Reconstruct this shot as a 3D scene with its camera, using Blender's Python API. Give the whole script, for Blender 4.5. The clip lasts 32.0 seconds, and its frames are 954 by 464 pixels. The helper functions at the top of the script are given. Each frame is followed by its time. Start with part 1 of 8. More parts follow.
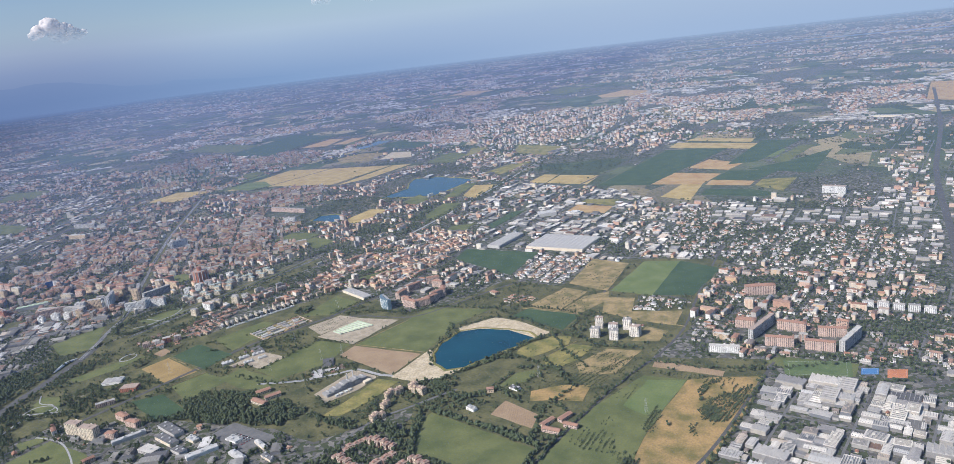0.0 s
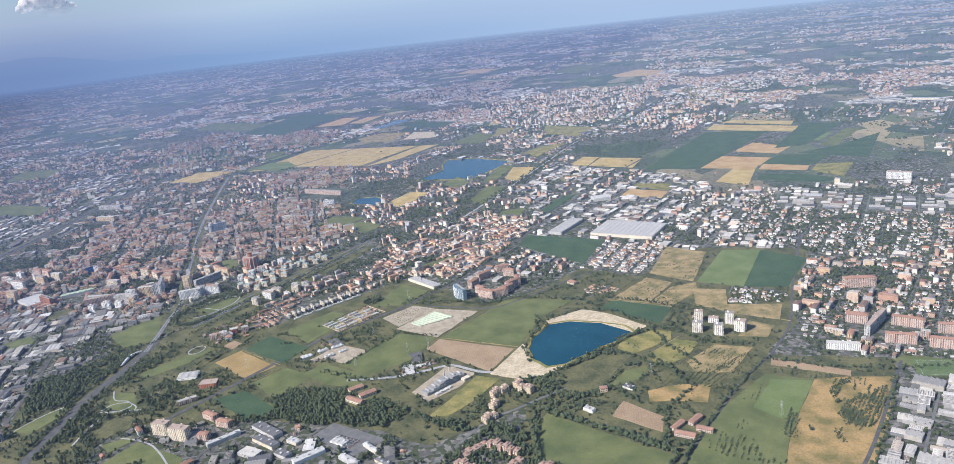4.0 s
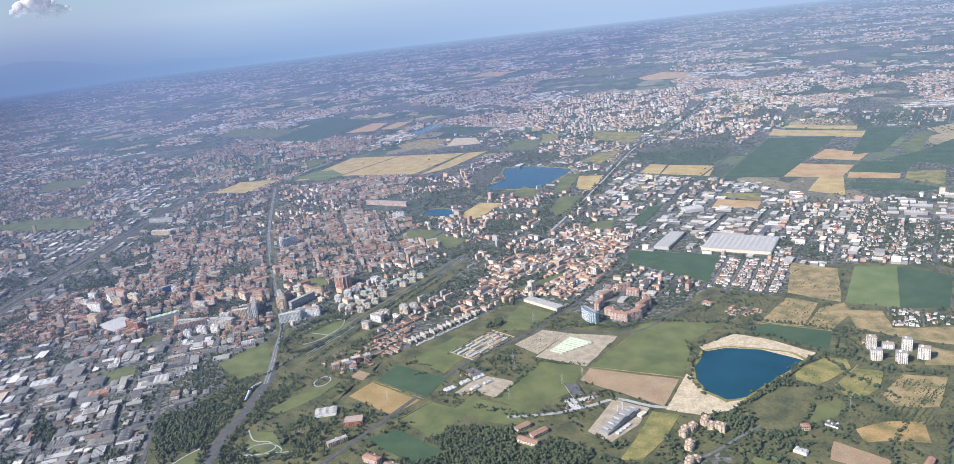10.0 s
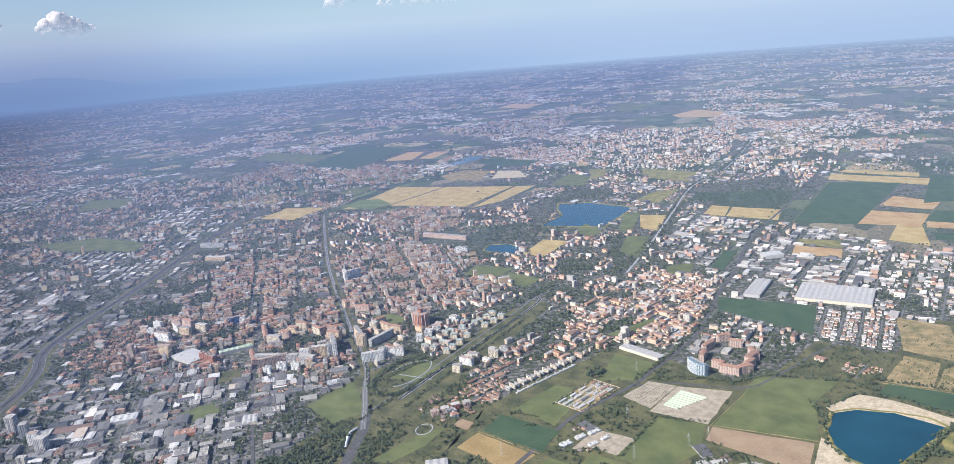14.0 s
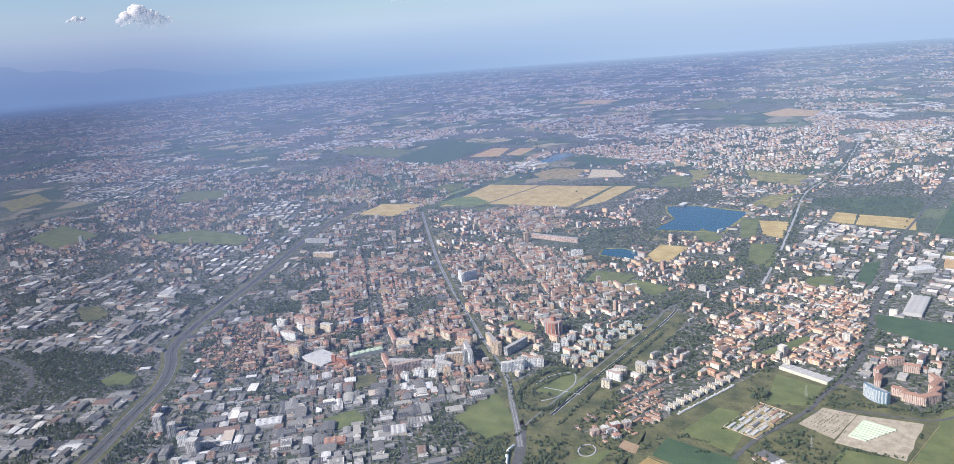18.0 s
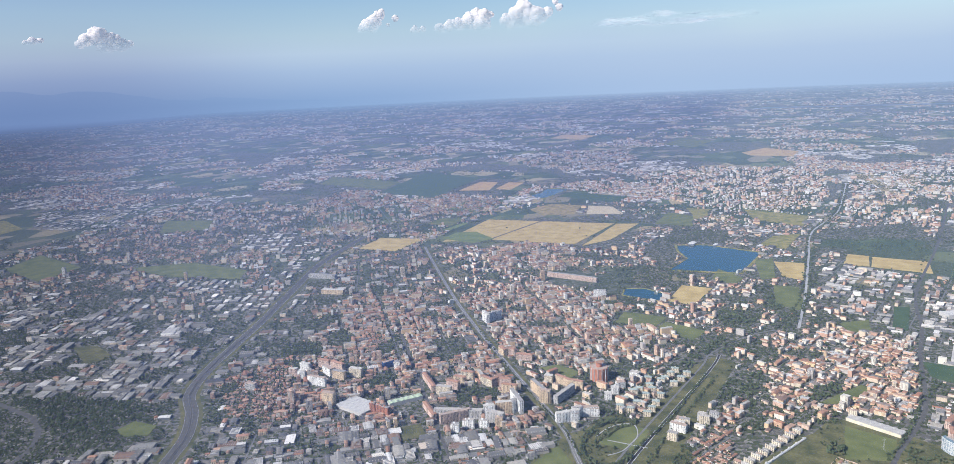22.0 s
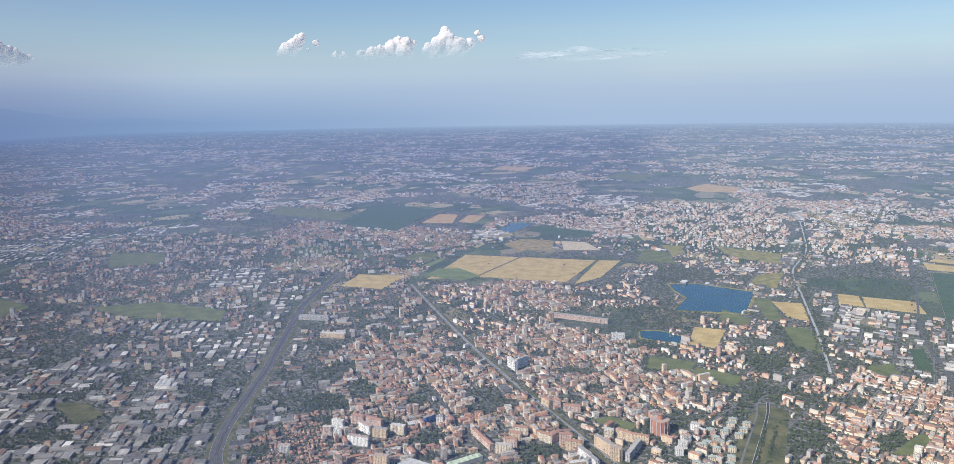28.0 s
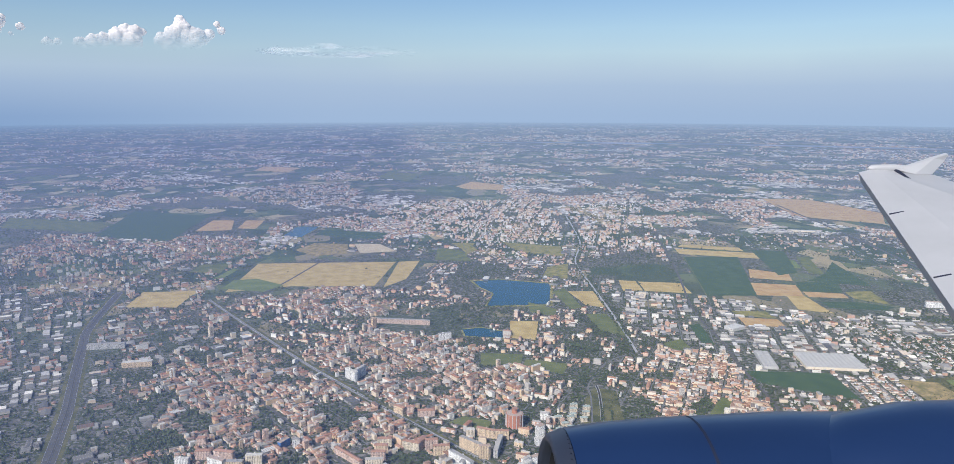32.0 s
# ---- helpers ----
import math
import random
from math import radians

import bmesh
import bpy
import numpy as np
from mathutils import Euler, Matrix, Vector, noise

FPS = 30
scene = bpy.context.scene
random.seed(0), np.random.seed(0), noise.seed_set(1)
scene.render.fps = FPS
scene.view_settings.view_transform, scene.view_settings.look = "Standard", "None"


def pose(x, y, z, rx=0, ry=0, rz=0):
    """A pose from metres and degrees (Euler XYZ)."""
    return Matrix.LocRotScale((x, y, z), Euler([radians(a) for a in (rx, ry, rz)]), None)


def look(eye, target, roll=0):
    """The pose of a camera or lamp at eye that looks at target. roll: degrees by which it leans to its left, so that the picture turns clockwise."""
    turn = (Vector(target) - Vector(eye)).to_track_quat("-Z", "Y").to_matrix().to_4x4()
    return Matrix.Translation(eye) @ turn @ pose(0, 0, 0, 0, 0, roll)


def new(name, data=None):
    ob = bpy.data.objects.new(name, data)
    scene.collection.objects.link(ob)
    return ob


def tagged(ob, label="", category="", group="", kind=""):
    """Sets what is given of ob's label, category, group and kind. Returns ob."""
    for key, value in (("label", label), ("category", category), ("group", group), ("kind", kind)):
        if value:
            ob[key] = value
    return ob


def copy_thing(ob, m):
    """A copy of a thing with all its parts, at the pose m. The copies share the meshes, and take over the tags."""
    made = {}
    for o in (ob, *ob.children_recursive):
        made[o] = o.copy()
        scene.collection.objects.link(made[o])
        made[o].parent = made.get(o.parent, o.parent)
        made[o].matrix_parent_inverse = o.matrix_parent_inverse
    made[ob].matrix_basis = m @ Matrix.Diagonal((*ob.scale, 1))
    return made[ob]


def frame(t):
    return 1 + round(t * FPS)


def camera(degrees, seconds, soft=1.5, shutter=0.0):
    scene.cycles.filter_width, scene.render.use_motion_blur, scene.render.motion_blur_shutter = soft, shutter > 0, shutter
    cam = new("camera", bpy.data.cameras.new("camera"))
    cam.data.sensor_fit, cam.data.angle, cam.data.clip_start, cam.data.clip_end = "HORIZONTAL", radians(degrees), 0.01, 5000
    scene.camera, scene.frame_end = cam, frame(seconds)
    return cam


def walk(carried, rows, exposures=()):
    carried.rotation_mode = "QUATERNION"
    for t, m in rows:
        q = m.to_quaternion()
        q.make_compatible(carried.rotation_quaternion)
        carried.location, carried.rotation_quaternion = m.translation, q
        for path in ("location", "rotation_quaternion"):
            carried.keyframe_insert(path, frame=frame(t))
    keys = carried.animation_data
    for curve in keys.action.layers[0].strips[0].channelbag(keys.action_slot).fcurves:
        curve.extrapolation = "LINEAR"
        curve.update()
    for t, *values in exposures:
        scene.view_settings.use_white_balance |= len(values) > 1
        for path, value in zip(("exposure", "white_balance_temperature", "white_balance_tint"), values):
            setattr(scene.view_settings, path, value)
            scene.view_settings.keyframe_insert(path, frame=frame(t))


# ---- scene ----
cam = camera(66.39, 32.0, soft=0.6)
PATH = [
    (0.0, pose(0.00, -0.00, 100.00, 75.472, 6.498, 19.255)),
    (0.5, pose(-4.69, 0.07, 100.53, 74.210, 6.535, 18.573)),
    (1.0, pose(-9.38, 0.14, 101.05, 74.009, 6.091, 18.464)),
    (1.5, pose(-14.06, 0.20, 101.57, 73.641, 6.277, 19.725)),
    (2.0, pose(-18.71, 0.27, 102.07, 73.125, 6.555, 18.679)),
    (2.5, pose(-23.33, 0.34, 102.56, 73.324, 6.338, 18.496)),
    (3.0, pose(-27.92, 0.42, 103.06, 73.316, 6.068, 18.452)),
    (3.5, pose(-32.50, 0.52, 103.56, 73.588, 6.043, 18.509)),
    (5.5, pose(-50.65, 1.08, 105.67, 73.814, 5.953, 18.497)),
    (6.0, pose(-55.20, 1.18, 106.29, 73.896, 6.066, 18.665)),
    (6.5, pose(-59.73, 1.28, 106.92, 73.859, 6.000, 18.220)),
    (7.0, pose(-64.27, 1.35, 107.56, 73.881, 5.725, 18.311)),
    (7.5, pose(-68.80, 1.41, 108.21, 73.858, 5.841, 18.210)),
    (8.0, pose(-73.34, 1.44, 108.86, 73.825, 5.783, 18.067)),
    (8.5, pose(-77.88, 1.43, 109.51, 73.787, 5.922, 18.190)),
    (9.0, pose(-82.42, 1.40, 110.16, 73.927, 6.047, 18.414)),
    (9.5, pose(-86.95, 1.35, 110.82, 73.750, 6.178, 17.958)),
    (10.0, pose(-91.49, 1.30, 111.47, 73.732, 6.249, 17.689)),
    (10.5, pose(-96.04, 1.24, 112.13, 74.345, 6.582, 18.205)),
    (11.0, pose(-100.63, 1.18, 112.77, 75.073, 6.408, 19.463)),
    (11.5, pose(-105.25, 1.13, 113.41, 76.806, 7.056, 19.464)),
    (12.0, pose(-109.89, 1.10, 114.05, 76.660, 6.377, 19.453)),
    (12.5, pose(-114.54, 1.08, 114.68, 76.592, 5.928, 19.570)),
    (13.0, pose(-119.20, 1.09, 115.29, 76.399, 5.273, 19.142)),
    (13.5, pose(-123.85, 1.12, 115.90, 76.148, 4.842, 18.666)),
    (14.0, pose(-128.49, 1.16, 116.49, 76.056, 4.463, 18.607)),
    (14.5, pose(-133.12, 1.22, 117.08, 75.986, 4.205, 18.886)),
    (16.5, pose(-151.63, 1.61, 119.13, 76.327, 4.248, 18.939)),
    (17.0, pose(-156.28, 1.60, 119.57, 76.510, 4.005, 19.310)),
    (17.5, pose(-160.95, 1.57, 120.00, 76.059, 3.448, 22.273)),
    (18.0, pose(-165.62, 1.51, 120.41, 75.926, 4.131, 23.167)),
    (18.5, pose(-170.31, 1.43, 120.81, 75.967, 4.009, 22.999)),
    (19.0, pose(-175.02, 1.32, 121.19, 76.134, 3.890, 22.188)),
    (19.5, pose(-179.76, 1.21, 121.55, 76.019, 3.496, 22.204)),
    (20.0, pose(-184.52, 1.07, 121.90, 75.937, 3.442, 21.832)),
    (20.5, pose(-189.32, 0.94, 122.25, 76.122, 3.232, 21.631)),
    (21.0, pose(-194.15, 0.82, 122.60, 76.922, 3.294, 20.475)),
    (21.5, pose(-199.01, 0.72, 122.96, 77.863, 3.003, 20.407)),
    (22.0, pose(-203.92, 0.65, 123.32, 78.187, 2.610, 20.093)),
    (22.5, pose(-208.87, 0.63, 123.71, 79.003, 2.416, 19.749)),
    (23.0, pose(-213.86, 0.65, 124.10, 79.959, 1.857, 19.025)),
    (23.5, pose(-218.89, 0.70, 124.52, 80.531, 1.326, 18.979)),
    (24.0, pose(-223.94, 0.78, 124.94, 81.139, 1.203, 18.718)),
    (24.5, pose(-229.00, 0.88, 125.37, 80.982, 1.069, 18.166)),
    (25.0, pose(-234.08, 0.99, 125.81, 80.841, 0.787, 18.384)),
    (25.5, pose(-239.17, 1.10, 126.26, 80.343, 0.819, 19.008)),
    (27.5, pose(-259.71, 1.40, 128.16, 80.487, 0.930, 17.768)),
    (28.0, pose(-264.87, 1.34, 128.67, 80.130, 0.837, 13.323)),
    (28.5, pose(-270.03, 1.27, 129.18, 77.624, -1.963, 12.041)),
    (29.0, pose(-275.18, 1.16, 129.69, 72.777, -2.057, 6.936)),
    (29.1, pose(-276.21, 1.14, 129.80, 73.132, -2.831, 1.971)),
    (29.5, pose(-280.33, 1.03, 130.22, 73.964, -0.918, 0.022)),
    (30.0, pose(-285.47, 0.87, 130.76, 77.054, 2.109, -5.932)),
    (30.5, pose(-290.60, 0.67, 131.30, 79.137, 1.895, -5.992)),
    (31.0, pose(-295.74, 0.46, 131.85, 79.129, 1.149, -3.840)),
    (31.5, pose(-300.88, 0.23, 132.41, 79.635, -0.470, -5.509)),
    (32.0, pose(-306.02, 0.00, 132.97, 79.818, -0.151, -6.353)),
]
walk(cam, PATH, exposures=[(0.0, 0.66, 6100, 14), (0.6, 0.82, 6100, 14), (2.0, 0.84, 6100, 14), (6.0, 0.88, 6100, 14), (18.0, 0.94, 6150, 14), (22.0, 0.84, 6150, 13), (24.0, 0.77, 6150, 12), (25.0, 0.82, 6200, 12), (28.0, 0.75, 6350, 12), (29.0, 0.77, 6350, 12), (30.0, 0.79, 6200, 12), (32.0, 0.67, 6150, 12)])

# ---------------------------------------------------------------- light
# The whole plain is a model at one tenth: one unit is ten metres of land.
SUN_FROM = Vector((-0.62, -0.78, 0.0)).normalized()
SUN_HIGH = 39.0
world = bpy.data.worlds.new("sky")
scene.world = world
world.use_nodes = True
wn = world.node_tree.nodes
sky = wn.new("ShaderNodeTexSky")
sky.sky_type = "NISHITA"
sky.sun_disc = False
sky.sun_elevation = radians(SUN_HIGH)
sky.sun_rotation = math.atan2(SUN_FROM.x, SUN_FROM.y)
sky.altitude = 1000.0
sky.air_density = 1.3
sky.dust_density = 0.15
sky.ozone_density = 4.0
wn["Background"].inputs["Strength"].default_value = 0.062
world.node_tree.links.new(sky.outputs[0], wn["Background"].inputs["Color"])

sun_data = bpy.data.lights.new("sun", "SUN")
sun_data.energy = 4.0
sun_data.angle = radians(0.6)
sun_data.color = (1.0, 0.93, 0.82)
sun = new("sun", sun_data)
h = math.cos(radians(SUN_HIGH))
sun.matrix_world = look((SUN_FROM.x * h, SUN_FROM.y * h, math.sin(radians(SUN_HIGH))), (0, 0, 0))


# ---------------------------------------------------------------- materials
class Nodes:
    """Short hand for building a node material."""

    def __init__(self, name, rough=0.85, metal=0.0):
        self.m = bpy.data.materials.new(name)
        self.m.use_nodes = True
        self.t = self.m.node_tree
        self.b = self.t.nodes["Principled BSDF"]
        self.b.inputs["Roughness"].default_value = rough
        self.b.inputs["Metallic"].default_value = metal
        self.geo = self.t.nodes.new("ShaderNodeNewGeometry")

    def node(self, kind, **inputs):
        n = self.t.nodes.new(kind)
        for k, v in inputs.items():
            s = n.inputs[k.replace("_", " ")]
            if hasattr(v, "is_linked"):
                self.t.links.new(v, s)
            else:
                s.default_value = v
        return n

    def noise(self, scale, detail=3.0, vec=None, rough=0.55):
        n = self.node("ShaderNodeTexNoise", Scale=scale, Detail=detail, Roughness=rough)
        self.t.links.new(vec or self.geo.outputs["Position"], n.inputs["Vector"])
        return n.outputs["Fac"]

    def cells(self, scale, feature="F1", vec=None):
        n = self.node("ShaderNodeTexVoronoi", Scale=scale)
        n.feature = feature
        self.t.links.new(vec or self.geo.outputs["Position"], n.inputs["Vector"])
        return n

    def ramp(self, fac, stops, hard=False):
        n = self.t.nodes.new("ShaderNodeValToRGB")
        n.color_ramp.interpolation = "CONSTANT" if hard else "LINEAR"
        e = n.color_ramp.elements
        while len(e) < len(stops):
            e.new(0.5)
        for el, (p, c) in zip(e, stops):
            el.position = p
            el.color = (*c, 1) if len(c) == 3 else c
        self.t.links.new(fac, n.inputs["Fac"])
        return n.outputs["Color"]

    def mix(self, fac, a, b, kind="MIX"):
        n = self.t.nodes.new("ShaderNodeMix")
        n.data_type = "RGBA"
        n.blend_type = kind
        for s, v in ((n.inputs[0], fac), (n.inputs[6], a), (n.inputs[7], b)):
            if hasattr(v, "is_linked"):
                self.t.links.new(v, s)
            elif isinstance(v, tuple):
                s.default_value = (*v, 1)
            else:
                s.default_value = v
        return n.outputs[2]

    def math(self, op, a, b=0.0):
        n = self.t.nodes.new("ShaderNodeMath")
        n.operation = op
        for s, v in ((n.inputs[0], a), (n.inputs[1], b)):
            if hasattr(v, "is_linked"):
                self.t.links.new(v, s)
            else:
                s.default_value = v
        return n.outputs[0]

    def bump(self, height, strength=0.3, distance=0.1):
        n = self.node("ShaderNodeBump", Strength=strength, Distance=distance, Height=height)
        self.t.links.new(n.outputs[0], self.b.inputs["Normal"])

    def done(self, colour):
        self.t.links.new(colour, self.b.inputs["Base Color"])
        return self.m


def grey(v):
    return (v, v, v)


def crop(name, dark, light, stripe=0.0, turn=0.0, patch=0.12, fine=2.5):
    """Soil or crop: broad patches, fine grain and, where sown in rows, tractor lines."""
    n = Nodes(name, 0.95)
    c = n.ramp(n.noise(patch, 4), [(0.35, dark), (0.62, light)])
    c = n.mix(0.45, c, n.ramp(n.noise(fine, 3), [(0.3, grey(0.35)), (0.7, grey(0.75))]), "OVERLAY")
    if stripe:
        m = n.node("ShaderNodeMapping", Rotation=(0, 0, radians(turn)), Vector=n.geo.outputs["Position"])
        w = n.node("ShaderNodeTexWave", Scale=stripe, Distortion=0.6, Detail=2.0, Vector=m.outputs[0])
        c = n.mix(0.12, c, n.ramp(w.outputs["Fac"], [(0.0, grey(0.25)), (0.5, grey(0.6))]), "OVERLAY")
    n.bump(n.noise(fine * 2, 2), 0.4, 0.1)
    return n.done(c)


BARLEY = crop("ripe_barley", (0.26, 0.18, 0.07), (0.34, 0.24, 0.10), 0.3, 20)
WHEAT = crop("ripe_wheat", (0.34, 0.25, 0.095), (0.46, 0.35, 0.15), 0.25, 20)
STUBBLE = crop("stubble", (0.36, 0.22, 0.10), (0.44, 0.31, 0.15), 0.3, -35)
FALLOW = crop("weedy_fallow", (0.15, 0.13, 0.045), (0.36, 0.24, 0.10), 0, 0, 0.16, 1.6)
MEADOW = crop("meadow", (0.078, 0.100, 0.034), (0.132, 0.146, 0.052))
MAIZE = crop("maize", (0.030, 0.066, 0.030), (0.050, 0.088, 0.040), 0.4, 50)
CLOVER = crop("clover", (0.10, 0.14, 0.045), (0.145, 0.18, 0.065))
PLOUGHED = crop("ploughed_soil", (0.26, 0.18, 0.11), (0.33, 0.24, 0.15), 0.5, -10)
ROUGH = crop("rough_grass", (0.12, 0.13, 0.040), (0.26, 0.22, 0.075), 0, 0, 0.2, 1.5)
VERGE = crop("verge_grass", (0.050, 0.060, 0.025), (0.122, 0.116, 0.050), 0, 0, 0.15, 1.2)
DRY = crop("dry_grass", (0.15, 0.135, 0.055), (0.33, 0.245, 0.12), 0, 0, 0.22, 1.8)
SAND = crop("quarry_sand", (0.40, 0.33, 0.22), (0.52, 0.44, 0.31), 0, 0, 0.3, 1.2)
GRAVEL = crop("gravel_lot", (0.29, 0.245, 0.18), (0.39, 0.335, 0.25), 0, 0, 0.4, 2.0)


def lake_water():
    n = Nodes("lake_water", 0.12)
    c = n.ramp(n.noise(0.06, 2), [(0.3, (0.004, 0.046, 0.074)), (0.7, (0.008, 0.065, 0.098))])
    n.bump(n.noise(3.0, 3), 0.12, 0.02)
    n.b.inputs["Specular IOR Level"].default_value = 0.35
    return n.done(c)


WATER = lake_water()


def land():
    """Open country: a patchwork of plots, with built-up stretches of yards, gardens and streets."""
    n = Nodes("land", 0.95)
    pos = n.geo.outputs["Position"]
    warp = n.node("ShaderNodeMapping", Scale=(1.0, 0.62, 1.0), Rotation=(0, 0, 0.35), Vector=pos)
    plots = n.cells(0.045, vec=warp.outputs[0])
    sep = n.t.nodes.new("ShaderNodeSeparateColor")
    n.t.links.new(plots.outputs["Color"], sep.inputs[0])
    field = n.ramp(sep.outputs[0], [(0.0, (0.036, 0.066, 0.036)), (0.20, (0.070, 0.105, 0.048)), (0.38, (0.042, 0.074, 0.040)),
                                    (0.54, (0.110, 0.138, 0.064)), (0.68, (0.050, 0.082, 0.044)), (0.80, (0.34, 0.28, 0.16)), (0.90, (0.22, 0.19, 0.12))], True)
    field = n.mix(0.4, field, n.ramp(n.noise(0.35, 4), [(0.3, grey(0.3)), (0.7, grey(0.7))]), "OVERLAY")
    yards = n.cells(0.8)
    sep2 = n.t.nodes.new("ShaderNodeSeparateColor")
    n.t.links.new(yards.outputs["Color"], sep2.inputs[0])
    town = n.ramp(sep2.outputs[0], [(0.0, (0.09, 0.089, 0.083)), (0.24, (0.052, 0.066, 0.032)), (0.46, (0.125, 0.12, 0.108)), (0.66, (0.042, 0.056, 0.028)),
                                    (0.86, (0.19, 0.18, 0.16))], True)
    town = n.mix(0.5, town, n.ramp(n.noise(1.4, 4), [(0.3, grey(0.3)), (0.7, grey(0.7))]), "OVERLAY")
    built = n.ramp(n.noise(0.0065, 5, rough=0.6), [(0.47, grey(0.0)), (0.53, grey(1.0))])
    sepx = n.t.nodes.new("ShaderNodeSeparateXYZ")
    n.t.links.new(pos, sepx.inputs[0])
    near = n.t.nodes.new("ShaderNodeMapRange")
    n.t.links.new(sepx.outputs[1], near.inputs[0])
    near.inputs[1].default_value, near.inputs[2].default_value = 330.0, 560.0
    near.inputs[3].default_value, near.inputs[4].default_value = 1.0, 0.0
    built = n.math("MAXIMUM", built, near.outputs[0])
    n.bump(n.noise(1.2, 4), 0.4, 0.3)
    return n.done(n.mix(built, field, town))


LAND = land()


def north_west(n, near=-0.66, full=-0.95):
    """How far a place lies round to the north-west, where haze and sky colours are painted darker: 0 to 1."""
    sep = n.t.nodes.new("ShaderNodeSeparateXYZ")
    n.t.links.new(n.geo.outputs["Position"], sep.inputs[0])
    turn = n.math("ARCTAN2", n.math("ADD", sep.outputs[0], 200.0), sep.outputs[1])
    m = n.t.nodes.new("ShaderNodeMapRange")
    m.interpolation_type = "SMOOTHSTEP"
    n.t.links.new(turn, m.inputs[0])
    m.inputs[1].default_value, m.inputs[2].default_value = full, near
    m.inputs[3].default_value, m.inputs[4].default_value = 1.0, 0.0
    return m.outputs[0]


def painted_haze():
    """Haze painted as sheet opacity, rising with distance from the flight, darkened north-west."""
    n = Nodes("painted_haze")
    t = n.t
    t.nodes.remove(n.b)
    pos = n.geo.outputs["Position"]
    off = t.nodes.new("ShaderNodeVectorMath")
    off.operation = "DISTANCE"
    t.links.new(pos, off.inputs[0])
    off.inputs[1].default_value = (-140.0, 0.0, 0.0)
    # Painted dimming: darker, thicker haze round the north-west; no cloud casts it.
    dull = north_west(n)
    # Distance haze put into the sheet's opacity, ramped over 5000 units.
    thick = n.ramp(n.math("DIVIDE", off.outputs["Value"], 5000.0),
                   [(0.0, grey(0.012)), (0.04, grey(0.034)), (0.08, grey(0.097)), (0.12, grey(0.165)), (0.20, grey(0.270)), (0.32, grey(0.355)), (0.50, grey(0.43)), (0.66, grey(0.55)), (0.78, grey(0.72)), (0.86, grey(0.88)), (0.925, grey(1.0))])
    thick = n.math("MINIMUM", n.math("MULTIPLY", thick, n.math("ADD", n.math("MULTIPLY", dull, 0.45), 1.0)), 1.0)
    # Bluer, darker tint painted into the haze towards negative x, slightly thicker.
    side = t.nodes.new("ShaderNodeSeparateXYZ")
    t.links.new(pos, side.inputs[0])
    west = t.nodes.new("ShaderNodeMapRange")
    west.interpolation_type = "SMOOTHSTEP"
    t.links.new(side.outputs[0], west.inputs[0])
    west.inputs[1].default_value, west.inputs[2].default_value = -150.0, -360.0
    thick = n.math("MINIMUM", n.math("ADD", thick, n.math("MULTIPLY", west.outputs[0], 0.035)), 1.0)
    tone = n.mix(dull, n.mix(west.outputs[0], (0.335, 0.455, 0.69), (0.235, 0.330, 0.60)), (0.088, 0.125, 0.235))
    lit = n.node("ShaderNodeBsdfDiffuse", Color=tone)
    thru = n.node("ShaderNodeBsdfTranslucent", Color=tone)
    both = t.nodes.new("ShaderNodeMixShader")
    both.inputs[0].default_value = 0.12
    t.links.new(lit.outputs[0], both.inputs[1])
    t.links.new(thru.outputs[0], both.inputs[2])
    clear = t.nodes.new("ShaderNodeBsdfTransparent")
    out = t.nodes.new("ShaderNodeMixShader")
    t.links.new(thick, out.inputs[0])
    t.links.new(clear.outputs[0], out.inputs[1])
    # From 2200 units outwards the sheet glows: far haze brightness set by emission.
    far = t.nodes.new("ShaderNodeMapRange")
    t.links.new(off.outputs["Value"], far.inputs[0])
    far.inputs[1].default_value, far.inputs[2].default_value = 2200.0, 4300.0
    far_glow = n.node("ShaderNodeEmission", Color=horizon_tone(n))
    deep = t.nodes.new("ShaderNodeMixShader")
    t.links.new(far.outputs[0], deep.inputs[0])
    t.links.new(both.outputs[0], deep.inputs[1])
    t.links.new(far_glow.outputs[0], deep.inputs[2])
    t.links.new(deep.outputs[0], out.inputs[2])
    t.links.new(out.outputs[0], t.nodes["Material Output"].inputs[0])
    return n.m


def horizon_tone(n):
    """Painted haze colour where land and sky meet: pale in the east, bluer towards the hills, darkened to dull violet
    round the north-west.
    """
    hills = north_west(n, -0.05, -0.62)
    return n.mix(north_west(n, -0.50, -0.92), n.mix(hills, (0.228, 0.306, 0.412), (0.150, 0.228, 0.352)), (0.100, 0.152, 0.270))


PAINTED_HAZE = painted_haze()


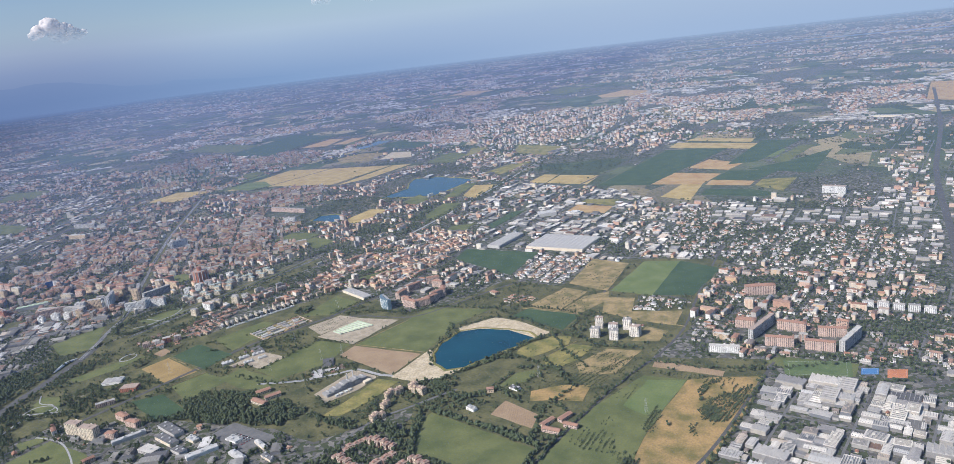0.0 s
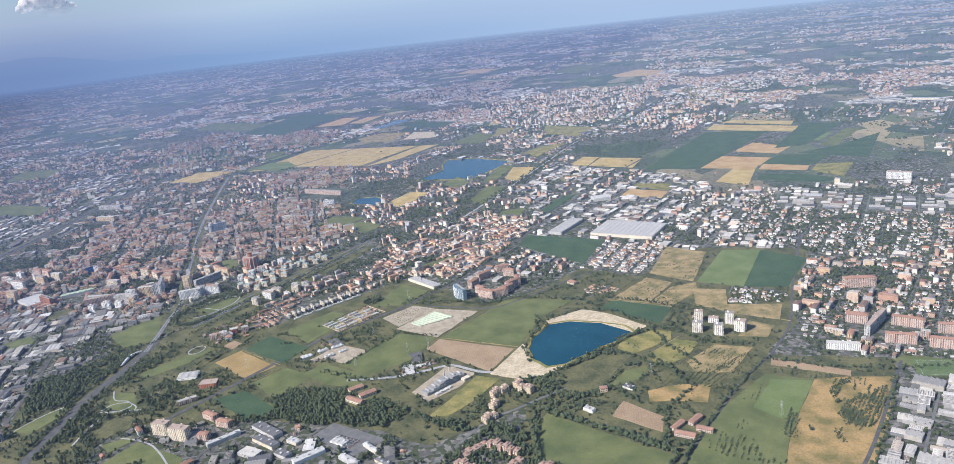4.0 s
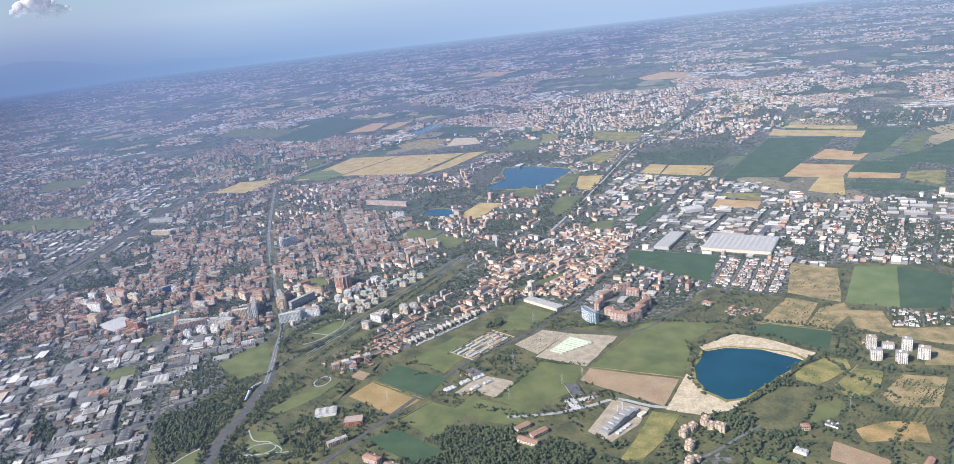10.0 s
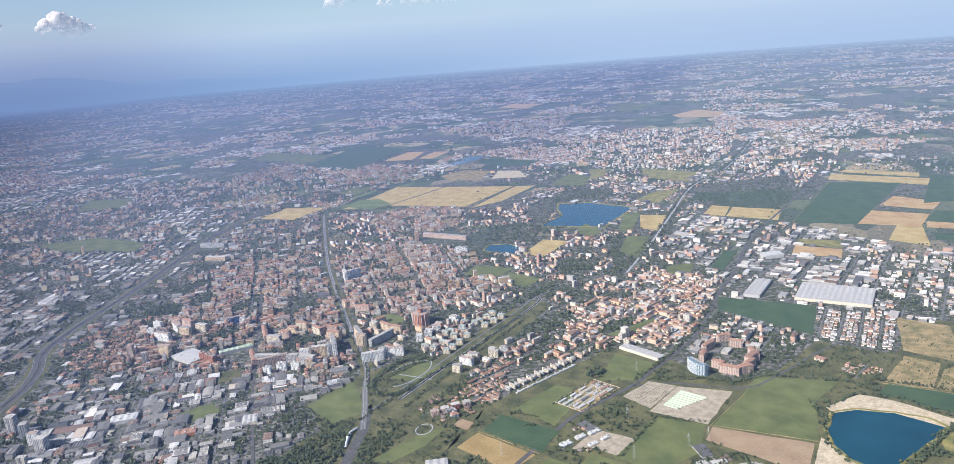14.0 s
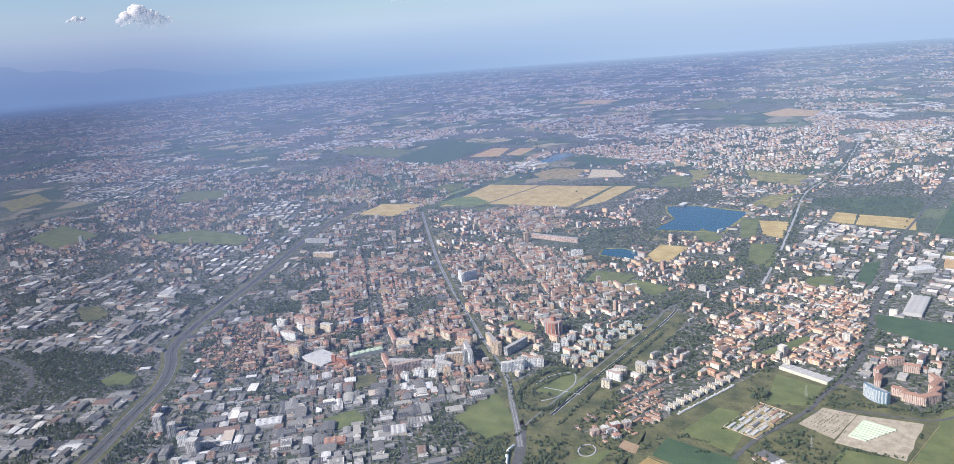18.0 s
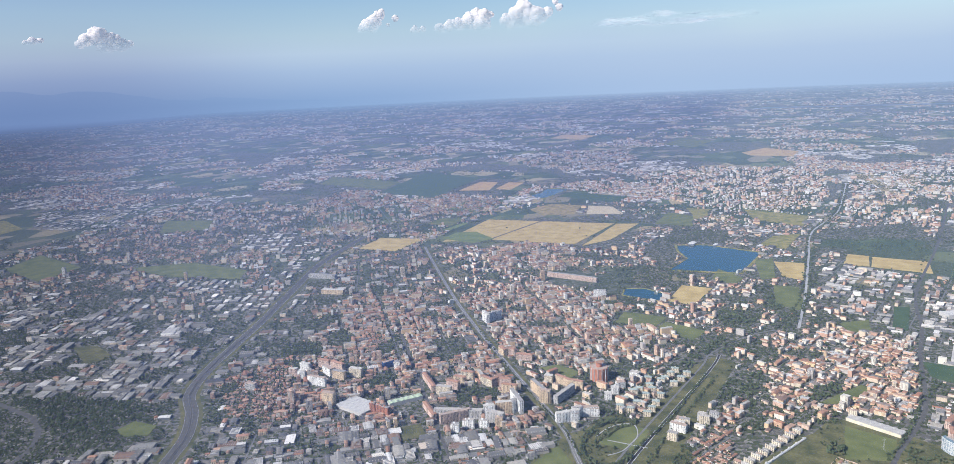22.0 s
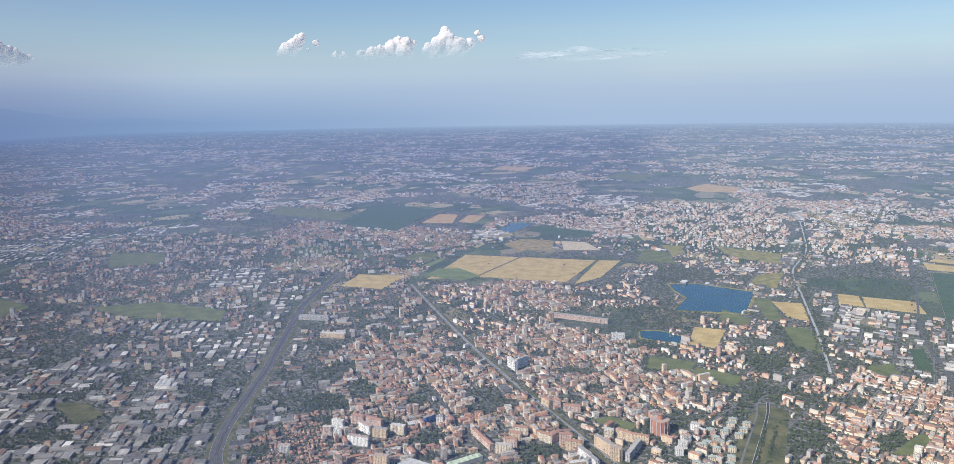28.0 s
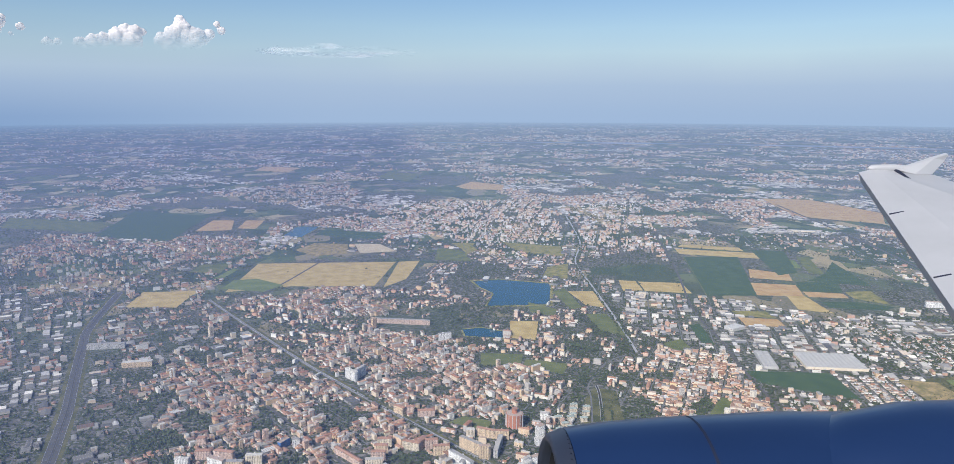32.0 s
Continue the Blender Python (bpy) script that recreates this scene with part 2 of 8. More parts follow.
def haze_backdrop():
    """A glowing backdrop: horizon haze and sky colours painted by height, thinning upwards."""
    n = Nodes("haze_backdrop")
    t = n.t
    t.nodes.remove(n.b)
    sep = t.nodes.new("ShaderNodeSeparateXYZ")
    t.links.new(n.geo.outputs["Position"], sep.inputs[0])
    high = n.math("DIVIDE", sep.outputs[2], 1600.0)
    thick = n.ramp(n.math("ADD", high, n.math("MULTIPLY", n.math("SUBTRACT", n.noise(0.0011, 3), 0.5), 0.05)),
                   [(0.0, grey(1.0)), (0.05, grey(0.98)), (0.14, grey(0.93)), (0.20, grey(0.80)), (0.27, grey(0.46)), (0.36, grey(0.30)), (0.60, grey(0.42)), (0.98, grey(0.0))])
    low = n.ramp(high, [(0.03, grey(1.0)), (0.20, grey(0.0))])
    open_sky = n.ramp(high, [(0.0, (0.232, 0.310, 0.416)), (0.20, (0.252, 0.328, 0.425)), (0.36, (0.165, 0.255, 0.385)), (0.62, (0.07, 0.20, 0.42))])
    # Violet dimming of the north-west sky, painted into the backdrop.
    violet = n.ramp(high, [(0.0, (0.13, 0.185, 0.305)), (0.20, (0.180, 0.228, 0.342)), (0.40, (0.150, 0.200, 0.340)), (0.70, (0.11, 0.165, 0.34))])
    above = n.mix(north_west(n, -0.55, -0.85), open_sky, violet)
    # Haze and sky brightness given off by emission, not scattered sunlight.
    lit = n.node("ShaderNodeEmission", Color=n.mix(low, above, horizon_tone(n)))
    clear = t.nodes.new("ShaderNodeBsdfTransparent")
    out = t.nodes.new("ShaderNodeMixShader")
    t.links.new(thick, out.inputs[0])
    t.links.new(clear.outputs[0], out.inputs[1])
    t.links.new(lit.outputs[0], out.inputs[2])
    t.links.new(out.outputs[0], t.nodes["Material Output"].inputs[0])
    return n.m


HAZE_BACKDROP = haze_backdrop()


# ---------------------------------------------------------------- mesh helpers
def mesh(name, verts, faces, mats, index=None, smooth=False):
    me = bpy.data.meshes.new(name)
    me.from_pydata(verts, [], faces)
    for m in mats if isinstance(mats, (list, tuple)) else [mats]:
        me.materials.append(m)
    if index is not None:
        me.polygons.foreach_set("material_index", index)
    if smooth:
        me.polygons.foreach_set("use_smooth", [True] * len(me.polygons))
    me.update()
    return me


def part(name, bm, material, parent, label=""):
    me = bpy.data.meshes.new(name)
    bm.to_mesh(me)
    bm.free()
    me.materials.append(material)
    ob = new(name, me)
    ob.parent = parent
    return tagged(ob, label)


def inside(p, poly):
    x, y = p
    hit = False
    j = len(poly) - 1
    for i in range(len(poly)):
        (xi, yi), (xj, yj) = poly[i], poly[j]
        if (yi > y) != (yj > y) and x < (xj - xi) * (y - yi) / (yj - yi) + xi:
            hit = not hit
        j = i
    return hit


def inside_many(xs, ys, poly):
    hit = np.zeros(len(xs), bool)
    j = len(poly) - 1
    for i in range(len(poly)):
        (xi, yi), (xj, yj) = poly[i], poly[j]
        if yi != yj:
            hit ^= ((yi > ys) != (yj > ys)) & (xs < (xj - xi) * (ys - yi) / (yj - yi) + xi)
        j = i
    return hit


def ragged(poly, step, wobble, seed):
    """The outline with points every step, set a little off the straight line."""
    rnd = random.Random(seed)
    out = []
    for a, b in zip(poly, poly[1:] + poly[:1]):
        d = math.dist(a, b)
        k = max(1, int(d / step))
        for i in range(k):
            f = i / k
            w = wobble if i else wobble * 0.3
            out.append((a[0] + (b[0] - a[0]) * f + rnd.uniform(-w, w), a[1] + (b[1] - a[1]) * f + rnd.uniform(-w, w)))
    return out


def slab(name, outline, material, low, high):
    """A flat sheet of ground with a real edge."""
    n = len(outline)
    v = [(x, y, high) for x, y in outline] + [(x, y, low) for x, y in outline]
    f = [tuple(range(n))] + [(i, n + i, n + (i + 1) % n, (i + 1) % n) for i in range(n)]
    area = sum(a[0] * b[1] - b[0] * a[1] for a, b in zip(outline, outline[1:] + outline[:1]))
    if area < 0:
        f = [tuple(reversed(q)) for q in f]
    return new(name, mesh(name, v, f, material))


# ---------------------------------------------------------------- land, fields, water
GX, GY = -140.0, 0.0
rings = [0, 120, 300, 600, 1000, 1600, 2400, 3300, 4100, 4760]
gv, gf = [(GX, GY, 0.0)], []
SEG = 96
for r in rings[1:]:
    gv += [(GX + r * math.cos(2 * math.pi * i / SEG), GY + r * math.sin(2 * math.pi * i / SEG), 0.0) for i in range(SEG)]
gf += [(0, 1 + i, 1 + (i + 1) % SEG) for i in range(SEG)]
for k in range(len(rings) - 2):
    a, b = 1 + k * SEG, 1 + (k + 1) * SEG
    gf += [(a + i, b + i, b + (i + 1) % SEG, a + (i + 1) % SEG) for i in range(SEG)]
tagged(new("ground", mesh("ground", gv, gf, LAND)), "hazy plain of fields, gardens and built-up land", "ground", kind="structure")
# Flat sheet above the land that stands in for the haze.
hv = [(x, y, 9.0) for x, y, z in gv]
tagged(new("haze_sheet", mesh("haze_sheet", hv, gf, PAINTED_HAZE)), "flat see-through sheet painted as pale blue haze over the plain", "haze", kind="structure")

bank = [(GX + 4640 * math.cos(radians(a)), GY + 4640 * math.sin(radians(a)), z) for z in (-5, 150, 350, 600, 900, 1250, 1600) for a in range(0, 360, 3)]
tagged(new("haze_backdrop", mesh("haze_backdrop", bank, [(k * 120 + i, k * 120 + (i + 1) % 120, k * 120 + 120 + (i + 1) % 120, k * 120 + 120 + i) for k in range(6) for i in range(120)], HAZE_BACKDROP, smooth=True)),
       "glowing backdrop ring painted as pale blue horizon haze and sky", "haze", kind="structure")

KEEP_OUT = []


def field(material, label, outline, top=0.03, wobble=0.25):
    KEEP_OUT.append(outline)
    ob = slab("field", ragged(outline, 4.0, wobble, len(KEEP_OUT)), material, -0.05, top + 0.0012 * len(KEEP_OUT))
    return tagged(ob, label, "field", "fields on the plain", "structure")


def lake(outline, label, depth=0.35):
    """Water below its banks: a raised rim of earth round a sheet of water."""
    KEEP_OUT.append(outline)
    rim = ragged(outline, 2.5, 0.35, 77 + len(KEEP_OUT))
    cx, cy = sum(p[0] for p in rim) / len(rim), sum(p[1] for p in rim) / len(rim)
    tagged(slab("water", rim, WATER, -0.05, 0.06), label, "water", "lakes", "structure")
    n = len(rim)
    rings_ = [(1.0, 0.05), (1.02, 0.30), (1.05, 0.28), (1.09, 0.02)]
    v = [(cx + (x - cx) * s, cy + (y - cy) * s, z) for s, z in rings_ for x, y in rim]
    f = [(k * n + i, (k + 1) * n + i, (k + 1) * n + (i + 1) % n, k * n + (i + 1) % n) for k in range(3) for i in range(n)]
    tagged(new("lake_bank", mesh("lake_bank", v, f, ROUGH)), "low grassy bank round the water", "bank", kind="structure")


KEEP_OUT.append([(-247.0, 204.0), (-238.6, 243.0), (-223.0, 304.0), (-214.5, 318.0), (-205.6, 312.0), (-219.6, 240.9), (-232.8, 197.9), (-240.0, 198.0)])
tagged(slab("grass_verge", KEEP_OUT[-1], VERGE, -0.05, 0.02), "grass verge along the canal and road", "verge", kind="structure")
field(BARLEY, "ripe golden brown barley field", [(-206.8, 185.7), (-203.1, 195.4), (-182.1, 186.2), (-187.5, 176.9)])
field(WHEAT, "ripe yellow wheat field", [(-420.2, 605.8), (-307.5, 601.6), (-323.0, 521.1), (-382.4, 527.1), (-426.9, 514.3)])
field(WHEAT, "ripe yellow wheat field", [(-316.4, 516.9), (-305.0, 601.4), (-287.1, 604.4), (-299.3, 541.0)])
field(WHEAT, "ripe yellow wheat field", [(-483.0, 481.4), (-484.1, 520.1), (-446.8, 519.7), (-449.6, 478.0)])
field(WHEAT, "ripe yellow wheat field", [(-237.8, 426.7), (-220.6, 423.6), (-229.0, 389.6), (-242.9, 394.3)])
field(WHEAT, "ripe yellow wheat field", [(-46.9, 432.5), (-35.8, 468.4), (-23.8, 469.3), (-29.5, 421.1)])
field(WHEAT, "ripe yellow wheat field", [(-182.1, 456.0), (-185.9, 492.5), (-167.9, 490.9), (-171.1, 450.3)])
field(WHEAT, "ripe yellow wheat field", [(-146.0, 489.6), (-140.3, 520.8), (-128.3, 516.4), (-131.5, 489.4)])
field(WHEAT, "ripe yellow wheat field", [(-130.8, 488.3), (-126.8, 515.0), (-96.5, 507.4), (-99.9, 477.8)])
field(WHEAT, "ripe yellow wheat field", [(-57.4, 609.0), (-52.6, 632.3), (11.8, 606.0), (5.1, 582.7)])
field(WHEAT, "ripe yellow wheat field", [(-47.1, 640.2), (-38.8, 650.8), (8.4, 630.0), (5.0, 614.1)])
field(FALLOW, "weedy tan fallow with rows of bushes", [(-16.5, 197.8), (-8.3, 200.6), (3.9, 202.4), (0.2, 186.8), (-4.3, 170.8), (-9.1, 155.5), (-11.3, 147.0), (-27.4, 144.4), (-25.0, 165.0), (-21.4, 180.7)])
field(PLOUGHED, "bare brown strip of ploughed soil", [(-26.9, 210.0), (-6.6, 204.3), (-7.1, 201.1), (-27.3, 205.3)])
field(STUBBLE, "tan stubble field", [(-513.0, 767.2), (-511.3, 837.4), (-487.6, 835.1), (-477.3, 771.0)])
field(STUBBLE, "tan stubble field", [(-473.3, 781.7), (-474.0, 833.8), (-453.7, 831.9), (-453.5, 776.1)])
field(STUBBLE, "tan stubble field", [(199.7, 960.4), (260.9, 942.0), (281.5, 817.4), (232.0, 741.5), (187.5, 779.7), (164.6, 804.5)])
field(STUBBLE, "tan stubble field", [(-37.2, 517.7), (-24.1, 546.8), (-1.0, 526.6), (-9.9, 505.0)])
field(STUBBLE, "tan stubble field", [(-57.3, 468.8), (-44.4, 503.3), (-14.4, 492.9), (-25.5, 462.5)])
field(STUBBLE, "tan stubble field", [(-23.1, 460.4), (-19.5, 474.9), (5.8, 466.5), (2.8, 454.3)])
field(STUBBLE, "tan stubble field", [(-97.5, 402.7), (-94.4, 419.8), (-72.2, 412.7), (-74.3, 397.0)])
field(STUBBLE, "tan stubble field", [(-578.4, 1443.0), (-574.5, 1531.4), (-492.0, 1493.9), (-509.1, 1403.2)])
field(PLOUGHED, "bare brown ploughed field", [(-134.9, 204.1), (-133.2, 212.2), (-105.1, 207.7), (-108.5, 191.4)])
field(PLOUGHED, "bare brown ploughed field", [(-67.8, 171.1), (-65.9, 179.4), (-54.6, 172.8), (-54.3, 165.5)])
field(MEADOW, "green mown meadow", [(-183.5, 174.9), (-178.0, 185.6), (-164.9, 181.8), (-169.6, 166.2)])
field(MEADOW, "green mown meadow", [(-160.3, 189.9), (-150.4, 215.2), (-135.4, 213.3), (-136.5, 196.0), (-146.8, 184.3)])
field(MEADOW, "green mown meadow", [(-169.5, 182.3), (-166.5, 190.2), (-145.7, 183.8), (-145.4, 176.3), (-157.7, 176.9)])
field(MEADOW, "green mown meadow", [(-133.3, 212.6), (-123.9, 236.0), (-119.3, 249.5), (-93.8, 249.9), (-102.1, 234.1), (-104.0, 209.0)])
field(MEADOW, "green mown meadow", [(-172.1, 238.1), (-169.5, 262.0), (-154.7, 255.5), (-158.4, 240.3)])
field(MEADOW, "green mown meadow", [(-195.7, 212.6), (-186.7, 231.3), (-180.4, 230.8), (-177.3, 219.4), (-180.3, 203.8)])
field(MEADOW, "green mown meadow", [(-86.7, 164.6), (-85.1, 170.0), (-50.7, 155.8), (-53.8, 142.1), (-81.3, 148.7)])
field(MEADOW, "green meadow with rows of bushes", [(-29.1, 199.4), (-41.8, 176.4), (-48.7, 153.1), (-49.2, 140.8), (-27.6, 144.4), (-25.2, 165.0), (-21.6, 180.7), (-16.7, 197.8)])
field(CLOVER, "bright green crop plot", [(-27.7, 196.6), (-17.0, 197.4), (-22.0, 179.0), (-26.1, 176.2), (-32.6, 180.9)])
field(MEADOW, "green mown meadow", [(-199.6, 123.4), (-196.3, 138.3), (-176.2, 133.5), (-172.9, 125.9), (-184.8, 120.7)])
field(MEADOW, "green mown meadow", [(-269.1, 201.1), (-262.0, 222.7), (-245.4, 201.2), (-253.5, 191.9)])
field(MEADOW, "green mown meadow", [(-229.7, 174.1), (-221.9, 189.9), (-214.0, 197.0), (-216.8, 184.2), (-223.7, 173.3)])
field(MEADOW, "green mown meadow", [(4.2, 211.6), (8.6, 215.8), (29.4, 212.7), (27.3, 204.4), (12.3, 206.3)])
field(MEADOW, "green mown meadow", [(-249.1, 227.8), (-242.4, 244.6), (-233.6, 241.6), (-235.2, 225.3)])
field(MEADOW, "green mown meadow", [(16.9, 528.2), (39.0, 586.5), (48.8, 583.6), (26.0, 520.8)])
field(MEADOW, "green mown meadow", [(-187.7, 399.7), (-187.8, 436.5), (-174.7, 435.2), (-173.5, 389.6)])
field(MEADOW, "green mown meadow", [(-273.8, 605.2), (-269.1, 656.2), (-249.3, 642.2), (-242.9, 598.0)])
field(MEADOW, "green mown meadow", [(-262.4, 370.6), (-240.0, 366.4), (-244.4, 350.4), (-264.5, 352.5)])
field(MEADOW, "green mown meadow", [(-239.7, 358.9), (-219.2, 349.5), (-225.6, 335.7), (-242.9, 350.2)])
field(MEADOW, "green mown meadow", [(-725.8, 374.3), (-737.9, 415.9), (-666.6, 391.5), (-663.4, 352.4)])
field(MEADOW, "green mown meadow", [(-721.4, 807.7), (-745.4, 878.0), (-617.5, 830.4), (-609.8, 772.6)])
field(MEADOW, "green mown meadow", [(-274.4, 611.8), (-264.3, 654.8), (-242.7, 637.3), (-249.7, 595.9)])
field(MEADOW, "green mown meadow", [(-342.2, 1295.8), (-319.2, 1387.3), (-263.1, 1350.0), (-284.2, 1224.5)])
field(MEADOW, "green mown meadow", [(-468.8, 580.7), (-465.1, 607.0), (-443.0, 604.8), (-443.8, 572.5)])
field(CLOVER, "light green crop field", [(-50.4, 271.2), (-42.0, 308.4), (-26.7, 308.7), (-34.0, 266.7)])
field(CLOVER, "light green crop field", [(7.2, 547.8), (18.5, 578.9), (30.1, 573.0), (19.8, 544.7)])
field(CLOVER, "light green crop field", [(-431.6, 524.2), (-428.6, 549.1), (-412.0, 552.7), (-388.6, 529.7), (-400.3, 513.5)])
field(CLOVER, "light green crop field", [(-445.0, 556.0), (-437.1, 589.4), (-432.5, 586.5), (-437.4, 555.3)])
field(MAIZE, "dark green maize field", [(-202.0, 196.8), (-199.4, 207.9), (-178.1, 201.0), (-180.7, 188.3)])
field(MAIZE, "dark green maize field", [(-189.6, 163.2), (-181.8, 169.3), (-164.2, 160.0), (-170.3, 153.2)])
field(MAIZE, "dark green maize field", [(-133.0, 314.4), (-133.1, 330.9), (-93.4, 323.1), (-97.7, 290.3)])
field(MAIZE, "dark green maize field", [(-34.0, 266.7), (-26.7, 308.7), (-10.0, 298.9), (-18.8, 267.2)])
field(MAIZE, "dark green maize field", [(-82.6, 243.2), (-78.6, 251.2), (-57.8, 245.4), (-60.9, 231.3)])
field(MAIZE, "dark green maize field", [(-92.6, 472.0), (-59.0, 597.8), (-11.5, 591.5), (-57.4, 467.0)])
field(MAIZE, "dark green maize field", [(-11.4, 523.3), (14.0, 620.3), (41.7, 611.3), (8.4, 530.1)])
field(MAIZE, "dark green maize field", [(2.4, 504.7), (28.8, 525.6), (58.9, 565.0), (39.4, 483.3)])
field(MAIZE, "dark green maize field", [(-20.4, 475.0), (-9.4, 501.9), (21.1, 496.1), (7.1, 468.9)])
field(MAIZE, "dark green maize field", [(-24.6, 433.9), (-22.0, 447.8), (1.9, 444.7), (19.0, 430.5), (8.5, 424.4)])
field(MAIZE, "dark green maize field", [(-603.4, 747.3), (-622.1, 918.7), (-522.7, 869.4), (-522.6, 712.8)])
field(MAIZE, "dark green maize field", [(-388.5, 735.8), (-381.2, 764.6), (-314.2, 738.2), (-320.4, 701.8)])
field(ROUGH, "dry olive rough grass", [(5.3, 453.9), (10.0, 470.3), (29.8, 471.5), (20.3, 436.3)])
field(ROUGH, "dry olive rough grass", [(-245.0, 624.7), (-249.2, 668.3), (-236.1, 668.1), (-233.8, 643.0)])
field(ROUGH, "dry olive rough grass", [(-93.6, 424.2), (-91.9, 433.4), (-70.9, 429.7), (-71.6, 414.8)])
field(ROUGH, "dry olive rough grass", [(-254.8, 678.2), (-232.4, 676.0), (-244.2, 637.5)])
field(VERGE, "grassy plot behind hedges", [(-85.2, 195.2), (-76.2, 205.4), (-68.6, 202.7), (-69.6, 197.3), (-74.4, 183.5), (-82.1, 180.9)])
field(MEADOW, "green mown meadow", [(-68.0, 196.8), (-61.4, 200.1), (-63.4, 191.4), (-70.5, 187.2)])
field(ROUGH, "dry olive rough grass", [(-71.8, 215.7), (-62.7, 225.9), (-56.5, 225.7), (-56.1, 219.5), (-66.0, 208.6), (-71.9, 210.9)])
field(ROUGH, "dry olive rough grass", [(-61.8, 209.1), (-55.2, 219.6), (-47.8, 218.5), (-50.4, 208.7), (-54.9, 202.7), (-60.4, 203.8)])
field(DRY, "tan dry grass with rows of young trees", [(-50.7, 205.0), (-43.0, 217.1), (-31.9, 216.5), (-37.7, 199.9), (-47.8, 196.9)])
field(VERGE, "grassy nursery plot with rows of young trees", [(-54.1, 194.4), (-47.6, 198.6), (-38.7, 198.2), (-42.8, 189.7), (-54.6, 188.0)])
field(FALLOW, "tan fallow beside a nursery", [(-60.0, 185.7), (-51.4, 190.6), (-43.3, 191.2), (-43.9, 181.7), (-52.3, 181.5), (-58.9, 179.9)])
field(DRY, "tan dry grass field", [(-79.7, 252.4), (-69.8, 274.5), (-59.7, 269.7), (-66.2, 249.3), (-73.5, 249.7)])
field(DRY, "tan dry grass field", [(-59.6, 265.0), (-51.0, 270.2), (-49.7, 261.2), (-58.0, 246.4), (-65.4, 249.3)])
field(DRY, "tan dry grass field with bushes", [(-65.4, 312.9), (-48.3, 305.8), (-50.2, 287.0), (-52.0, 271.3), (-69.1, 279.6)])
field(DRY, "tan dry grass field", [(-51.3, 263.9), (-40.1, 263.6), (-39.5, 249.5), (-21.6, 251.0), (-23.1, 237.9), (-37.2, 242.0), (-50.1, 249.6)])
field(DRY, "brown dry grass beside the towers", [(-32.5, 236.1), (-25.1, 232.5), (-27.4, 224.0), (-36.0, 223.9)])
field(ROUGH, "dry olive grass round the power plant", [(-117.4, 163.6), (-113.6, 178.0), (-111.5, 188.2), (-103.7, 187.1), (-106.6, 175.6), (-111.9, 164.5)])
field(GRAVEL, "grey gravel yard of the power plant", [(-127.6, 175.7), (-123.2, 193.7), (-112.3, 189.7), (-114.3, 180.9), (-120.8, 171.0)])
field(PLOUGHED, "bare brown ploughed field", [(-212.4, 197.9), (-211.8, 203.1), (-206.4, 200.9), (-206.7, 196.3)])
field(GRAVEL, "pale gravel lot planted with saplings", [(-162.2, 227.3), (-155.0, 240.0), (-145.4, 237.8), (-152.4, 220.5)])
field(DRY, "tan weedy waste ground", [(-397.4, 659.0), (-384.0, 690.0), (-352.0, 684.0), (-350.0, 640.0), (-376.9, 630.5)])
field(SAND, "pale bare building ground", [(-346.0, 684.0), (-322.0, 680.0), (-306.0, 645.0), (-338.7, 640.4)])
field(STUBBLE, "tan stubble field", [(-211.9, 1144.4), (-180.1, 1209.7), (-131.8, 1155.3), (-144.4, 1091.5), (-199.8, 1106.0)])
field(MEADOW, "green meadow in the suburbs", [(-625.9, 394.9), (-587.2, 418.4), (-530.4, 407.4), (-520.0, 385.6), (-574.7, 381.0)])
field(MEADOW, "green meadow in the suburbs", [(-702.7, 507.7), (-741.6, 558.2), (-693.2, 568.8), (-666.2, 527.1)])
field(ROUGH, "olive grass field", [(-925.5, 486.7), (-940.5, 538.7), (-871.3, 505.3), (-862.1, 456.0)])
field(MEADOW, "grass lawn in a wood", [(-424.5, 190.4), (-423.3, 198.4), (-412.1, 197.7), (-409.1, 190.4), (-416.7, 186.7)])
field(MEADOW, "small green plot between factories", [(-313.0, 188.0), (-306.0, 197.0), (-298.0, 192.0), (-304.0, 183.0)])
field(GRAVEL, "pale gravel lot", [(-152.5, 218.6), (-145.1, 237.7), (-127.3, 236.7), (-134.4, 213.4)])
field(SAND, "pale quarry sand by the lake", [(-99.7, 230.6), (-89.0, 241.2), (-79.3, 238.4), (-64.7, 229.0), (-68.4, 223.6), (-80.6, 230.2), (-91.2, 230.5), (-97.7, 227.3)])
field(SAND, "pale quarry sand by the lake", [(-103.1, 211.2), (-100.0, 207.8), (-96.8, 201.1), (-91.2, 196.9), (-86.1, 198.7), (-90.0, 191.1), (-98.1, 187.9), (-107.7, 189.7), (-104.7, 203.6)])
field(MEADOW, "lawn of a public park", [(-242.5, 136.1), (-240.9, 146.2), (-238.0, 151.2), (-234.0, 146.5), (-234.6, 136.0)])
field(MEADOW, "lawn of a public park with young trees", [(-224.1, 154.0), (-227.1, 161.6), (-220.3, 162.6), (-210.6, 154.3), (-217.4, 149.9)], 0.0)
field(VERGE, "grassy slope of a public park", [(-214.6, 140.6), (-215.8, 146.8), (-207.7, 149.0), (-204.4, 143.8), (-208.2, 137.1)])
field(MEADOW, "green strip beside the street", [(-205.9, 134.6), (-201.2, 140.1), (-197.4, 139.2), (-200.7, 131.8)])
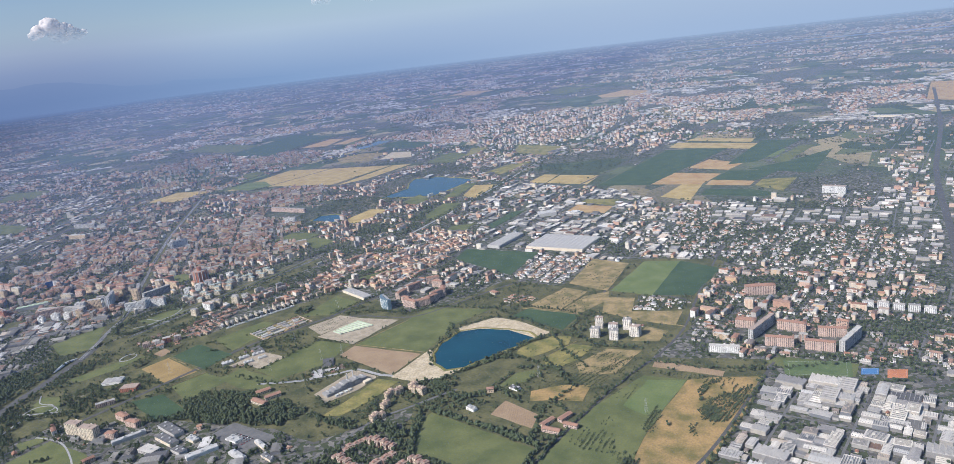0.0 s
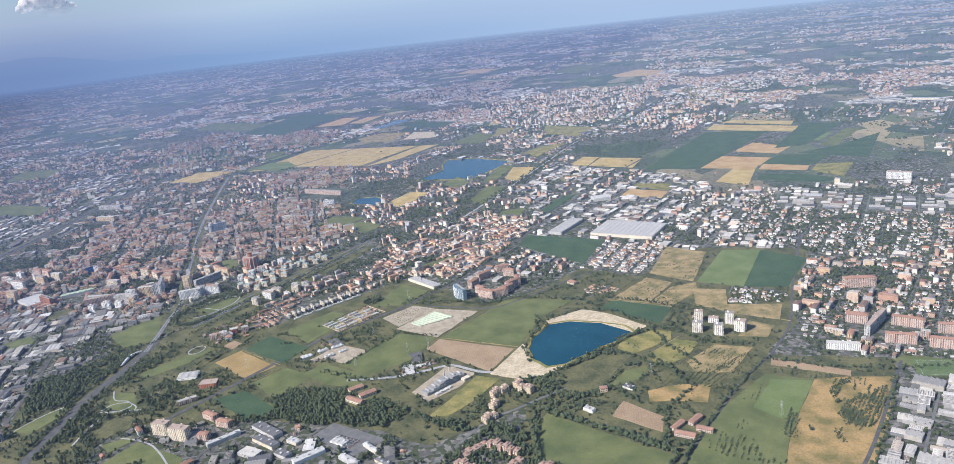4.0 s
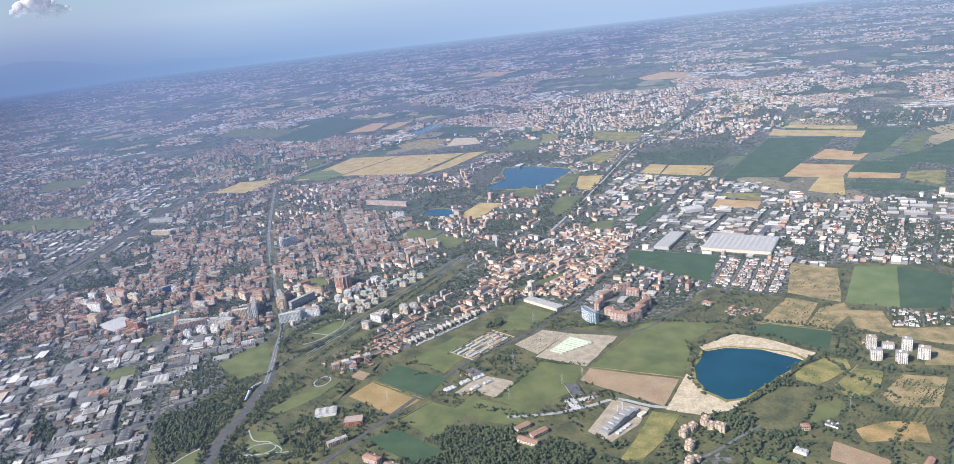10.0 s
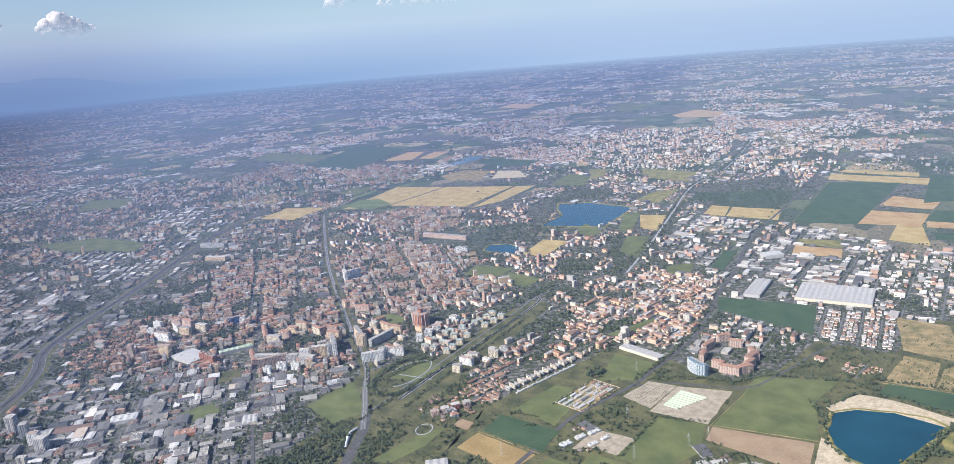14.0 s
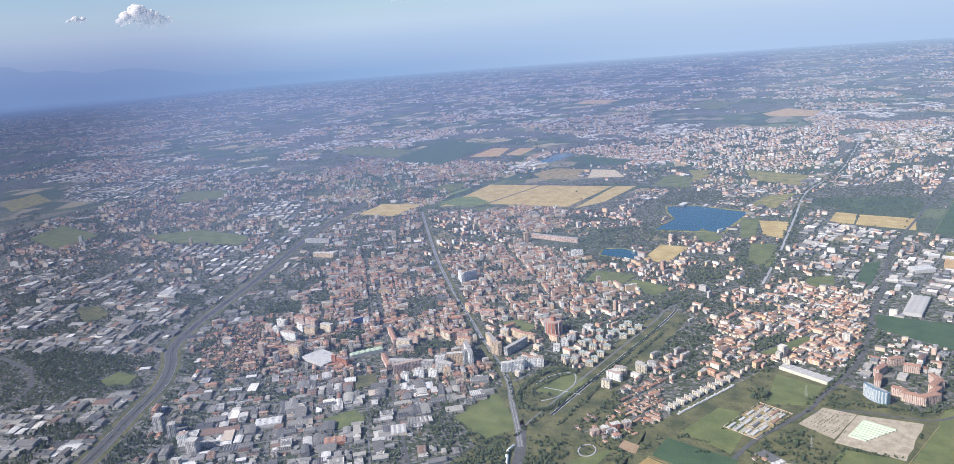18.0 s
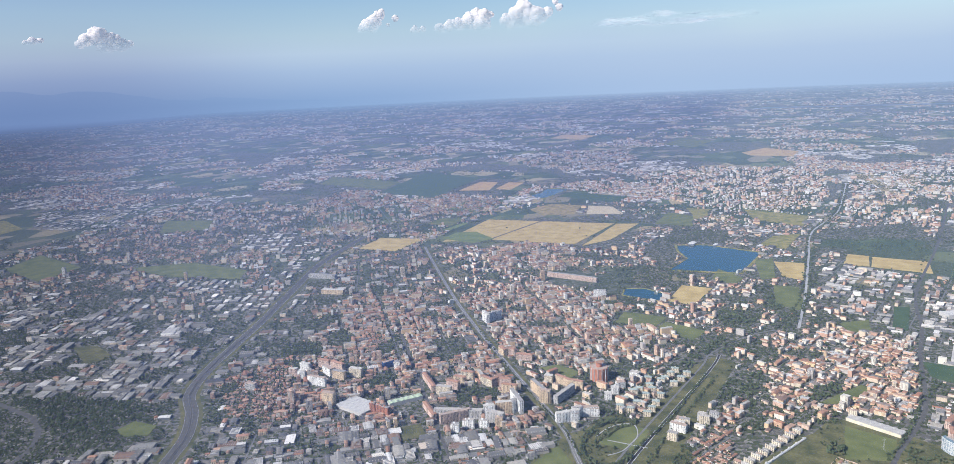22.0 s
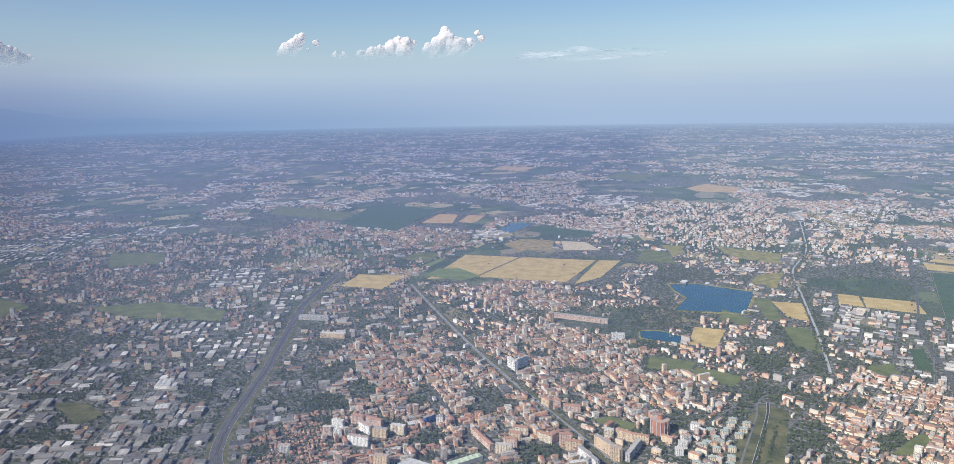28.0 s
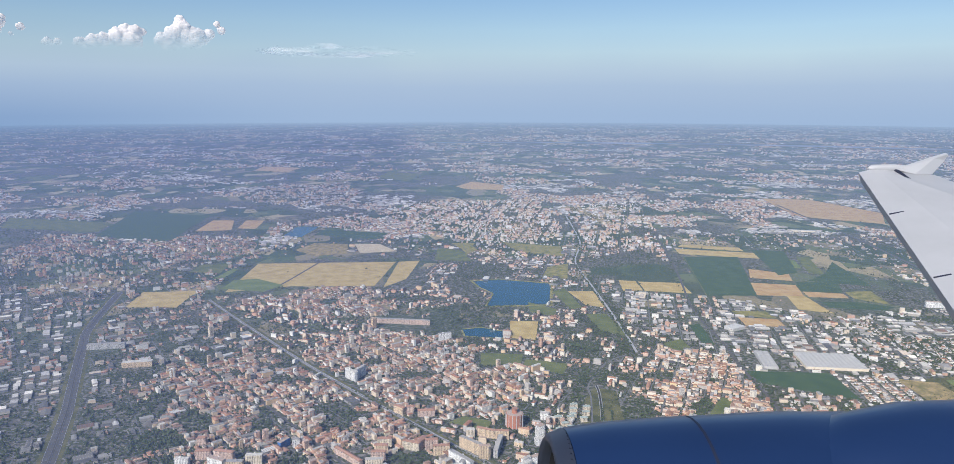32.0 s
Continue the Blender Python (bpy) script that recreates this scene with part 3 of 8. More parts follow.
field(MEADOW, "corner meadow by the expressway", [(-253.8, 125.9), (-258.4, 133.5), (-247.1, 135.3), (-241.1, 128.0)])
field(GRAVEL, "pale gravel yard between sheds", [(-172.6, 191.3), (-167.5, 204.0), (-154.6, 200.4), (-158.9, 190.5), (-167.1, 193.7)])
field(MEADOW, "grass between the lake and the main road", [(-197.5, 492.8), (-186.5, 501.6), (-186.1, 451.3), (-194.3, 446.9)])
field(ROUGH, "olive field behind the lake", [(-194.8, 537.6), (-184.8, 568.6), (-164.6, 580.5), (-177.7, 528.6)])
field(ROUGH, "olive field with scattered bushes", [(-205.5, 677.1), (-197.8, 631.0), (-161.5, 609.4), (-155.0, 652.6)])
field(MEADOW, "lawn between apartment blocks", [(-285.8, 286.8), (-278.6, 292.3), (-267.3, 285.7), (-271.0, 277.9)])
field(MEADOW, "lawn beside apartment blocks", [(-159.7, 374.9), (-146.3, 382.7), (-147.1, 366.6), (-157.2, 360.8)])
field(MAIZE, "dark green plot beside the sheds", [(-131.6, 406.5), (-124.2, 408.1), (-131.6, 370.1), (-137.5, 372.4)])
field(MEADOW, "green courtyard of the old town", [(-176.5, 279.1), (-159.5, 300.1), (-156.7, 295.9), (-168.3, 280.2)])
field(MEADOW, "lawn between row houses", [(-219.1, 467.6), (-203.8, 447.9), (-208.9, 433.0), (-221.8, 444.5)])
field(VERGE, "grass plot among the factories", [(-521.6, 256.6), (-510.1, 261.1), (-490.0, 251.5), (-493.6, 238.8)])
field(VERGE, "grass plot among the factories", [(-323.2, 218.2), (-314.3, 225.6), (-308.2, 217.5), (-314.8, 211.1)])
lake([(-97.7, 227.3), (-91.2, 230.5), (-80.6, 230.2), (-72.6, 228.2), (-68.9, 224.1), (-71.9, 218.6), (-79.7, 207.9), (-86.1, 199.1), (-91.2, 196.9), (-96.8, 201.1), (-100.0, 207.8), (-100.6, 216.6)], "deep blue quarry lake with a sandy shore")
lake([(-249.6, 528.3), (-229.7, 532.0), (-193.5, 515.2), (-206.0, 460.4), (-248.0, 460.3), (-238.9, 491.9), (-246.2, 509.8)], "blue park lake ringed by woods")
lake([(-268.4, 412.8), (-257.2, 415.2), (-244.0, 405.6), (-247.5, 393.7), (-267.8, 400.1)], "small dark blue pond")
lake([(-419.2, 729.4), (-412.0, 788.6), (-386.7, 786.2), (-400.2, 722.1)], "distant blue lake")

# ---------------------------------------------------------------- roads, railway, canal
def asphalt(name, low, high):
    n = Nodes(name, 0.9)
    c = n.ramp(n.noise(0.5, 4), [(0.3, grey(low)), (0.7, grey(high))])
    c = n.mix(0.4, c, n.ramp(n.noise(4.0, 2), [(0.3, grey(0.35)), (0.7, grey(0.65))]), "OVERLAY")
    return n.done(c)


ASPHALT = asphalt("asphalt", 0.065, 0.105)
STREET = asphalt("street_paving", 0.11, 0.17)
BALLAST = asphalt("railway_ballast", 0.13, 0.19)
CONCRETE = asphalt("concrete", 0.34, 0.46)
DIRT = asphalt("pale_track", 0.30, 0.40)
LINE = asphalt("road_line", 0.42, 0.55)
CANAL_WATER = asphalt("canal_water", 0.025, 0.035)
ROADS = []


def strip_points(line, step=3.0):
    """The line cut finely and rounded at its bends."""
    pts = []
    for i in range(len(line) - 1):
        p0 = Vector(line[max(i - 1, 0)])
        p1, p2 = Vector(line[i]), Vector(line[i + 1])
        p3 = Vector(line[min(i + 2, len(line) - 1)])
        k = max(2, int((p2 - p1).length / step))
        for j in range(k):
            u = j / k
            pts.append(0.5 * ((2 * p1) + (p2 - p0) * u + (2 * p0 - 5 * p1 + 4 * p2 - p3) * u * u + (3 * p1 - p0 - 3 * p2 + p3) * u ** 3))
    pts.append(Vector(line[-1]))
    return pts


def band(pts, left, right, low, high):
    """Vertices and faces of a kerbed band beside a line, from left to right of it."""
    v, f = [], []
    for i, p in enumerate(pts):
        d = (pts[min(i + 1, len(pts) - 1)] - pts[max(i - 1, 0)]).normalized()
        n = Vector((-d.y, d.x))
        a, b = p + n * left, p + n * right
        v += [(a.x, a.y, low), (a.x, a.y, high), (b.x, b.y, high), (b.x, b.y, low)]
    for i in range(len(pts) - 1):
        o, q = 4 * i, 4 * i + 4
        for k in range(3):
            f.append((o + k, o + k + 1, q + k + 1, q + k))
    return v, f


def road(name, label, line, width, material=ASPHALT, high=0.08, clear=None, category="road"):
    pts = strip_points(line)
    ROADS.append((line, (clear if clear is not None else width / 2 + 0.5)))
    v, f = band(pts, width / 2, -width / 2, 0.0, high)
    return tagged(new(name, mesh(name, v, f, material)), label, category, kind="structure"), pts


HIGHWAY = [(-368, 128), (-377, 152), (-386, 173), (-394, 193), (-406, 210), (-420, 225), (-431, 250), (-441, 285), (-450, 317), (-456, 335), (-478, 403), (-488, 438), (-500, 520)]
ob, pts = road("highway", "dark dual carriageway with a grass median", HIGHWAY, 5.2, clear=5.2)


def grass_bank(pts, width, label):
    v, f = band(pts, width / 2, -width / 2, 0.0, 0.02)
    tagged(new("grass_bank", mesh("grass_bank", v, f, VERGE)), label, "verge", kind="structure")


grass_bank(pts, 8.4, "grass verge beside the highway")
for side in (1, -1):
    v, f = band(pts, side * 0.35 + 0.06, side * 0.35 - 0.06, 0.08, 0.20)
    tagged(new("crash_barrier", mesh("crash_barrier", v, f, BALLAST)), "grey barrier along the highway median", "barrier", kind="structure")
    v, f = band(pts, side * 2.4 + 0.03, side * 2.4 - 0.03, 0.07, 0.088)
    tagged(new("edge_line", mesh("edge_line", v, f, LINE)), "white edge line of the highway", "road line", kind="structure")
HIGHWAY_POINTS = pts
road("expressway", "dark expressway curving through trees", [(-222, 122), (-229, 142), (-234, 155), (-237, 172), (-241, 190), (-246, 203)], 3.4, clear=2.4)
EXPRESS_POINTS = strip_points([(-222, 122), (-229, 142), (-234, 155), (-237, 172), (-241, 190)])
RAIL = [(-241, 190), (-247, 203), (-254, 217), (-264, 237), (-291, 274), (-349, 357), (-404, 446), (-433, 495)]
ob, pts = road("railway", "railway on grey ballast", RAIL, 2.0, BALLAST, 0.16, clear=2.6)
grass_bank(pts, 5.0, "grass bank beside the railway")
for off in (-0.5, -0.36, 0.36, 0.5):
    v, f = band(pts, off + 0.025, off - 0.025, 0.16, 0.19)
    tagged(new("rail", mesh("rail", v, f, CONCRETE)), "steel rail of the railway", "rail", kind="structure")
CANAL = [(-238, 212), (-231, 242), (-216, 302), (-213, 320)]
ob, pts = road("canal", "dark straight canal", CANAL, 0.8, CANAL_WATER, 0.04, clear=2.6, category="canal")
for side in (1, -1):
    v, f = band(pts, side * 0.55 + 0.09, side * 0.55 - 0.09, 0.0, 0.14)
    tagged(new("canal_wall", mesh("canal_wall", v, f, CONCRETE)), "concrete wall along the canal", "canal wall", kind="structure")
road("road", "pale road beside the canal", [(-245, 200), (-235, 243), (-220, 303), (-216, 322), (-199, 350), (-178.5, 363.6)], 0.8, STREET)
road("road", "pale concrete road along a tree lined canal", [(-178.5, 363.6), (-171.7, 424.1), (-164.8, 504.3), (-156.9, 587.2), (-130.7, 675.8), (-107.6, 831.3)], 1.3, DIRT, clear=2.4)
MAIN = [(-198, 146), (-193, 160), (-183, 190), (-175, 212), (-160, 236), (-155, 248), (-141, 284), (-133, 336), (-125, 375), (-116, 437), (-82, 556), (-40, 722)]
road("road", "long grey main road out of town", MAIN, 1.5)
road("road", "grey road round the building site", [(-160, 236), (-146, 240), (-124, 240), (-113, 251), (-99, 272), (-88, 285)], 0.9)
road("road", "narrow street in the factory quarter", [(-249, 139), (-265, 164), (-295, 206), (-327, 255), (-376, 330)], 1.0)
road("road", "grey road past the housing blocks", [(-113.4, 131.5), (-108.5, 141), (-104.8, 150.4), (-100.5, 163.4), (-93.5, 171.7), (-86.2, 180.8), (-81.1, 185.9)], 0.9, STREET)
road("road", "straight grey road between the fields", [(-52, 140), (-45, 165), (-35, 195), (-28, 210), (-25, 218), (-20, 237), (-17, 271), (-10, 330)], 0.8)
road("road", "grey road along the factory sheds", [(-15, 148), (-7, 167), (7, 212)], 0.9)
road("road", "grey suburban road", [(-178, 148), (-172, 140), (-172, 133), (-152, 126)], 1.1)
road("track", "pale gravel track to the lake", [(-152, 180), (-138, 184), (-128, 190), (-122, 194), (-112, 191), (-104, 191)], 1.2, DIRT, category="track")
road("highway", "wide dark highway in the distance", [(60, 230), (79, 329), (103, 473), (144, 656), (190, 900)], 3.0, clear=3.0)
road("road", "road curving round the wood", [(-495, 196), (-466, 189), (-450, 178), (-442, 165), (-440, 150)], 2.0)
road("road", "grey road from the roundabout", [(-68, 240), (-60, 246), (-53, 262), (-50, 275), (-20, 262)], 0.9)
road("road", "road across the fields", [(-486, 436), (-450, 455), (-420, 470), (-395, 520), (-360, 640), (-330, 700)], 1.6)

# ---------------------------------------------------------------- palettes
def palette(name, colours, island=False, rough=0.85, grain=1.6, stain=0.5):
    """Paint or tile in one of several colours, picked anew for every building, with stains and grain."""
    n = Nodes(name, rough)
    if island:
        att = n.t.nodes.new("ShaderNodeAttribute")
        att.attribute_name = "pick"
        pick = att.outputs["Fac"]
    else:
        pick = n.t.nodes.new("ShaderNodeObjectInfo").outputs["Random"]
    k = len(colours)
    c = n.ramp(pick, [(i / k, col) for i, col in enumerate(colours)], True)
    c = n.mix(stain, c, n.ramp(n.noise(0.9, 4), [(0.25, grey(0.36)), (0.7, grey(0.62))]), "OVERLAY")
    c = n.mix(0.35, c, n.ramp(n.noise(grain * 4, 2), [(0.3, grey(0.36)), (0.7, grey(0.64))]), "OVERLAY")
    n.bump(n.noise(grain * 5, 2), 0.3, 0.02)
    return n.done(c)


PLASTER = [(0.60, 0.51, 0.39), (0.62, 0.57, 0.48), (0.55, 0.40, 0.25), (0.55, 0.39, 0.30), (0.66, 0.64, 0.59), (0.58, 0.47, 0.35), (0.40, 0.37, 0.34), (0.46, 0.29, 0.21)]
TILES = [(0.31, 0.155, 0.10), (0.24, 0.13, 0.09), (0.35, 0.20, 0.135), (0.19, 0.125, 0.10), (0.30, 0.19, 0.14), (0.21, 0.175, 0.155), (0.39, 0.26, 0.19)]
FLAT = [(0.40, 0.38, 0.35), (0.30, 0.29, 0.28), (0.50, 0.48, 0.44), (0.38, 0.30, 0.25)]
SHEETS = [(0.26, 0.255, 0.24), (0.17, 0.17, 0.165), (0.45, 0.44, 0.42), (0.12, 0.12, 0.12), (0.24, 0.235, 0.22), (0.20, 0.13, 0.10), (0.10, 0.10, 0.107), (0.33, 0.315, 0.28), (0.16, 0.155, 0.145), (0.60, 0.585, 0.56)]
WHITE_SHEETS = [(0.70, 0.66, 0.59), (0.52, 0.49, 0.44), (0.46, 0.44, 0.41), (0.66, 0.62, 0.55), (0.30, 0.29, 0.28), (0.60, 0.565, 0.51), (0.46, 0.39, 0.32), (0.40, 0.385, 0.36)]
VILLA_ROOF = [(0.36, 0.34, 0.32), (0.25, 0.235, 0.225), (0.31, 0.19, 0.14), (0.45, 0.43, 0.41), (0.20, 0.185, 0.175), (0.33, 0.24, 0.19)]
TOWN_WALL = [(0.62, 0.48, 0.29), (0.67, 0.57, 0.41), (0.58, 0.37, 0.25), (0.70, 0.61, 0.47), (0.64, 0.42, 0.30), (0.60, 0.53, 0.43)]
TOWN_TILE = [(0.35, 0.195, 0.125), (0.29, 0.17, 0.12), (0.39, 0.25, 0.175), (0.24, 0.165, 0.13), (0.33, 0.23, 0.175), (0.21, 0.18, 0.16)]
VILLA_WALL = [(0.72, 0.70, 0.66), (0.66, 0.61, 0.53), (0.75, 0.73, 0.70), (0.60, 0.50, 0.40), (0.68, 0.66, 0.63)]
SHEDWALL = [(0.320, 0.307, 0.286), (0.223, 0.216, 0.209), (0.362, 0.335, 0.292), (0.167, 0.174, 0.188)]
M = {}
for key, cols in (("plaster", PLASTER), ("tiles", TILES), ("flat", FLAT), ("sheet", SHEETS), ("shedwall", SHEDWALL), ("whitesheet", WHITE_SHEETS), ("villaroof", VILLA_ROOF), ("villawall", VILLA_WALL), ("townwall", TOWN_WALL), ("towntile", TOWN_TILE)):
    M[key] = palette(key + "_paint", cols)
    M[key + "_far"] = palette(key + "_far", cols, True)
for key, col in (("white", (0.76, 0.75, 0.72)), ("grey", (0.46, 0.45, 0.43)), ("cream", (0.64, 0.56, 0.43)), ("ochre", (0.60, 0.47, 0.325)), ("pink", (0.57, 0.43, 0.355)),
                 ("brick", (0.38, 0.16, 0.10)), ("blue", (0.06, 0.17, 0.42)), ("terra", (0.33, 0.19, 0.135)), ("slate", (0.15, 0.15, 0.155)), ("sheetwhite", (0.43, 0.42, 0.40)), ("ivory", (0.74, 0.69, 0.61)), ("copper", (0.30, 0.35, 0.325)), ("pale", (0.50, 0.495, 0.48)), ("green", (0.44, 0.53, 0.38)), ("rose", (0.36, 0.21, 0.155)), ("clay", (0.34, 0.25, 0.20)), ("plant", (0.27, 0.27, 0.27))):
    M["w_" + key] = palette(key + "_finish", [col, tuple(v * 0.93 for v in col)])
GLASS = Nodes("window_glass", 0.25)
GLASS = GLASS.done(GLASS.ramp(GLASS.noise(3.0, 2), [(0.3, (0.035, 0.042, 0.05)), (0.7, (0.08, 0.09, 0.10))]))
BLUEGLASS = Nodes("blue_glass", 0.15)
BLUEGLASS = BLUEGLASS.done(BLUEGLASS.ramp(BLUEGLASS.noise(2.0, 2), [(0.3, (0.13, 0.20, 0.25)), (0.7, (0.20, 0.28, 0.33))]))


# ---------------------------------------------------------------- solid shapes as plain arrays
def box(w, d, h, x=0.0, y=0.0, z=0.0):
    v = [(x + sx * w / 2, y + sy * d / 2, z + sz * h) for sz in (0, 1) for sx, sy in ((-1, -1), (1, -1), (1, 1), (-1, 1))]
    f = [(0, 1, 5, 4), (1, 2, 6, 5), (2, 3, 7, 6), (3, 0, 4, 7), (4, 5, 6, 7)]
    return v, f


def join(*shapes):
    v, f = [], []
    for a, b in shapes:
        o = len(v)
        v += a
        f += [tuple(i + o for i in q) for q in b]
    return v, f


def hip_roof(w, d, z, rise, over=0.08, gable=False):
    """A tiled roof with eaves that stand out; the ridge runs along the longer side."""
    a, b = w / 2 + over, d / 2 + over
    t = 0.05
    along = w >= d
    m = (a - (0 if gable else b)) if along else (b - (0 if gable else a))
    m = max(m, 0.02)
    r = [(-m, 0), (m, 0)] if along else [(0, -m), (0, m)]
    v = [(-a, -b, z), (a, -b, z), (a, b, z), (-a, b, z), (-a, -b, z + t), (a, -b, z + t), (a, b, z + t), (-a, b, z + t)]
    v += [(x, y, z + t + rise) for x, y in r]
    f = [(0, 1, 5, 4), (1, 2, 6, 5), (2, 3, 7, 6), (3, 0, 4, 7), (3, 2, 1, 0)]
    f += [(4, 5, 9, 8), (5, 6, 9), (6, 7, 8, 9), (7, 4, 8)] if along else [(4, 5, 8), (5, 6, 9, 8), (6, 7, 9), (7, 4, 8, 9)]
    return v, f


def flat_roof(w, d, z):
    """A parapet round a sunk deck, with a lift house."""
    p = 0.07
    return join(box(w, p, 0.14, 0, -d / 2 + p / 2, z), box(w, p, 0.14, 0, d / 2 - p / 2, z), box(p, d - 2 * p, 0.14, -w / 2 + p / 2, 0, z),
                box(p, d - 2 * p, 0.14, w / 2 - p / 2, 0, z), box(w - 2 * p, d - 2 * p, 0.06, 0, 0, z), box(min(0.5, w / 3), min(0.4, d / 3), 0.32, w * 0.12, 0, z))


def saw_roof(w, d, z, n):
    """North-light teeth across the shed."""
    v, f = [], []
    s = d / n
    for i in range(n):
        y = -d / 2 + i * s
        o = len(v)
        v += [(-w / 2, y, z), (w / 2, y, z), (w / 2, y + s, z), (-w / 2, y + s, z), (-w / 2, y + s * 0.85, z + 0.28), (w / 2, y + s * 0.85, z + 0.28)]
        f += [(o, o + 1, o + 5, o + 4), (o + 4, o + 5, o + 2, o + 3), (o + 1, o + 2, o + 5), (o, o + 4, o + 3)]
    return v, f


def barrel_roof(w, d, z, rise=0.16, n=6):
    v, f = [], []
    for i in range(n + 1):
        a = math.pi * i / n
        v += [(-math.cos(a) * w / 2, -d / 2, z + math.sin(a) * rise), (-math.cos(a) * w / 2, d / 2, z + math.sin(a) * rise)]
    f += [(2 * i, 2 * i + 1, 2 * i + 3, 2 * i + 2)[::-1] for i in range(n)]
    f += [tuple(range(0, 2 * n + 2, 2)), tuple(range(2 * n + 1, 0, -2))]
    return v, f


def window_grid(w, d, h, floors, pitch=0.32, deep=0.012):
    """Small panes on all four walls, standing in shallow frames."""
    v, f = [], []

    def pane(cx, cy, z, ux, uy, ww, wh):
        o = len(v)
        nx, ny = uy * deep, -ux * deep
        a, b = (cx - ux * ww / 2, cy - uy * ww / 2), (cx + ux * ww / 2, cy + uy * ww / 2)
        for k in (0, 1):
            for p in (a, b):
                v.extend([(p[0] + nx * k, p[1] + ny * k, z), (p[0] + nx * k, p[1] + ny * k, z + wh)])
        f.extend([(o + 4, o + 6, o + 7, o + 5), (o, o + 4, o + 5, o + 1), (o + 6, o + 2, o + 3, o + 7), (o + 1, o + 5, o + 7, o + 3), (o, o + 2, o + 6, o + 4)])

    fh = h / floors
    for k in range(floors):
        z = k * fh + fh * 0.34
        for cx0, cy0, ux, uy, run in ((0, -d / 2, 1, 0, w), (w / 2, 0, 0, 1, d), (0, d / 2, -1, 0, w), (-w / 2, 0, 0, -1, d)):
            n = max(1, int(run / pitch))
            for i in range(n):
                s = (i + 0.5) / n * run - run / 2
                pane(cx0 + ux * s, cy0 + uy * s, z, ux, uy, run / n * (0.62 if i % 3 else 0.4), fh * 0.5)
    return v, f


def balcony_rows(w, d, h, floors):
    fh = h / floors
    shapes = []
    for k in range(1, floors):
        for s in (-1, 1):
            for x in (-0.26, 0.26):
                shapes.append(box(w * 0.3, 0.12, fh * 0.38, x * w, s * (d / 2 + 0.062), k * fh))
    return join(*shapes)


def dome_crown(rnd, tall, clumps, sub=1):
    """A crown of uneven clumps of leaves."""
    bm = bmesh.new()
    for i in range(clumps):
        a = rnd.uniform(0, 6.28)
        up = (i + 0.6) / clumps
        out = 0.30 * math.sin(min(1.0, up * 1.15) * math.pi) * (0.5 + rnd.random() * 0.7)
        r = rnd.uniform(0.20, 0.31) * (1.15 - 0.5 * abs(up - 0.4))
        res = bmesh.ops.create_icosphere(bm, subdivisions=sub, radius=r)["verts"]
        for q in res:
            q.co *= 1 + rnd.uniform(-0.24, 0.24)
            q.co += Vector((out * math.cos(a), out * math.sin(a), (0.28 + up * 0.62) * tall))
    bm.verts.index_update()
    v = [tuple(q.co) for q in bm.verts]
    f = [tuple(x.index for x in q.verts) for q in bm.faces]
    bm.free()
    return v, f


def trunk_shape(tall):
    v, f = [], []
    for k, (z, r) in enumerate(((0, 0.06), (0.25, 0.04), (0.55, 0.025))):
        v += [(r * math.cos(6.283 * i / 6), r * math.sin(6.283 * i / 6), z * tall) for i in range(6)]
    for k in (0, 1):
        f += [(6 * k + i, 6 * k + (i + 1) % 6, 6 * k + 6 + (i + 1) % 6, 6 * k + 6 + i) for i in range(6)]
    for a in (0.4, 2.5, 4.6):
        o = len(v)
        c, s = math.cos(a), math.sin(a)
        v += [(0.03 * s, -0.03 * c, 0.35 * tall), (-0.03 * s, 0.03 * c, 0.35 * tall), (0.22 * c, 0.22 * s, 0.6 * tall), (0, 0, 0.41 * tall)]
        f += [(o, o + 1, o + 2), (o + 1, o + 3, o + 2), (o + 3, o, o + 2)]
    return v, f


# ---------------------------------------------------------------- kinds of buildings
rnd = random.Random(11)
KINDS = {}


def kind(name, variants):
    KINDS[name] = variants


def house_variant():
    w, d, h = rnd.uniform(1.0, 1.7), rnd.uniform(0.8, 1.1), rnd.uniform(0.42, 0.66)
    wing = rnd.random() < 0.4
    walls = join(box(w, d, h), box(w * 0.5, 0.6, h * 0.8, w * 0.15, -d / 2 - 0.3)) if wing else box(w, d, h)
    roof = hip_roof(w, d, h, rnd.uniform(0.28, 0.40), 0.10, rnd.random() < 0.5)
    chim = box(0.09, 0.09, 0.30, w * 0.2, 0.1, h + 0.1)
    return [("wall", walls, "plaster"), ("roof", roof, "tiles"), ("chimney", chim, "plaster"), ("windows", window_grid(w, d, h, 2, 0.45), GLASS)]


def villa_variant():
    w, d, h = rnd.uniform(0.9, 1.5), rnd.uniform(0.75, 1.05), rnd.uniform(0.45, 0.68)
    roof = hip_roof(w, d, h, rnd.uniform(0.22, 0.34), 0.09, rnd.random() < 0.4)
    walls = join(box(w, d, h), box(w * 0.45, 0.5, h * 0.7, -w * 0.15, -d / 2 - 0.25))
    return [("wall", walls, "villawall"), ("roof", roof, "villaroof"), ("chimney", box(0.09, 0.09, 0.30, w * 0.2, 0.1, h + 0.1), "villawall"), ("windows", window_grid(w, d, h, 2, 0.45), GLASS)]


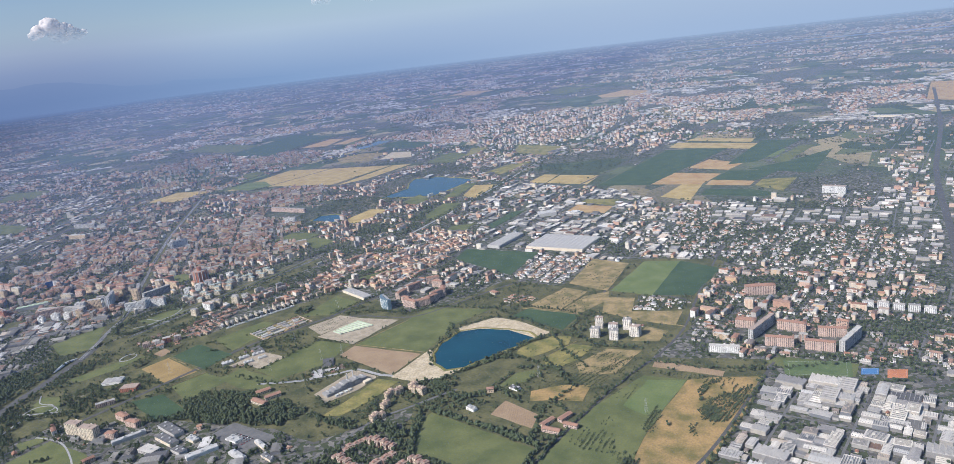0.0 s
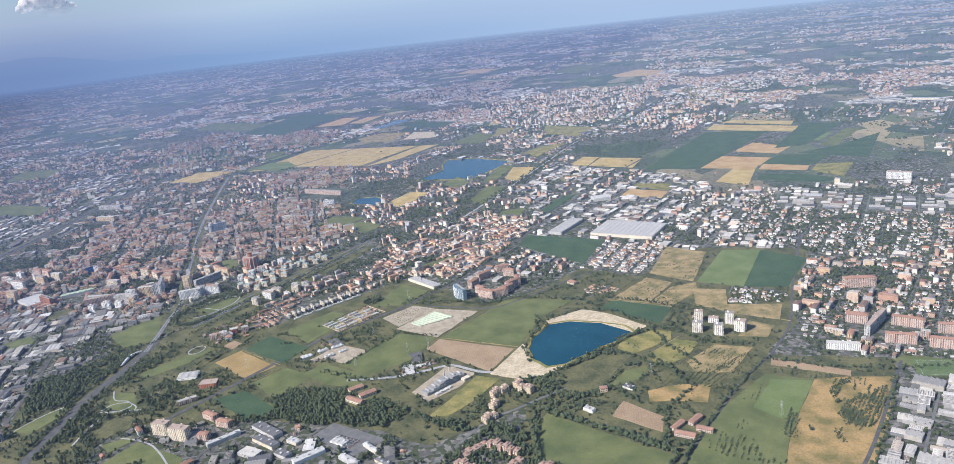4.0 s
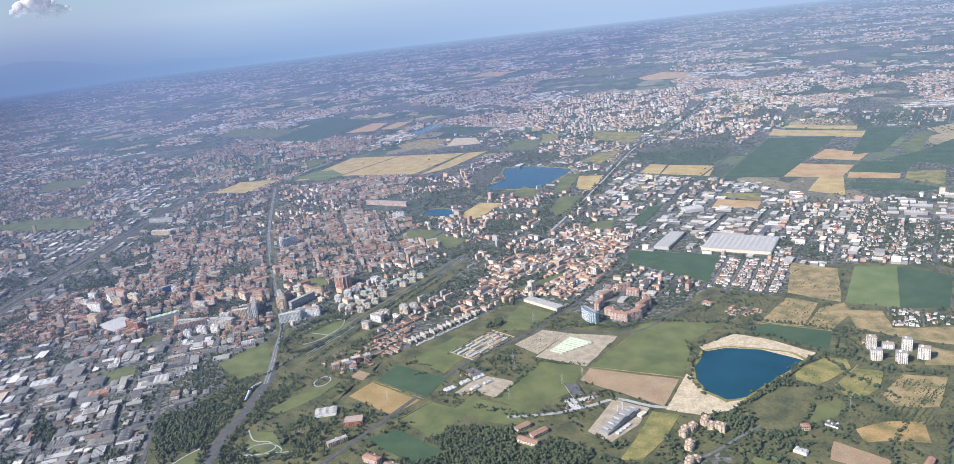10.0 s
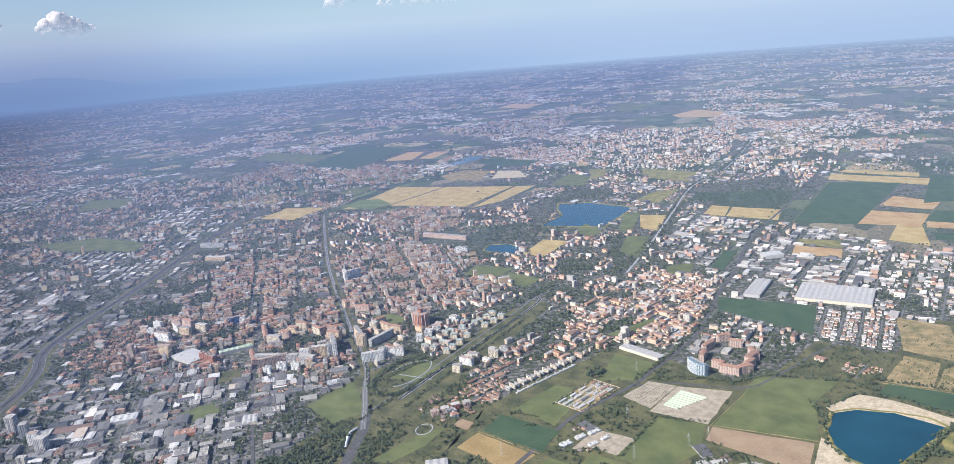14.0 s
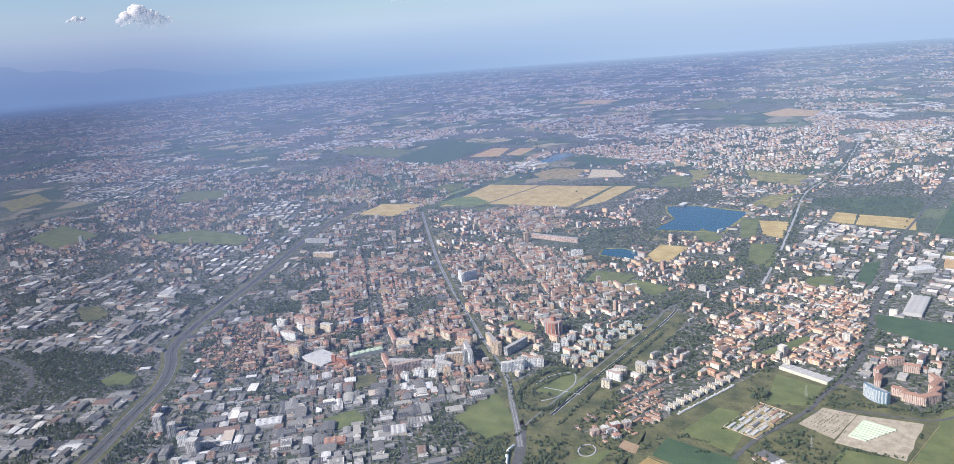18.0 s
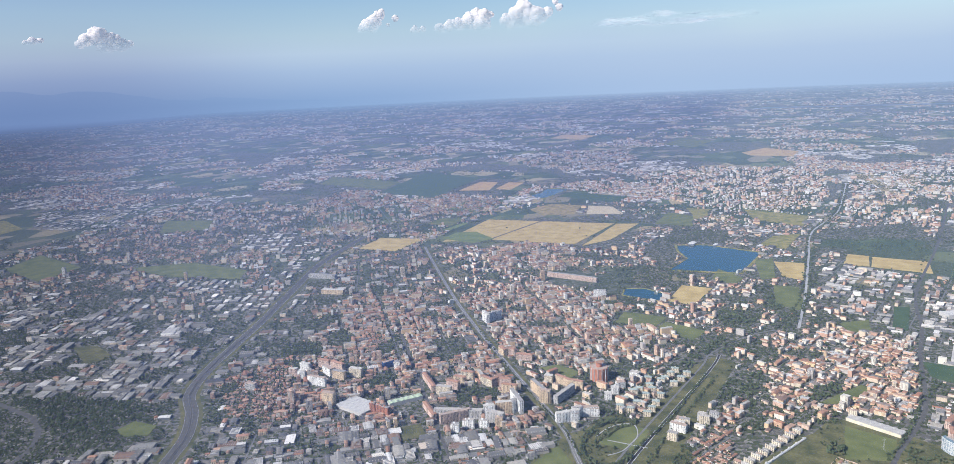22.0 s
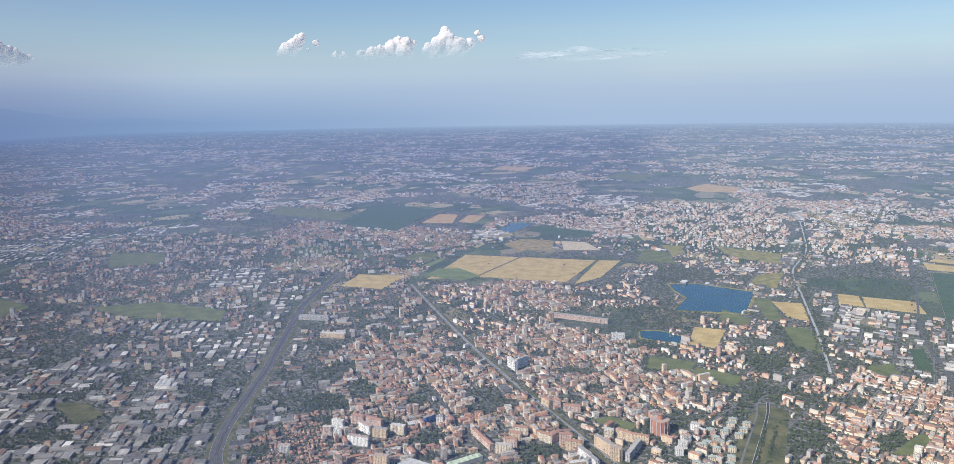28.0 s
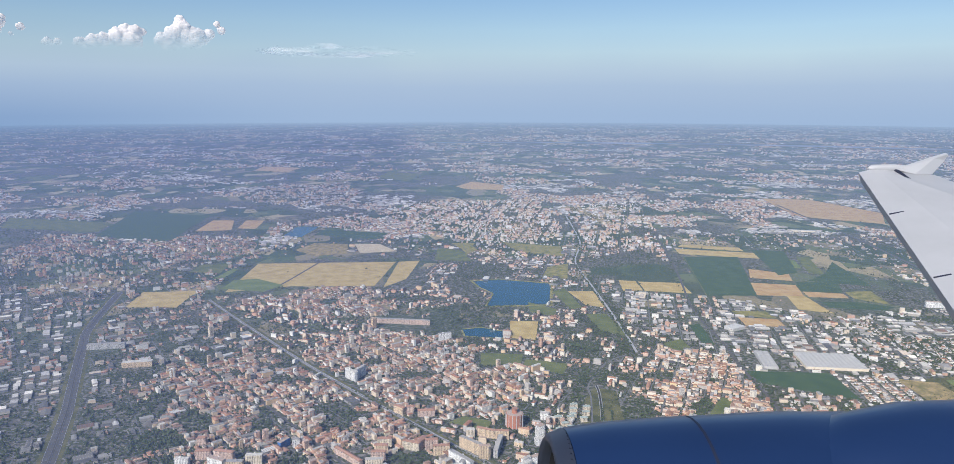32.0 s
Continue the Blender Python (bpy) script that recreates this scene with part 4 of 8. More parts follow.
def town_house_variant():
    w, d, fl = rnd.uniform(1.3, 2.8), rnd.uniform(1.0, 1.4), rnd.randint(3, 4)
    h = fl * 0.31
    walls = join(box(w, d, h), box(0.9, 1.0, h - 0.3, w * 0.2, d / 2 + 0.5)) if rnd.random() < 0.5 else box(w, d, h)
    return [("wall", walls, "townwall"), ("roof", hip_roof(w, d, h, rnd.uniform(0.26, 0.36), 0.1, rnd.random() < 0.6), "towntile"), ("chimney", box(0.1, 0.1, 0.34, w * 0.25, 0.1, h + 0.1), "townwall"),
            ("windows", window_grid(w, d, h, fl, 0.4), GLASS)]


def apartment_variant(lo, hi, tile):
    w, d = rnd.uniform(2.2, 4.6), rnd.uniform(1.1, 1.4)
    fl = rnd.randint(lo, hi)
    h = fl * 0.31
    roof = hip_roof(w, d, h, 0.30, 0.1) if tile else flat_roof(w, d, h)
    return [("wall", box(w, d, h), "plaster"), ("roof", roof, "tiles" if tile else "flat"), ("balconies", balcony_rows(w, d, h, fl), "plaster"), ("windows", window_grid(w, d, h, fl, 0.36), GLASS)]


def tower_variant():
    w, fl = rnd.uniform(1.5, 2.1), rnd.randint(9, 13)
    h = fl * 0.31
    return [("wall", join(box(w, w * 0.9, h), box(w * 0.4, w * 1.02, h + 0.1)), "plaster"), ("roof", flat_roof(w, w * 0.9, h), "flat"),
            ("balconies", balcony_rows(w, w * 0.9, h, fl), "plaster"), ("windows", window_grid(w, w * 0.9, h, fl, 0.4), GLASS)]


def shed_variant(sheet="sheet"):
    w, d, h = rnd.uniform(1.8, 4.0), rnd.uniform(2.6, 6.0), rnd.uniform(0.6, 1.05)
    style = rnd.choice("ppsff")
    if style == "p":
        roof = hip_roof(w, d, h, 0.22, 0.03, True)
    elif style == "s":
        roof = saw_roof(w, d, h, max(3, int(d / 0.9)))
    elif style == "b":
        n = max(1, round(w / 1.4))
        roof = join(*[([(x - w / 2 + (i + 0.5) * w / n, y, z) for x, y, z in barrel_roof(w / n, d, h)[0]], barrel_roof(w / n, d, h)[1]) for i in range(n)])
    else:
        roof = flat_roof(w, d, h)
    lights = join(*[box(w * 0.82, 0.13, 0.06, 0, -d / 2 + (i + 0.5) * d / 7, h + (0.12 if style == "p" else 0.17)) for i in range(7)]) if style in "pf" else join(*[box(0.25, 0.25, 0.2, w * 0.25, -d / 3 + i * d / 3, h + 0.22) for i in range(3)])
    return [("wall", box(w, d, h), "shedwall"), ("roof", roof, sheet), ("skylights", lights, "shedwall")]


def terrace_variant():
    w, d, h = rnd.uniform(3.2, 4.4), 0.95, 0.62
    return [("wall", box(w, d, h), "plaster"), ("roof", hip_roof(w, d, h, 0.26, 0.08, True), "tiles"), ("windows", window_grid(w, d, h, 2, 0.4), GLASS)]


kind("house", [house_variant() for i in range(12)])
kind("apartment_block", [apartment_variant(4, 6, True) for i in range(8)] + [apartment_variant(5, 8, False) for i in range(6)])
kind("tower_block", [tower_variant() for i in range(6)])
kind("factory_shed", [shed_variant() for i in range(16)])
kind("white_shed", [shed_variant("whitesheet") for i in range(10)])
kind("town_house", [town_house_variant() for i in range(10)])
kind("villa", [villa_variant() for i in range(10)])
kind("terraced_row", [terrace_variant() for i in range(5)])
LABELS = {"house": ("plastered house with a terracotta tile roof in a garden", "house", "houses of the town"),
          "apartment_block": ("plastered apartment block with balconies on a town street", "apartment block", "apartment blocks"),
          "tower_block": ("tall pale tower block standing among trees", "tower block", "tower blocks"),
          "factory_shed": ("low industrial shed with a sheet metal roof", "factory shed", "industrial sheds"),
          "white_shed": ("low industrial shed with a bright white sheet roof", "factory shed", "white industrial sheds"),
          "town_house": ("ochre plastered town house with an orange tile roof", "house", "town houses of the old centre"),
          "villa": ("white walled villa with a dull grey roof among garden trees", "house", "villas of the suburbs"),
          "terraced_row": ("row of joined houses under one tiled roof", "terraced houses", "terraced rows")}
SPOTS = {k: [] for k in KINDS}
TREES = []


# ---------------------------------------------------------------- plan of the town
def value_noise(x, y, scale, seed):
    """Smooth random heights over the plan, 0 to 1."""
    rs = np.random.RandomState(seed)
    g = rs.rand(256, 256)
    u, w = x / scale + 1000.0, y / scale + 1000.0
    i, j = np.floor(u).astype(int), np.floor(w).astype(int)
    fu, fw = u - i, w - j
    fu, fw = fu * fu * (3 - 2 * fu), fw * fw * (3 - 2 * fw)
    a, b, c, d = g[i % 256, j % 256], g[(i + 1) % 256, j % 256], g[i % 256, (j + 1) % 256], g[(i + 1) % 256, (j + 1) % 256]
    return (a * (1 - fu) + b * fu) * (1 - fw) + (c * (1 - fu) + d * fu) * fw


def road_clear(xs, ys, extra):
    ok = np.ones(len(xs), bool)
    for line, r in ROADS:
        for (ax, ay), (bx, by) in zip(line, line[1:]):
            dx, dy = bx - ax, by - ay
            t = np.clip(((xs - ax) * dx + (ys - ay) * dy) / (dx * dx + dy * dy), 0, 1)
            ok &= np.hypot(xs - ax - t * dx, ys - ay - t * dy) > r + extra
    return ok


def free(xs, ys, extra=0.8, margin=1.0):
    ok = road_clear(xs, ys, extra)
    for poly in KEEP_OUT:
        x0, x1 = min(p[0] for p in poly) - 2, max(p[0] for p in poly) + 2
        y0, y1 = min(p[1] for p in poly) - 2, max(p[1] for p in poly) + 2
        near = (xs > x0) & (xs < x1) & (ys > y0) & (ys < y1)
        if near.any():
            for ox, oy in ((0, 0), (margin, 0), (-margin, 0), (0, margin), (0, -margin)):
                ok[near] &= ~inside_many(xs[near] + ox, ys[near] + oy, poly)
    for x, y, r in SITES:
        ok &= np.hypot(xs - x, ys - y) > r
    return ok


SITES = []
ZONES = []


def zone(outline, turn, along, across, mix, trees=0.5, jitter=0.25, lane=4, tall=1.0, fill=0.92, groves=0.74):
    """A quarter on one street grid. mix: kinds with their shares. along, across: the plots' pitch."""
    rs = np.random.RandomState(len(ZONES) + 5)
    a = radians(turn)
    ca, sa = math.cos(a), math.sin(a)
    px_, py_ = np.array([p[0] for p in outline]), np.array([p[1] for p in outline])
    u, w = px_ * ca + py_ * sa, -px_ * sa + py_ * ca
    gu, gw = np.meshgrid(np.arange(u.min(), u.max(), along), np.arange(w.min(), w.max(), across))
    iu = np.arange(gu.shape[1])[None, :] + np.zeros_like(gu)
    iw = np.arange(gu.shape[0])[:, None] + np.zeros_like(gu)
    gu, gw, iu, iw = (q.ravel() for q in (gu, gw, iu, iw))
    wall = (iw % lane == lane - 1) | (iu % (lane * 2) == lane * 2 - 1)
    gu, gw = gu + rs.uniform(-jitter, jitter, len(gu)) * along, gw + rs.uniform(-jitter, jitter, len(gw)) * across
    xs, ys = gu * ca - gw * sa, gu * sa + gw * ca
    ok = inside_many(xs, ys, outline)
    for z in ZONES:
        ok &= ~inside_many(xs, ys, z)
    ok[ok] &= free(xs[ok], ys[ok])
    names = list(mix)
    share = np.array([mix[k] for k in names], float)
    pick = rs.choice(len(names), len(xs), p=share / share.sum())
    lucky = rs.rand(len(xs)) < fill
    gap = value_noise(xs, ys, 11.0, len(ZONES) + 50) > groves
    grove = np.nonzero(ok & gap)[0]
    for i in grove:
        for k in range(max(1, int(along * across / 1.9))):
            TREES.append((xs[i] + rs.uniform(-0.5, 0.5) * along, ys[i] + rs.uniform(-0.5, 0.5) * across, rs.uniform(0.7, 1.35)))
    ok &= ~gap
    for i in np.nonzero(ok & ~wall & lucky)[0]:
        k = names[pick[i]]
        t = turn + (90 if rs.rand() < 0.45 else 0) + rs.uniform(-4, 4)
        if k == "tree":
            TREES.append((xs[i], ys[i], rs.uniform(0.7, 1.3)))
        else:
            SPOTS[k].append((xs[i], ys[i], t, rs.randint(999), rs.choice((0.72, 0.85, 0.95, 1.05, 1.25)) * rs.uniform(0.92, 1.08), tall * rs.uniform(0.7, 1.25)))
    n = int(len(xs) * trees * 2.2)
    if n:
        tu, tw = rs.uniform(u.min(), u.max(), n), rs.uniform(w.min(), w.max(), n)
        tx, ty = tu * ca - tw * sa, tu * sa + tw * ca
        good = inside_many(tx, ty, outline)
        for z in ZONES:
            good &= ~inside_many(tx, ty, z)
        good[good] &= free(tx[good], ty[good], 0.1, 0.3)
        for x, y in zip(tx[good], ty[good]):
            TREES.append((x, y, rs.uniform(0.55, 1.1)))
    if lane < 8:
        sv, sf = [], []
        for fixed, run, pitch, flip in ((np.arange(w.min() + across * (lane - 1), w.max(), across * lane), np.arange(u.min(), u.max(), 1.5), across, False),
                                        (np.arange(u.min() + along * (lane * 2 - 1), u.max(), along * lane * 2), np.arange(w.min(), w.max(), 1.5), along, True)):
            for q in fixed:
                for r0 in run:
                    c0 = [(r0, q - 0.32), (r0 + 1.5, q - 0.32), (r0 + 1.5, q + 0.32), (r0, q + 0.32)]
                    if flip:
                        c0 = [(b, a_) for a_, b in c0][::-1]
                    sv += [(a_ * ca - b * sa, a_ * sa + b * ca, 0.035 if flip else 0.031) for a_, b in c0]
        sv = np.array(sv).reshape(-1, 4, 3)
        mx, my = sv[:, :, 0].mean(1), sv[:, :, 1].mean(1)
        good = inside_many(mx, my, outline)
        for z in ZONES:
            good &= ~inside_many(mx, my, z)
        good[good] &= free(mx[good], my[good], -0.4, 0.3)
        sv = sv[good].reshape(-1, 3)
        if len(sv):
            me = mesh("streets", [tuple(q) for q in sv], [(4 * i, 4 * i + 1, 4 * i + 2, 4 * i + 3) for i in range(len(sv) // 4)], STREET)
            tagged(new("streets", me), "grid of pale grey streets between the buildings", "street", kind="structure")
    ZONES.append(outline)


def wood(outline, count, low=0.8, high=1.6, seed=1):
    rs = np.random.RandomState(seed)
    xs = rs.uniform(min(p[0] for p in outline), max(p[0] for p in outline), count)
    ys = rs.uniform(min(p[1] for p in outline), max(p[1] for p in outline), count)
    ok = inside_many(xs, ys, outline)
    ok[ok] &= free(xs[ok], ys[ok], -0.2, 0.4)
    for x, y in zip(xs[ok], ys[ok]):
        TREES.append((x, y, rs.uniform(low, high)))


def tree_row(line, step=1.0, spread=0.4, low=0.8, high=1.4):
    rs = np.random.RandomState(int(abs(line[0][0] * 7 + line[0][1] * 13)) % 9999)
    for (ax, ay), (bx, by) in zip(line, line[1:]):
        n = max(1, int(math.hypot(bx - ax, by - ay) / step))
        for i in range(n):
            f = (i + rs.rand() * 0.6) / n
            TREES.append((ax + (bx - ax) * f + rs.uniform(-spread, spread), ay + (by - ay) * f + rs.uniform(-spread, spread), rs.uniform(low, high)))


def orchard(outline, turn, along, across, size, keep=0.85, seed=3):
    """Bushes in rows across a plot."""
    rs = np.random.RandomState(seed)
    a = radians(turn)
    ca, sa = math.cos(a), math.sin(a)
    us = [p[0] * ca + p[1] * sa for p in outline]
    ws = [-p[0] * sa + p[1] * ca for p in outline]
    gu, gw = (q.ravel() for q in np.meshgrid(np.arange(min(us), max(us), along), np.arange(min(ws), max(ws), across)))
    xs, ys = gu * ca - gw * sa, gu * sa + gw * ca
    patch = value_noise(xs, ys, 9.0, seed) > 0.36
    for x, y in zip(*(q[inside_many(xs, ys, outline) & patch & (rs.rand(len(xs)) < keep)] for q in (xs, ys))):
        TREES.append((x + rs.uniform(-0.1, 0.1), y + rs.uniform(-0.1, 0.1), size * rs.uniform(0.7, 1.2)))

# ---------------------------------------------------------------- landmarks
def thing_from(name, parts, label, category, group=""):
    """One building: its walls on top level, the other parts under them."""
    top = None
    for pname, (v, f), mat in parts:
        me = mesh(pname, v, f, M[mat] if isinstance(mat, str) else mat)
        ob = new(name if top is None else pname, me)
        if top is None:
            top = tagged(ob, label, category, group)
        else:
            ob.parent = top
            if pname in ("windows", "balconies", "skylights"):
                tagged(ob, kind="stuff")
    return top


WORDS = {"white": "white", "ivory": "ivory", "grey": "grey", "cream": "cream", "ochre": "ochre", "pink": "pinkish", "brick": "red brick", "blue": "bright blue", "glass": "blue glass"}


def landmark(style, x, y, w, d, h, turn, wall, roof):
    SITES.append((x, y, max(w, d) * 0.5 + 0.7))
    h *= 1.12
    fl = max(2, round(h / 0.31))
    m = BLUEGLASS if wall == "glass" else "w_" + wall
    r = {"flat": "flat", "terra": "w_terra", "copper": "w_copper", "white": "w_sheetwhite", "pale": "w_pale", "slate": "w_slate", "green": "w_green"}[roof]
    top = flat_roof(w, d, h) if roof == "flat" else hip_roof(w, d, h, min(w, d) * 0.2, 0.1)
    words = WORDS[wall]
    if style in ("shed", "plant", "stad"):
        n = max(3, int(w / 2.2))
        top = join(*[([(a - w / 2 + (i + 0.5) * w / n, b, c) for a, b, c in hip_roof(w / n, d, h, 0.2, 0.0, True)[0]], hip_roof(w / n, d, h, 0.2, 0.0, True)[1]) for i in range(n)])
        vents = join(*[box(0.5, 0.5, 0.3, -w / 2 + (i + 0.5) * w / n, (-1) ** i * d * 0.22, h + 0.15) for i in range(n)])
        ob = thing_from("warehouse", [("wall", box(w, d, h), m), ("roof", top, r), ("skylights", vents, "w_pale"), ("loading_door", box(1.1, 0.06, 0.6, -w * 0.2, -d / 2 - 0.03), "w_grey")],
                        f"large {words} warehouse with a ribbed pale roof", "warehouse")
    elif style == "farm":
        ob = thing_from("farmhouse", [("wall", box(w, d, h), m), ("roof", hip_roof(w, d, h, 0.35, 0.1, True), r), ("windows", window_grid(w, d, h, 2, 0.5), GLASS)], f"long {words} farmhouse wing with a tiled roof", "farmhouse")
    elif style == "house":
        ob = thing_from("house", [("wall", box(w, d, h), m), ("roof", top, r), ("windows", window_grid(w, d, h, 2, 0.5), GLASS)], f"{words} plastered house with a tiled roof", "house")
    elif style == "round":
        def drum(rad, z0, z1, n=24):
            v = [(rad * math.cos(6.2832 * i / n), rad * math.sin(6.2832 * i / n), z) for z in (z0, z1) for i in range(n)]
            return v, [(i, (i + 1) % n, n + (i + 1) % n, n + i) for i in range(n)] + [tuple(range(n, 2 * n))]
        rad = w * 0.5
        ribs = join(*[box(0.25, 0.25, h, rad * 1.02 * math.cos(6.2832 * i / 14), rad * 1.02 * math.sin(6.2832 * i / 14)) for i in range(14)])
        ob = thing_from("round_tower", [("wall", drum(rad, 0, h), m), ("rib", ribs, "w_grey"), ("roof", drum(rad * 0.94, h, h + 0.12), "flat"), ("drum", drum(rad * 0.32, h + 0.12, h + 2.0), m), ("cap", drum(rad * 0.36, h + 2.0, h + 2.15), "w_terra")],
                        "round red brick office tower with a drum on top", "office tower")
    elif style == "curved":
        n = 10
        v, f = [], []
        for i in range(n + 1):
            s = -w / 2 + w * i / n
            bow = 1.4 * (1 - (2 * i / n - 1) ** 2)
            v += [(s, -d / 2 - bow, 0), (s, -d / 2 - bow, h), (s, d / 2 - bow, h), (s, d / 2 - bow, 0)]
        for i in range(n):
            o, q = 4 * i, 4 * i + 4
            f += [(o + k, q + k, q + (k + 1) % 4, o + (k + 1) % 4)[::1] for k in (0, 1, 2)]
        f += [(0, 1, 2, 3), tuple(4 * n + k for k in (3, 2, 1, 0))]
        bands = []
        for k in range(fl):
            for i in range(n):
                s = -w / 2 + w * (i + 0.5) / n
                bow = 1.4 * (1 - (2 * (i + 0.5) / n - 1) ** 2)
                bands.append(box(w / n * 0.86, 0.06, 0.1, s, -d / 2 - bow - 0.05, (k + 0.6) * h / fl))
        ob = thing_from("office_slab", [("wall", (v, f), m), ("sill", join(*bands), "w_white"), ("roof", flat_roof(w * 0.8, d * 0.6, h), "flat")], "curved pale blue glass slab block", "apartment block")
    else:
        name = "tower_block" if style == "tower" else "apartment_block"
        extra = [("stair_tower", box(0.5, 0.3, h + 0.25, 0, d / 2 + 0.152), m)] if style != "tower" else [("lift_house", box(0.6, 0.5, 0.45, -w * 0.15, 0, h + 0.07), m)]
        ob = thing_from(name, [("wall", box(w, d, h), m), ("roof", top, r), ("balconies", balcony_rows(w, d, h, fl), m), ("windows", window_grid(w, d, h, fl, 0.56), GLASS)] + extra,
                        f"{words} {'tower' if style == 'tower' else 'apartment'} block of {fl} floors with {'a tiled' if roof == 'terra' else 'a green copper' if roof == 'copper' else 'a flat'} roof", "apartment block")
    ob.matrix_basis = pose(x, y, 0, 0, 0, turn)
    return ob


landmark("tower", -48.4, 234.2, 2.7, 2.0, 3.5, 5, "ivory", "flat")
landmark("tower", -48.4, 226.4, 3.1, 2.2, 3.0, -2, "ivory", "flat")
landmark("tower", -41.9, 224.9, 2.9, 2.2, 3.1, 0, "ivory", "flat")
landmark("tower", -38.7, 233.7, 2.7, 2.0, 3.4, -4, "ivory", "flat")
landmark("tower", -35.3, 228.1, 3.3, 2.3, 3.3, -15, "ivory", "flat")
landmark("block", -43.7, 234.5, 3.2, 2.0, 1.4, 0, "white", "flat")
landmark("curved", -138.9, 250.4, 9.0, 1.4, 3.9, -46, "glass", "flat")
landmark("block", -128.2, 251.1, 7.1, 2.2, 2.6, -21, "pink", "terra")
landmark("block", -123.3, 252.4, 5.7, 2.2, 2.6, 36, "pink", "terra")
landmark("block", -120.7, 261.9, 7.4, 2.0, 2.8, 62, "pink", "terra")
landmark("farm", -142.6, 168.0, 6.2, 2.0, 0.9, -18, "cream", "terra")
landmark("farm", -140.7, 172.3, 5.0, 2.0, 0.9, 51, "cream", "terra")
landmark("farm", -145.9, 174.7, 4.4, 2.0, 0.9, 50, "cream", "terra")
landmark("house", -97.6, 266.7, 3.6, 2.0, 0.9, -33, "cream", "terra")
landmark("block", -262.9, 241.5, 8.6, 1.6, 2.6, 27, "white", "flat")
landmark("block", -255.4, 247.9, 6.0, 2.0, 2.8, 15, "white", "flat")
landmark("block", -274.5, 254.3, 4.3, 1.6, 4.8, 3, "ochre", "flat")
landmark("block", -260.1, 245.6, 3.9, 1.6, 3.6, 40, "white", "flat")
landmark("block", -225.1, 236.8, 3.5, 1.8, 2.6, -13, "cream", "flat")
landmark("block", -223.8, 243.8, 5.8, 1.8, 2.6, -18, "white", "flat")
landmark("block", -222.8, 248.8, 4.5, 1.8, 2.4, -11, "pink", "flat")
landmark("block", -216.4, 253.6, 3.1, 1.6, 2.8, -18, "grey", "flat")
landmark("block", -212.3, 255.3, 3.2, 1.6, 2.8, -9, "grey", "flat")
landmark("block", -287.8, 233.3, 7.1, 2.2, 3.8, -5, "grey", "flat")
landmark("block", -287.3, 241.6, 6.1, 1.8, 4.2, 26, "ochre", "flat")
landmark("block", -283.8, 243.8, 2.8, 1.8, 4.4, 62, "white", "flat")
landmark("block", -302.6, 233.8, 18.5, 2.0, 3.0, 11, "grey", "flat")
landmark("tower", -299.5, 222.8, 3.1, 1.5, 2.6, 5, "white", "flat")
landmark("tower", -296.6, 227.3, 3.1, 1.5, 2.6, 5, "white", "flat")
landmark("tower", -290.6, 228.9, 3.6, 1.5, 2.6, 5, "white", "flat")
landmark("round", -258.7, 281.1, 7.2, 6.5, 5.0, -9, "brick", "flat")
landmark("slab", -277.6, 259.0, 15.0, 1.6, 4.2, -48, "ochre", "flat")
landmark("slab", -271.8, 272.6, 7.9, 1.6, 3.0, -32, "ochre", "terra")
landmark("slab", -265.8, 270.0, 6.1, 1.6, 3.2, -13, "ochre", "terra")
landmark("slab", -268.4, 260.6, 13.7, 1.8, 2.8, 73, "grey", "flat")
landmark("block", -278.0, 272.9, 3.4, 2.0, 3.0, -2, "cream", "flat")
landmark("slab", -262.7, 241.5, 9.0, 1.8, 3.4, 35, "white", "flat")
landmark("slab", -255.6, 247.9, 5.6, 1.8, 3.2, 23, "white", "flat")
landmark("tower", -291.6, 237.4, 4.1, 2.0, 4.2, 26, "white", "flat")
landmark("tower", -285.6, 231.3, 2.9, 1.8, 3.2, 15, "ochre", "flat")
landmark("slab", -289.0, 246.8, 3.5, 1.8, 3.8, 44, "ochre", "flat")
landmark("slab", -284.0, 247.7, 12.5, 1.6, 4.6, -55, "white", "flat")
landmark("block", -298.1, 265.3, 6.8, 2.0, 3.2, 61, "pink", "terra")
landmark("block", -290.5, 259.3, 6.3, 2.0, 3.4, -2, "ochre", "terra")
landmark("block", -294.0, 264.7, 5.0, 2.0, 3.4, 4, "pink", "terra")
landmark("block", -301.6, 264.4, 7.1, 2.0, 3.0, -28, "cream", "terra")
landmark("block", -294.8, 294.7, 7.4, 2.4, 2.4, 0, "pink", "terra")
landmark("block", -306.0, 298.2, 5.6, 2.0, 3.0, -44, "ochre", "terra")
landmark("block", -301.5, 298.0, 3.4, 2.0, 3.0, -6, "pink", "terra")
landmark("block", -251.9, 263.4, 2.7, 2.4, 2.4, 15, "white", "flat")
landmark("block", -250.3, 269.4, 3.1, 2.4, 2.4, 15, "white", "flat")
landmark("block", -249.0, 274.9, 3.4, 2.4, 2.4, 31, "white", "flat")
landmark("block", -244.8, 286.4, 3.9, 2.4, 2.4, -16, "white", "flat")
landmark("block", -246.1, 255.7, 2.8, 1.8, 1.7, 5, "cream", "copper")
landmark("block", -241.9, 254.3, 2.7, 1.8, 1.7, 5, "cream", "copper")
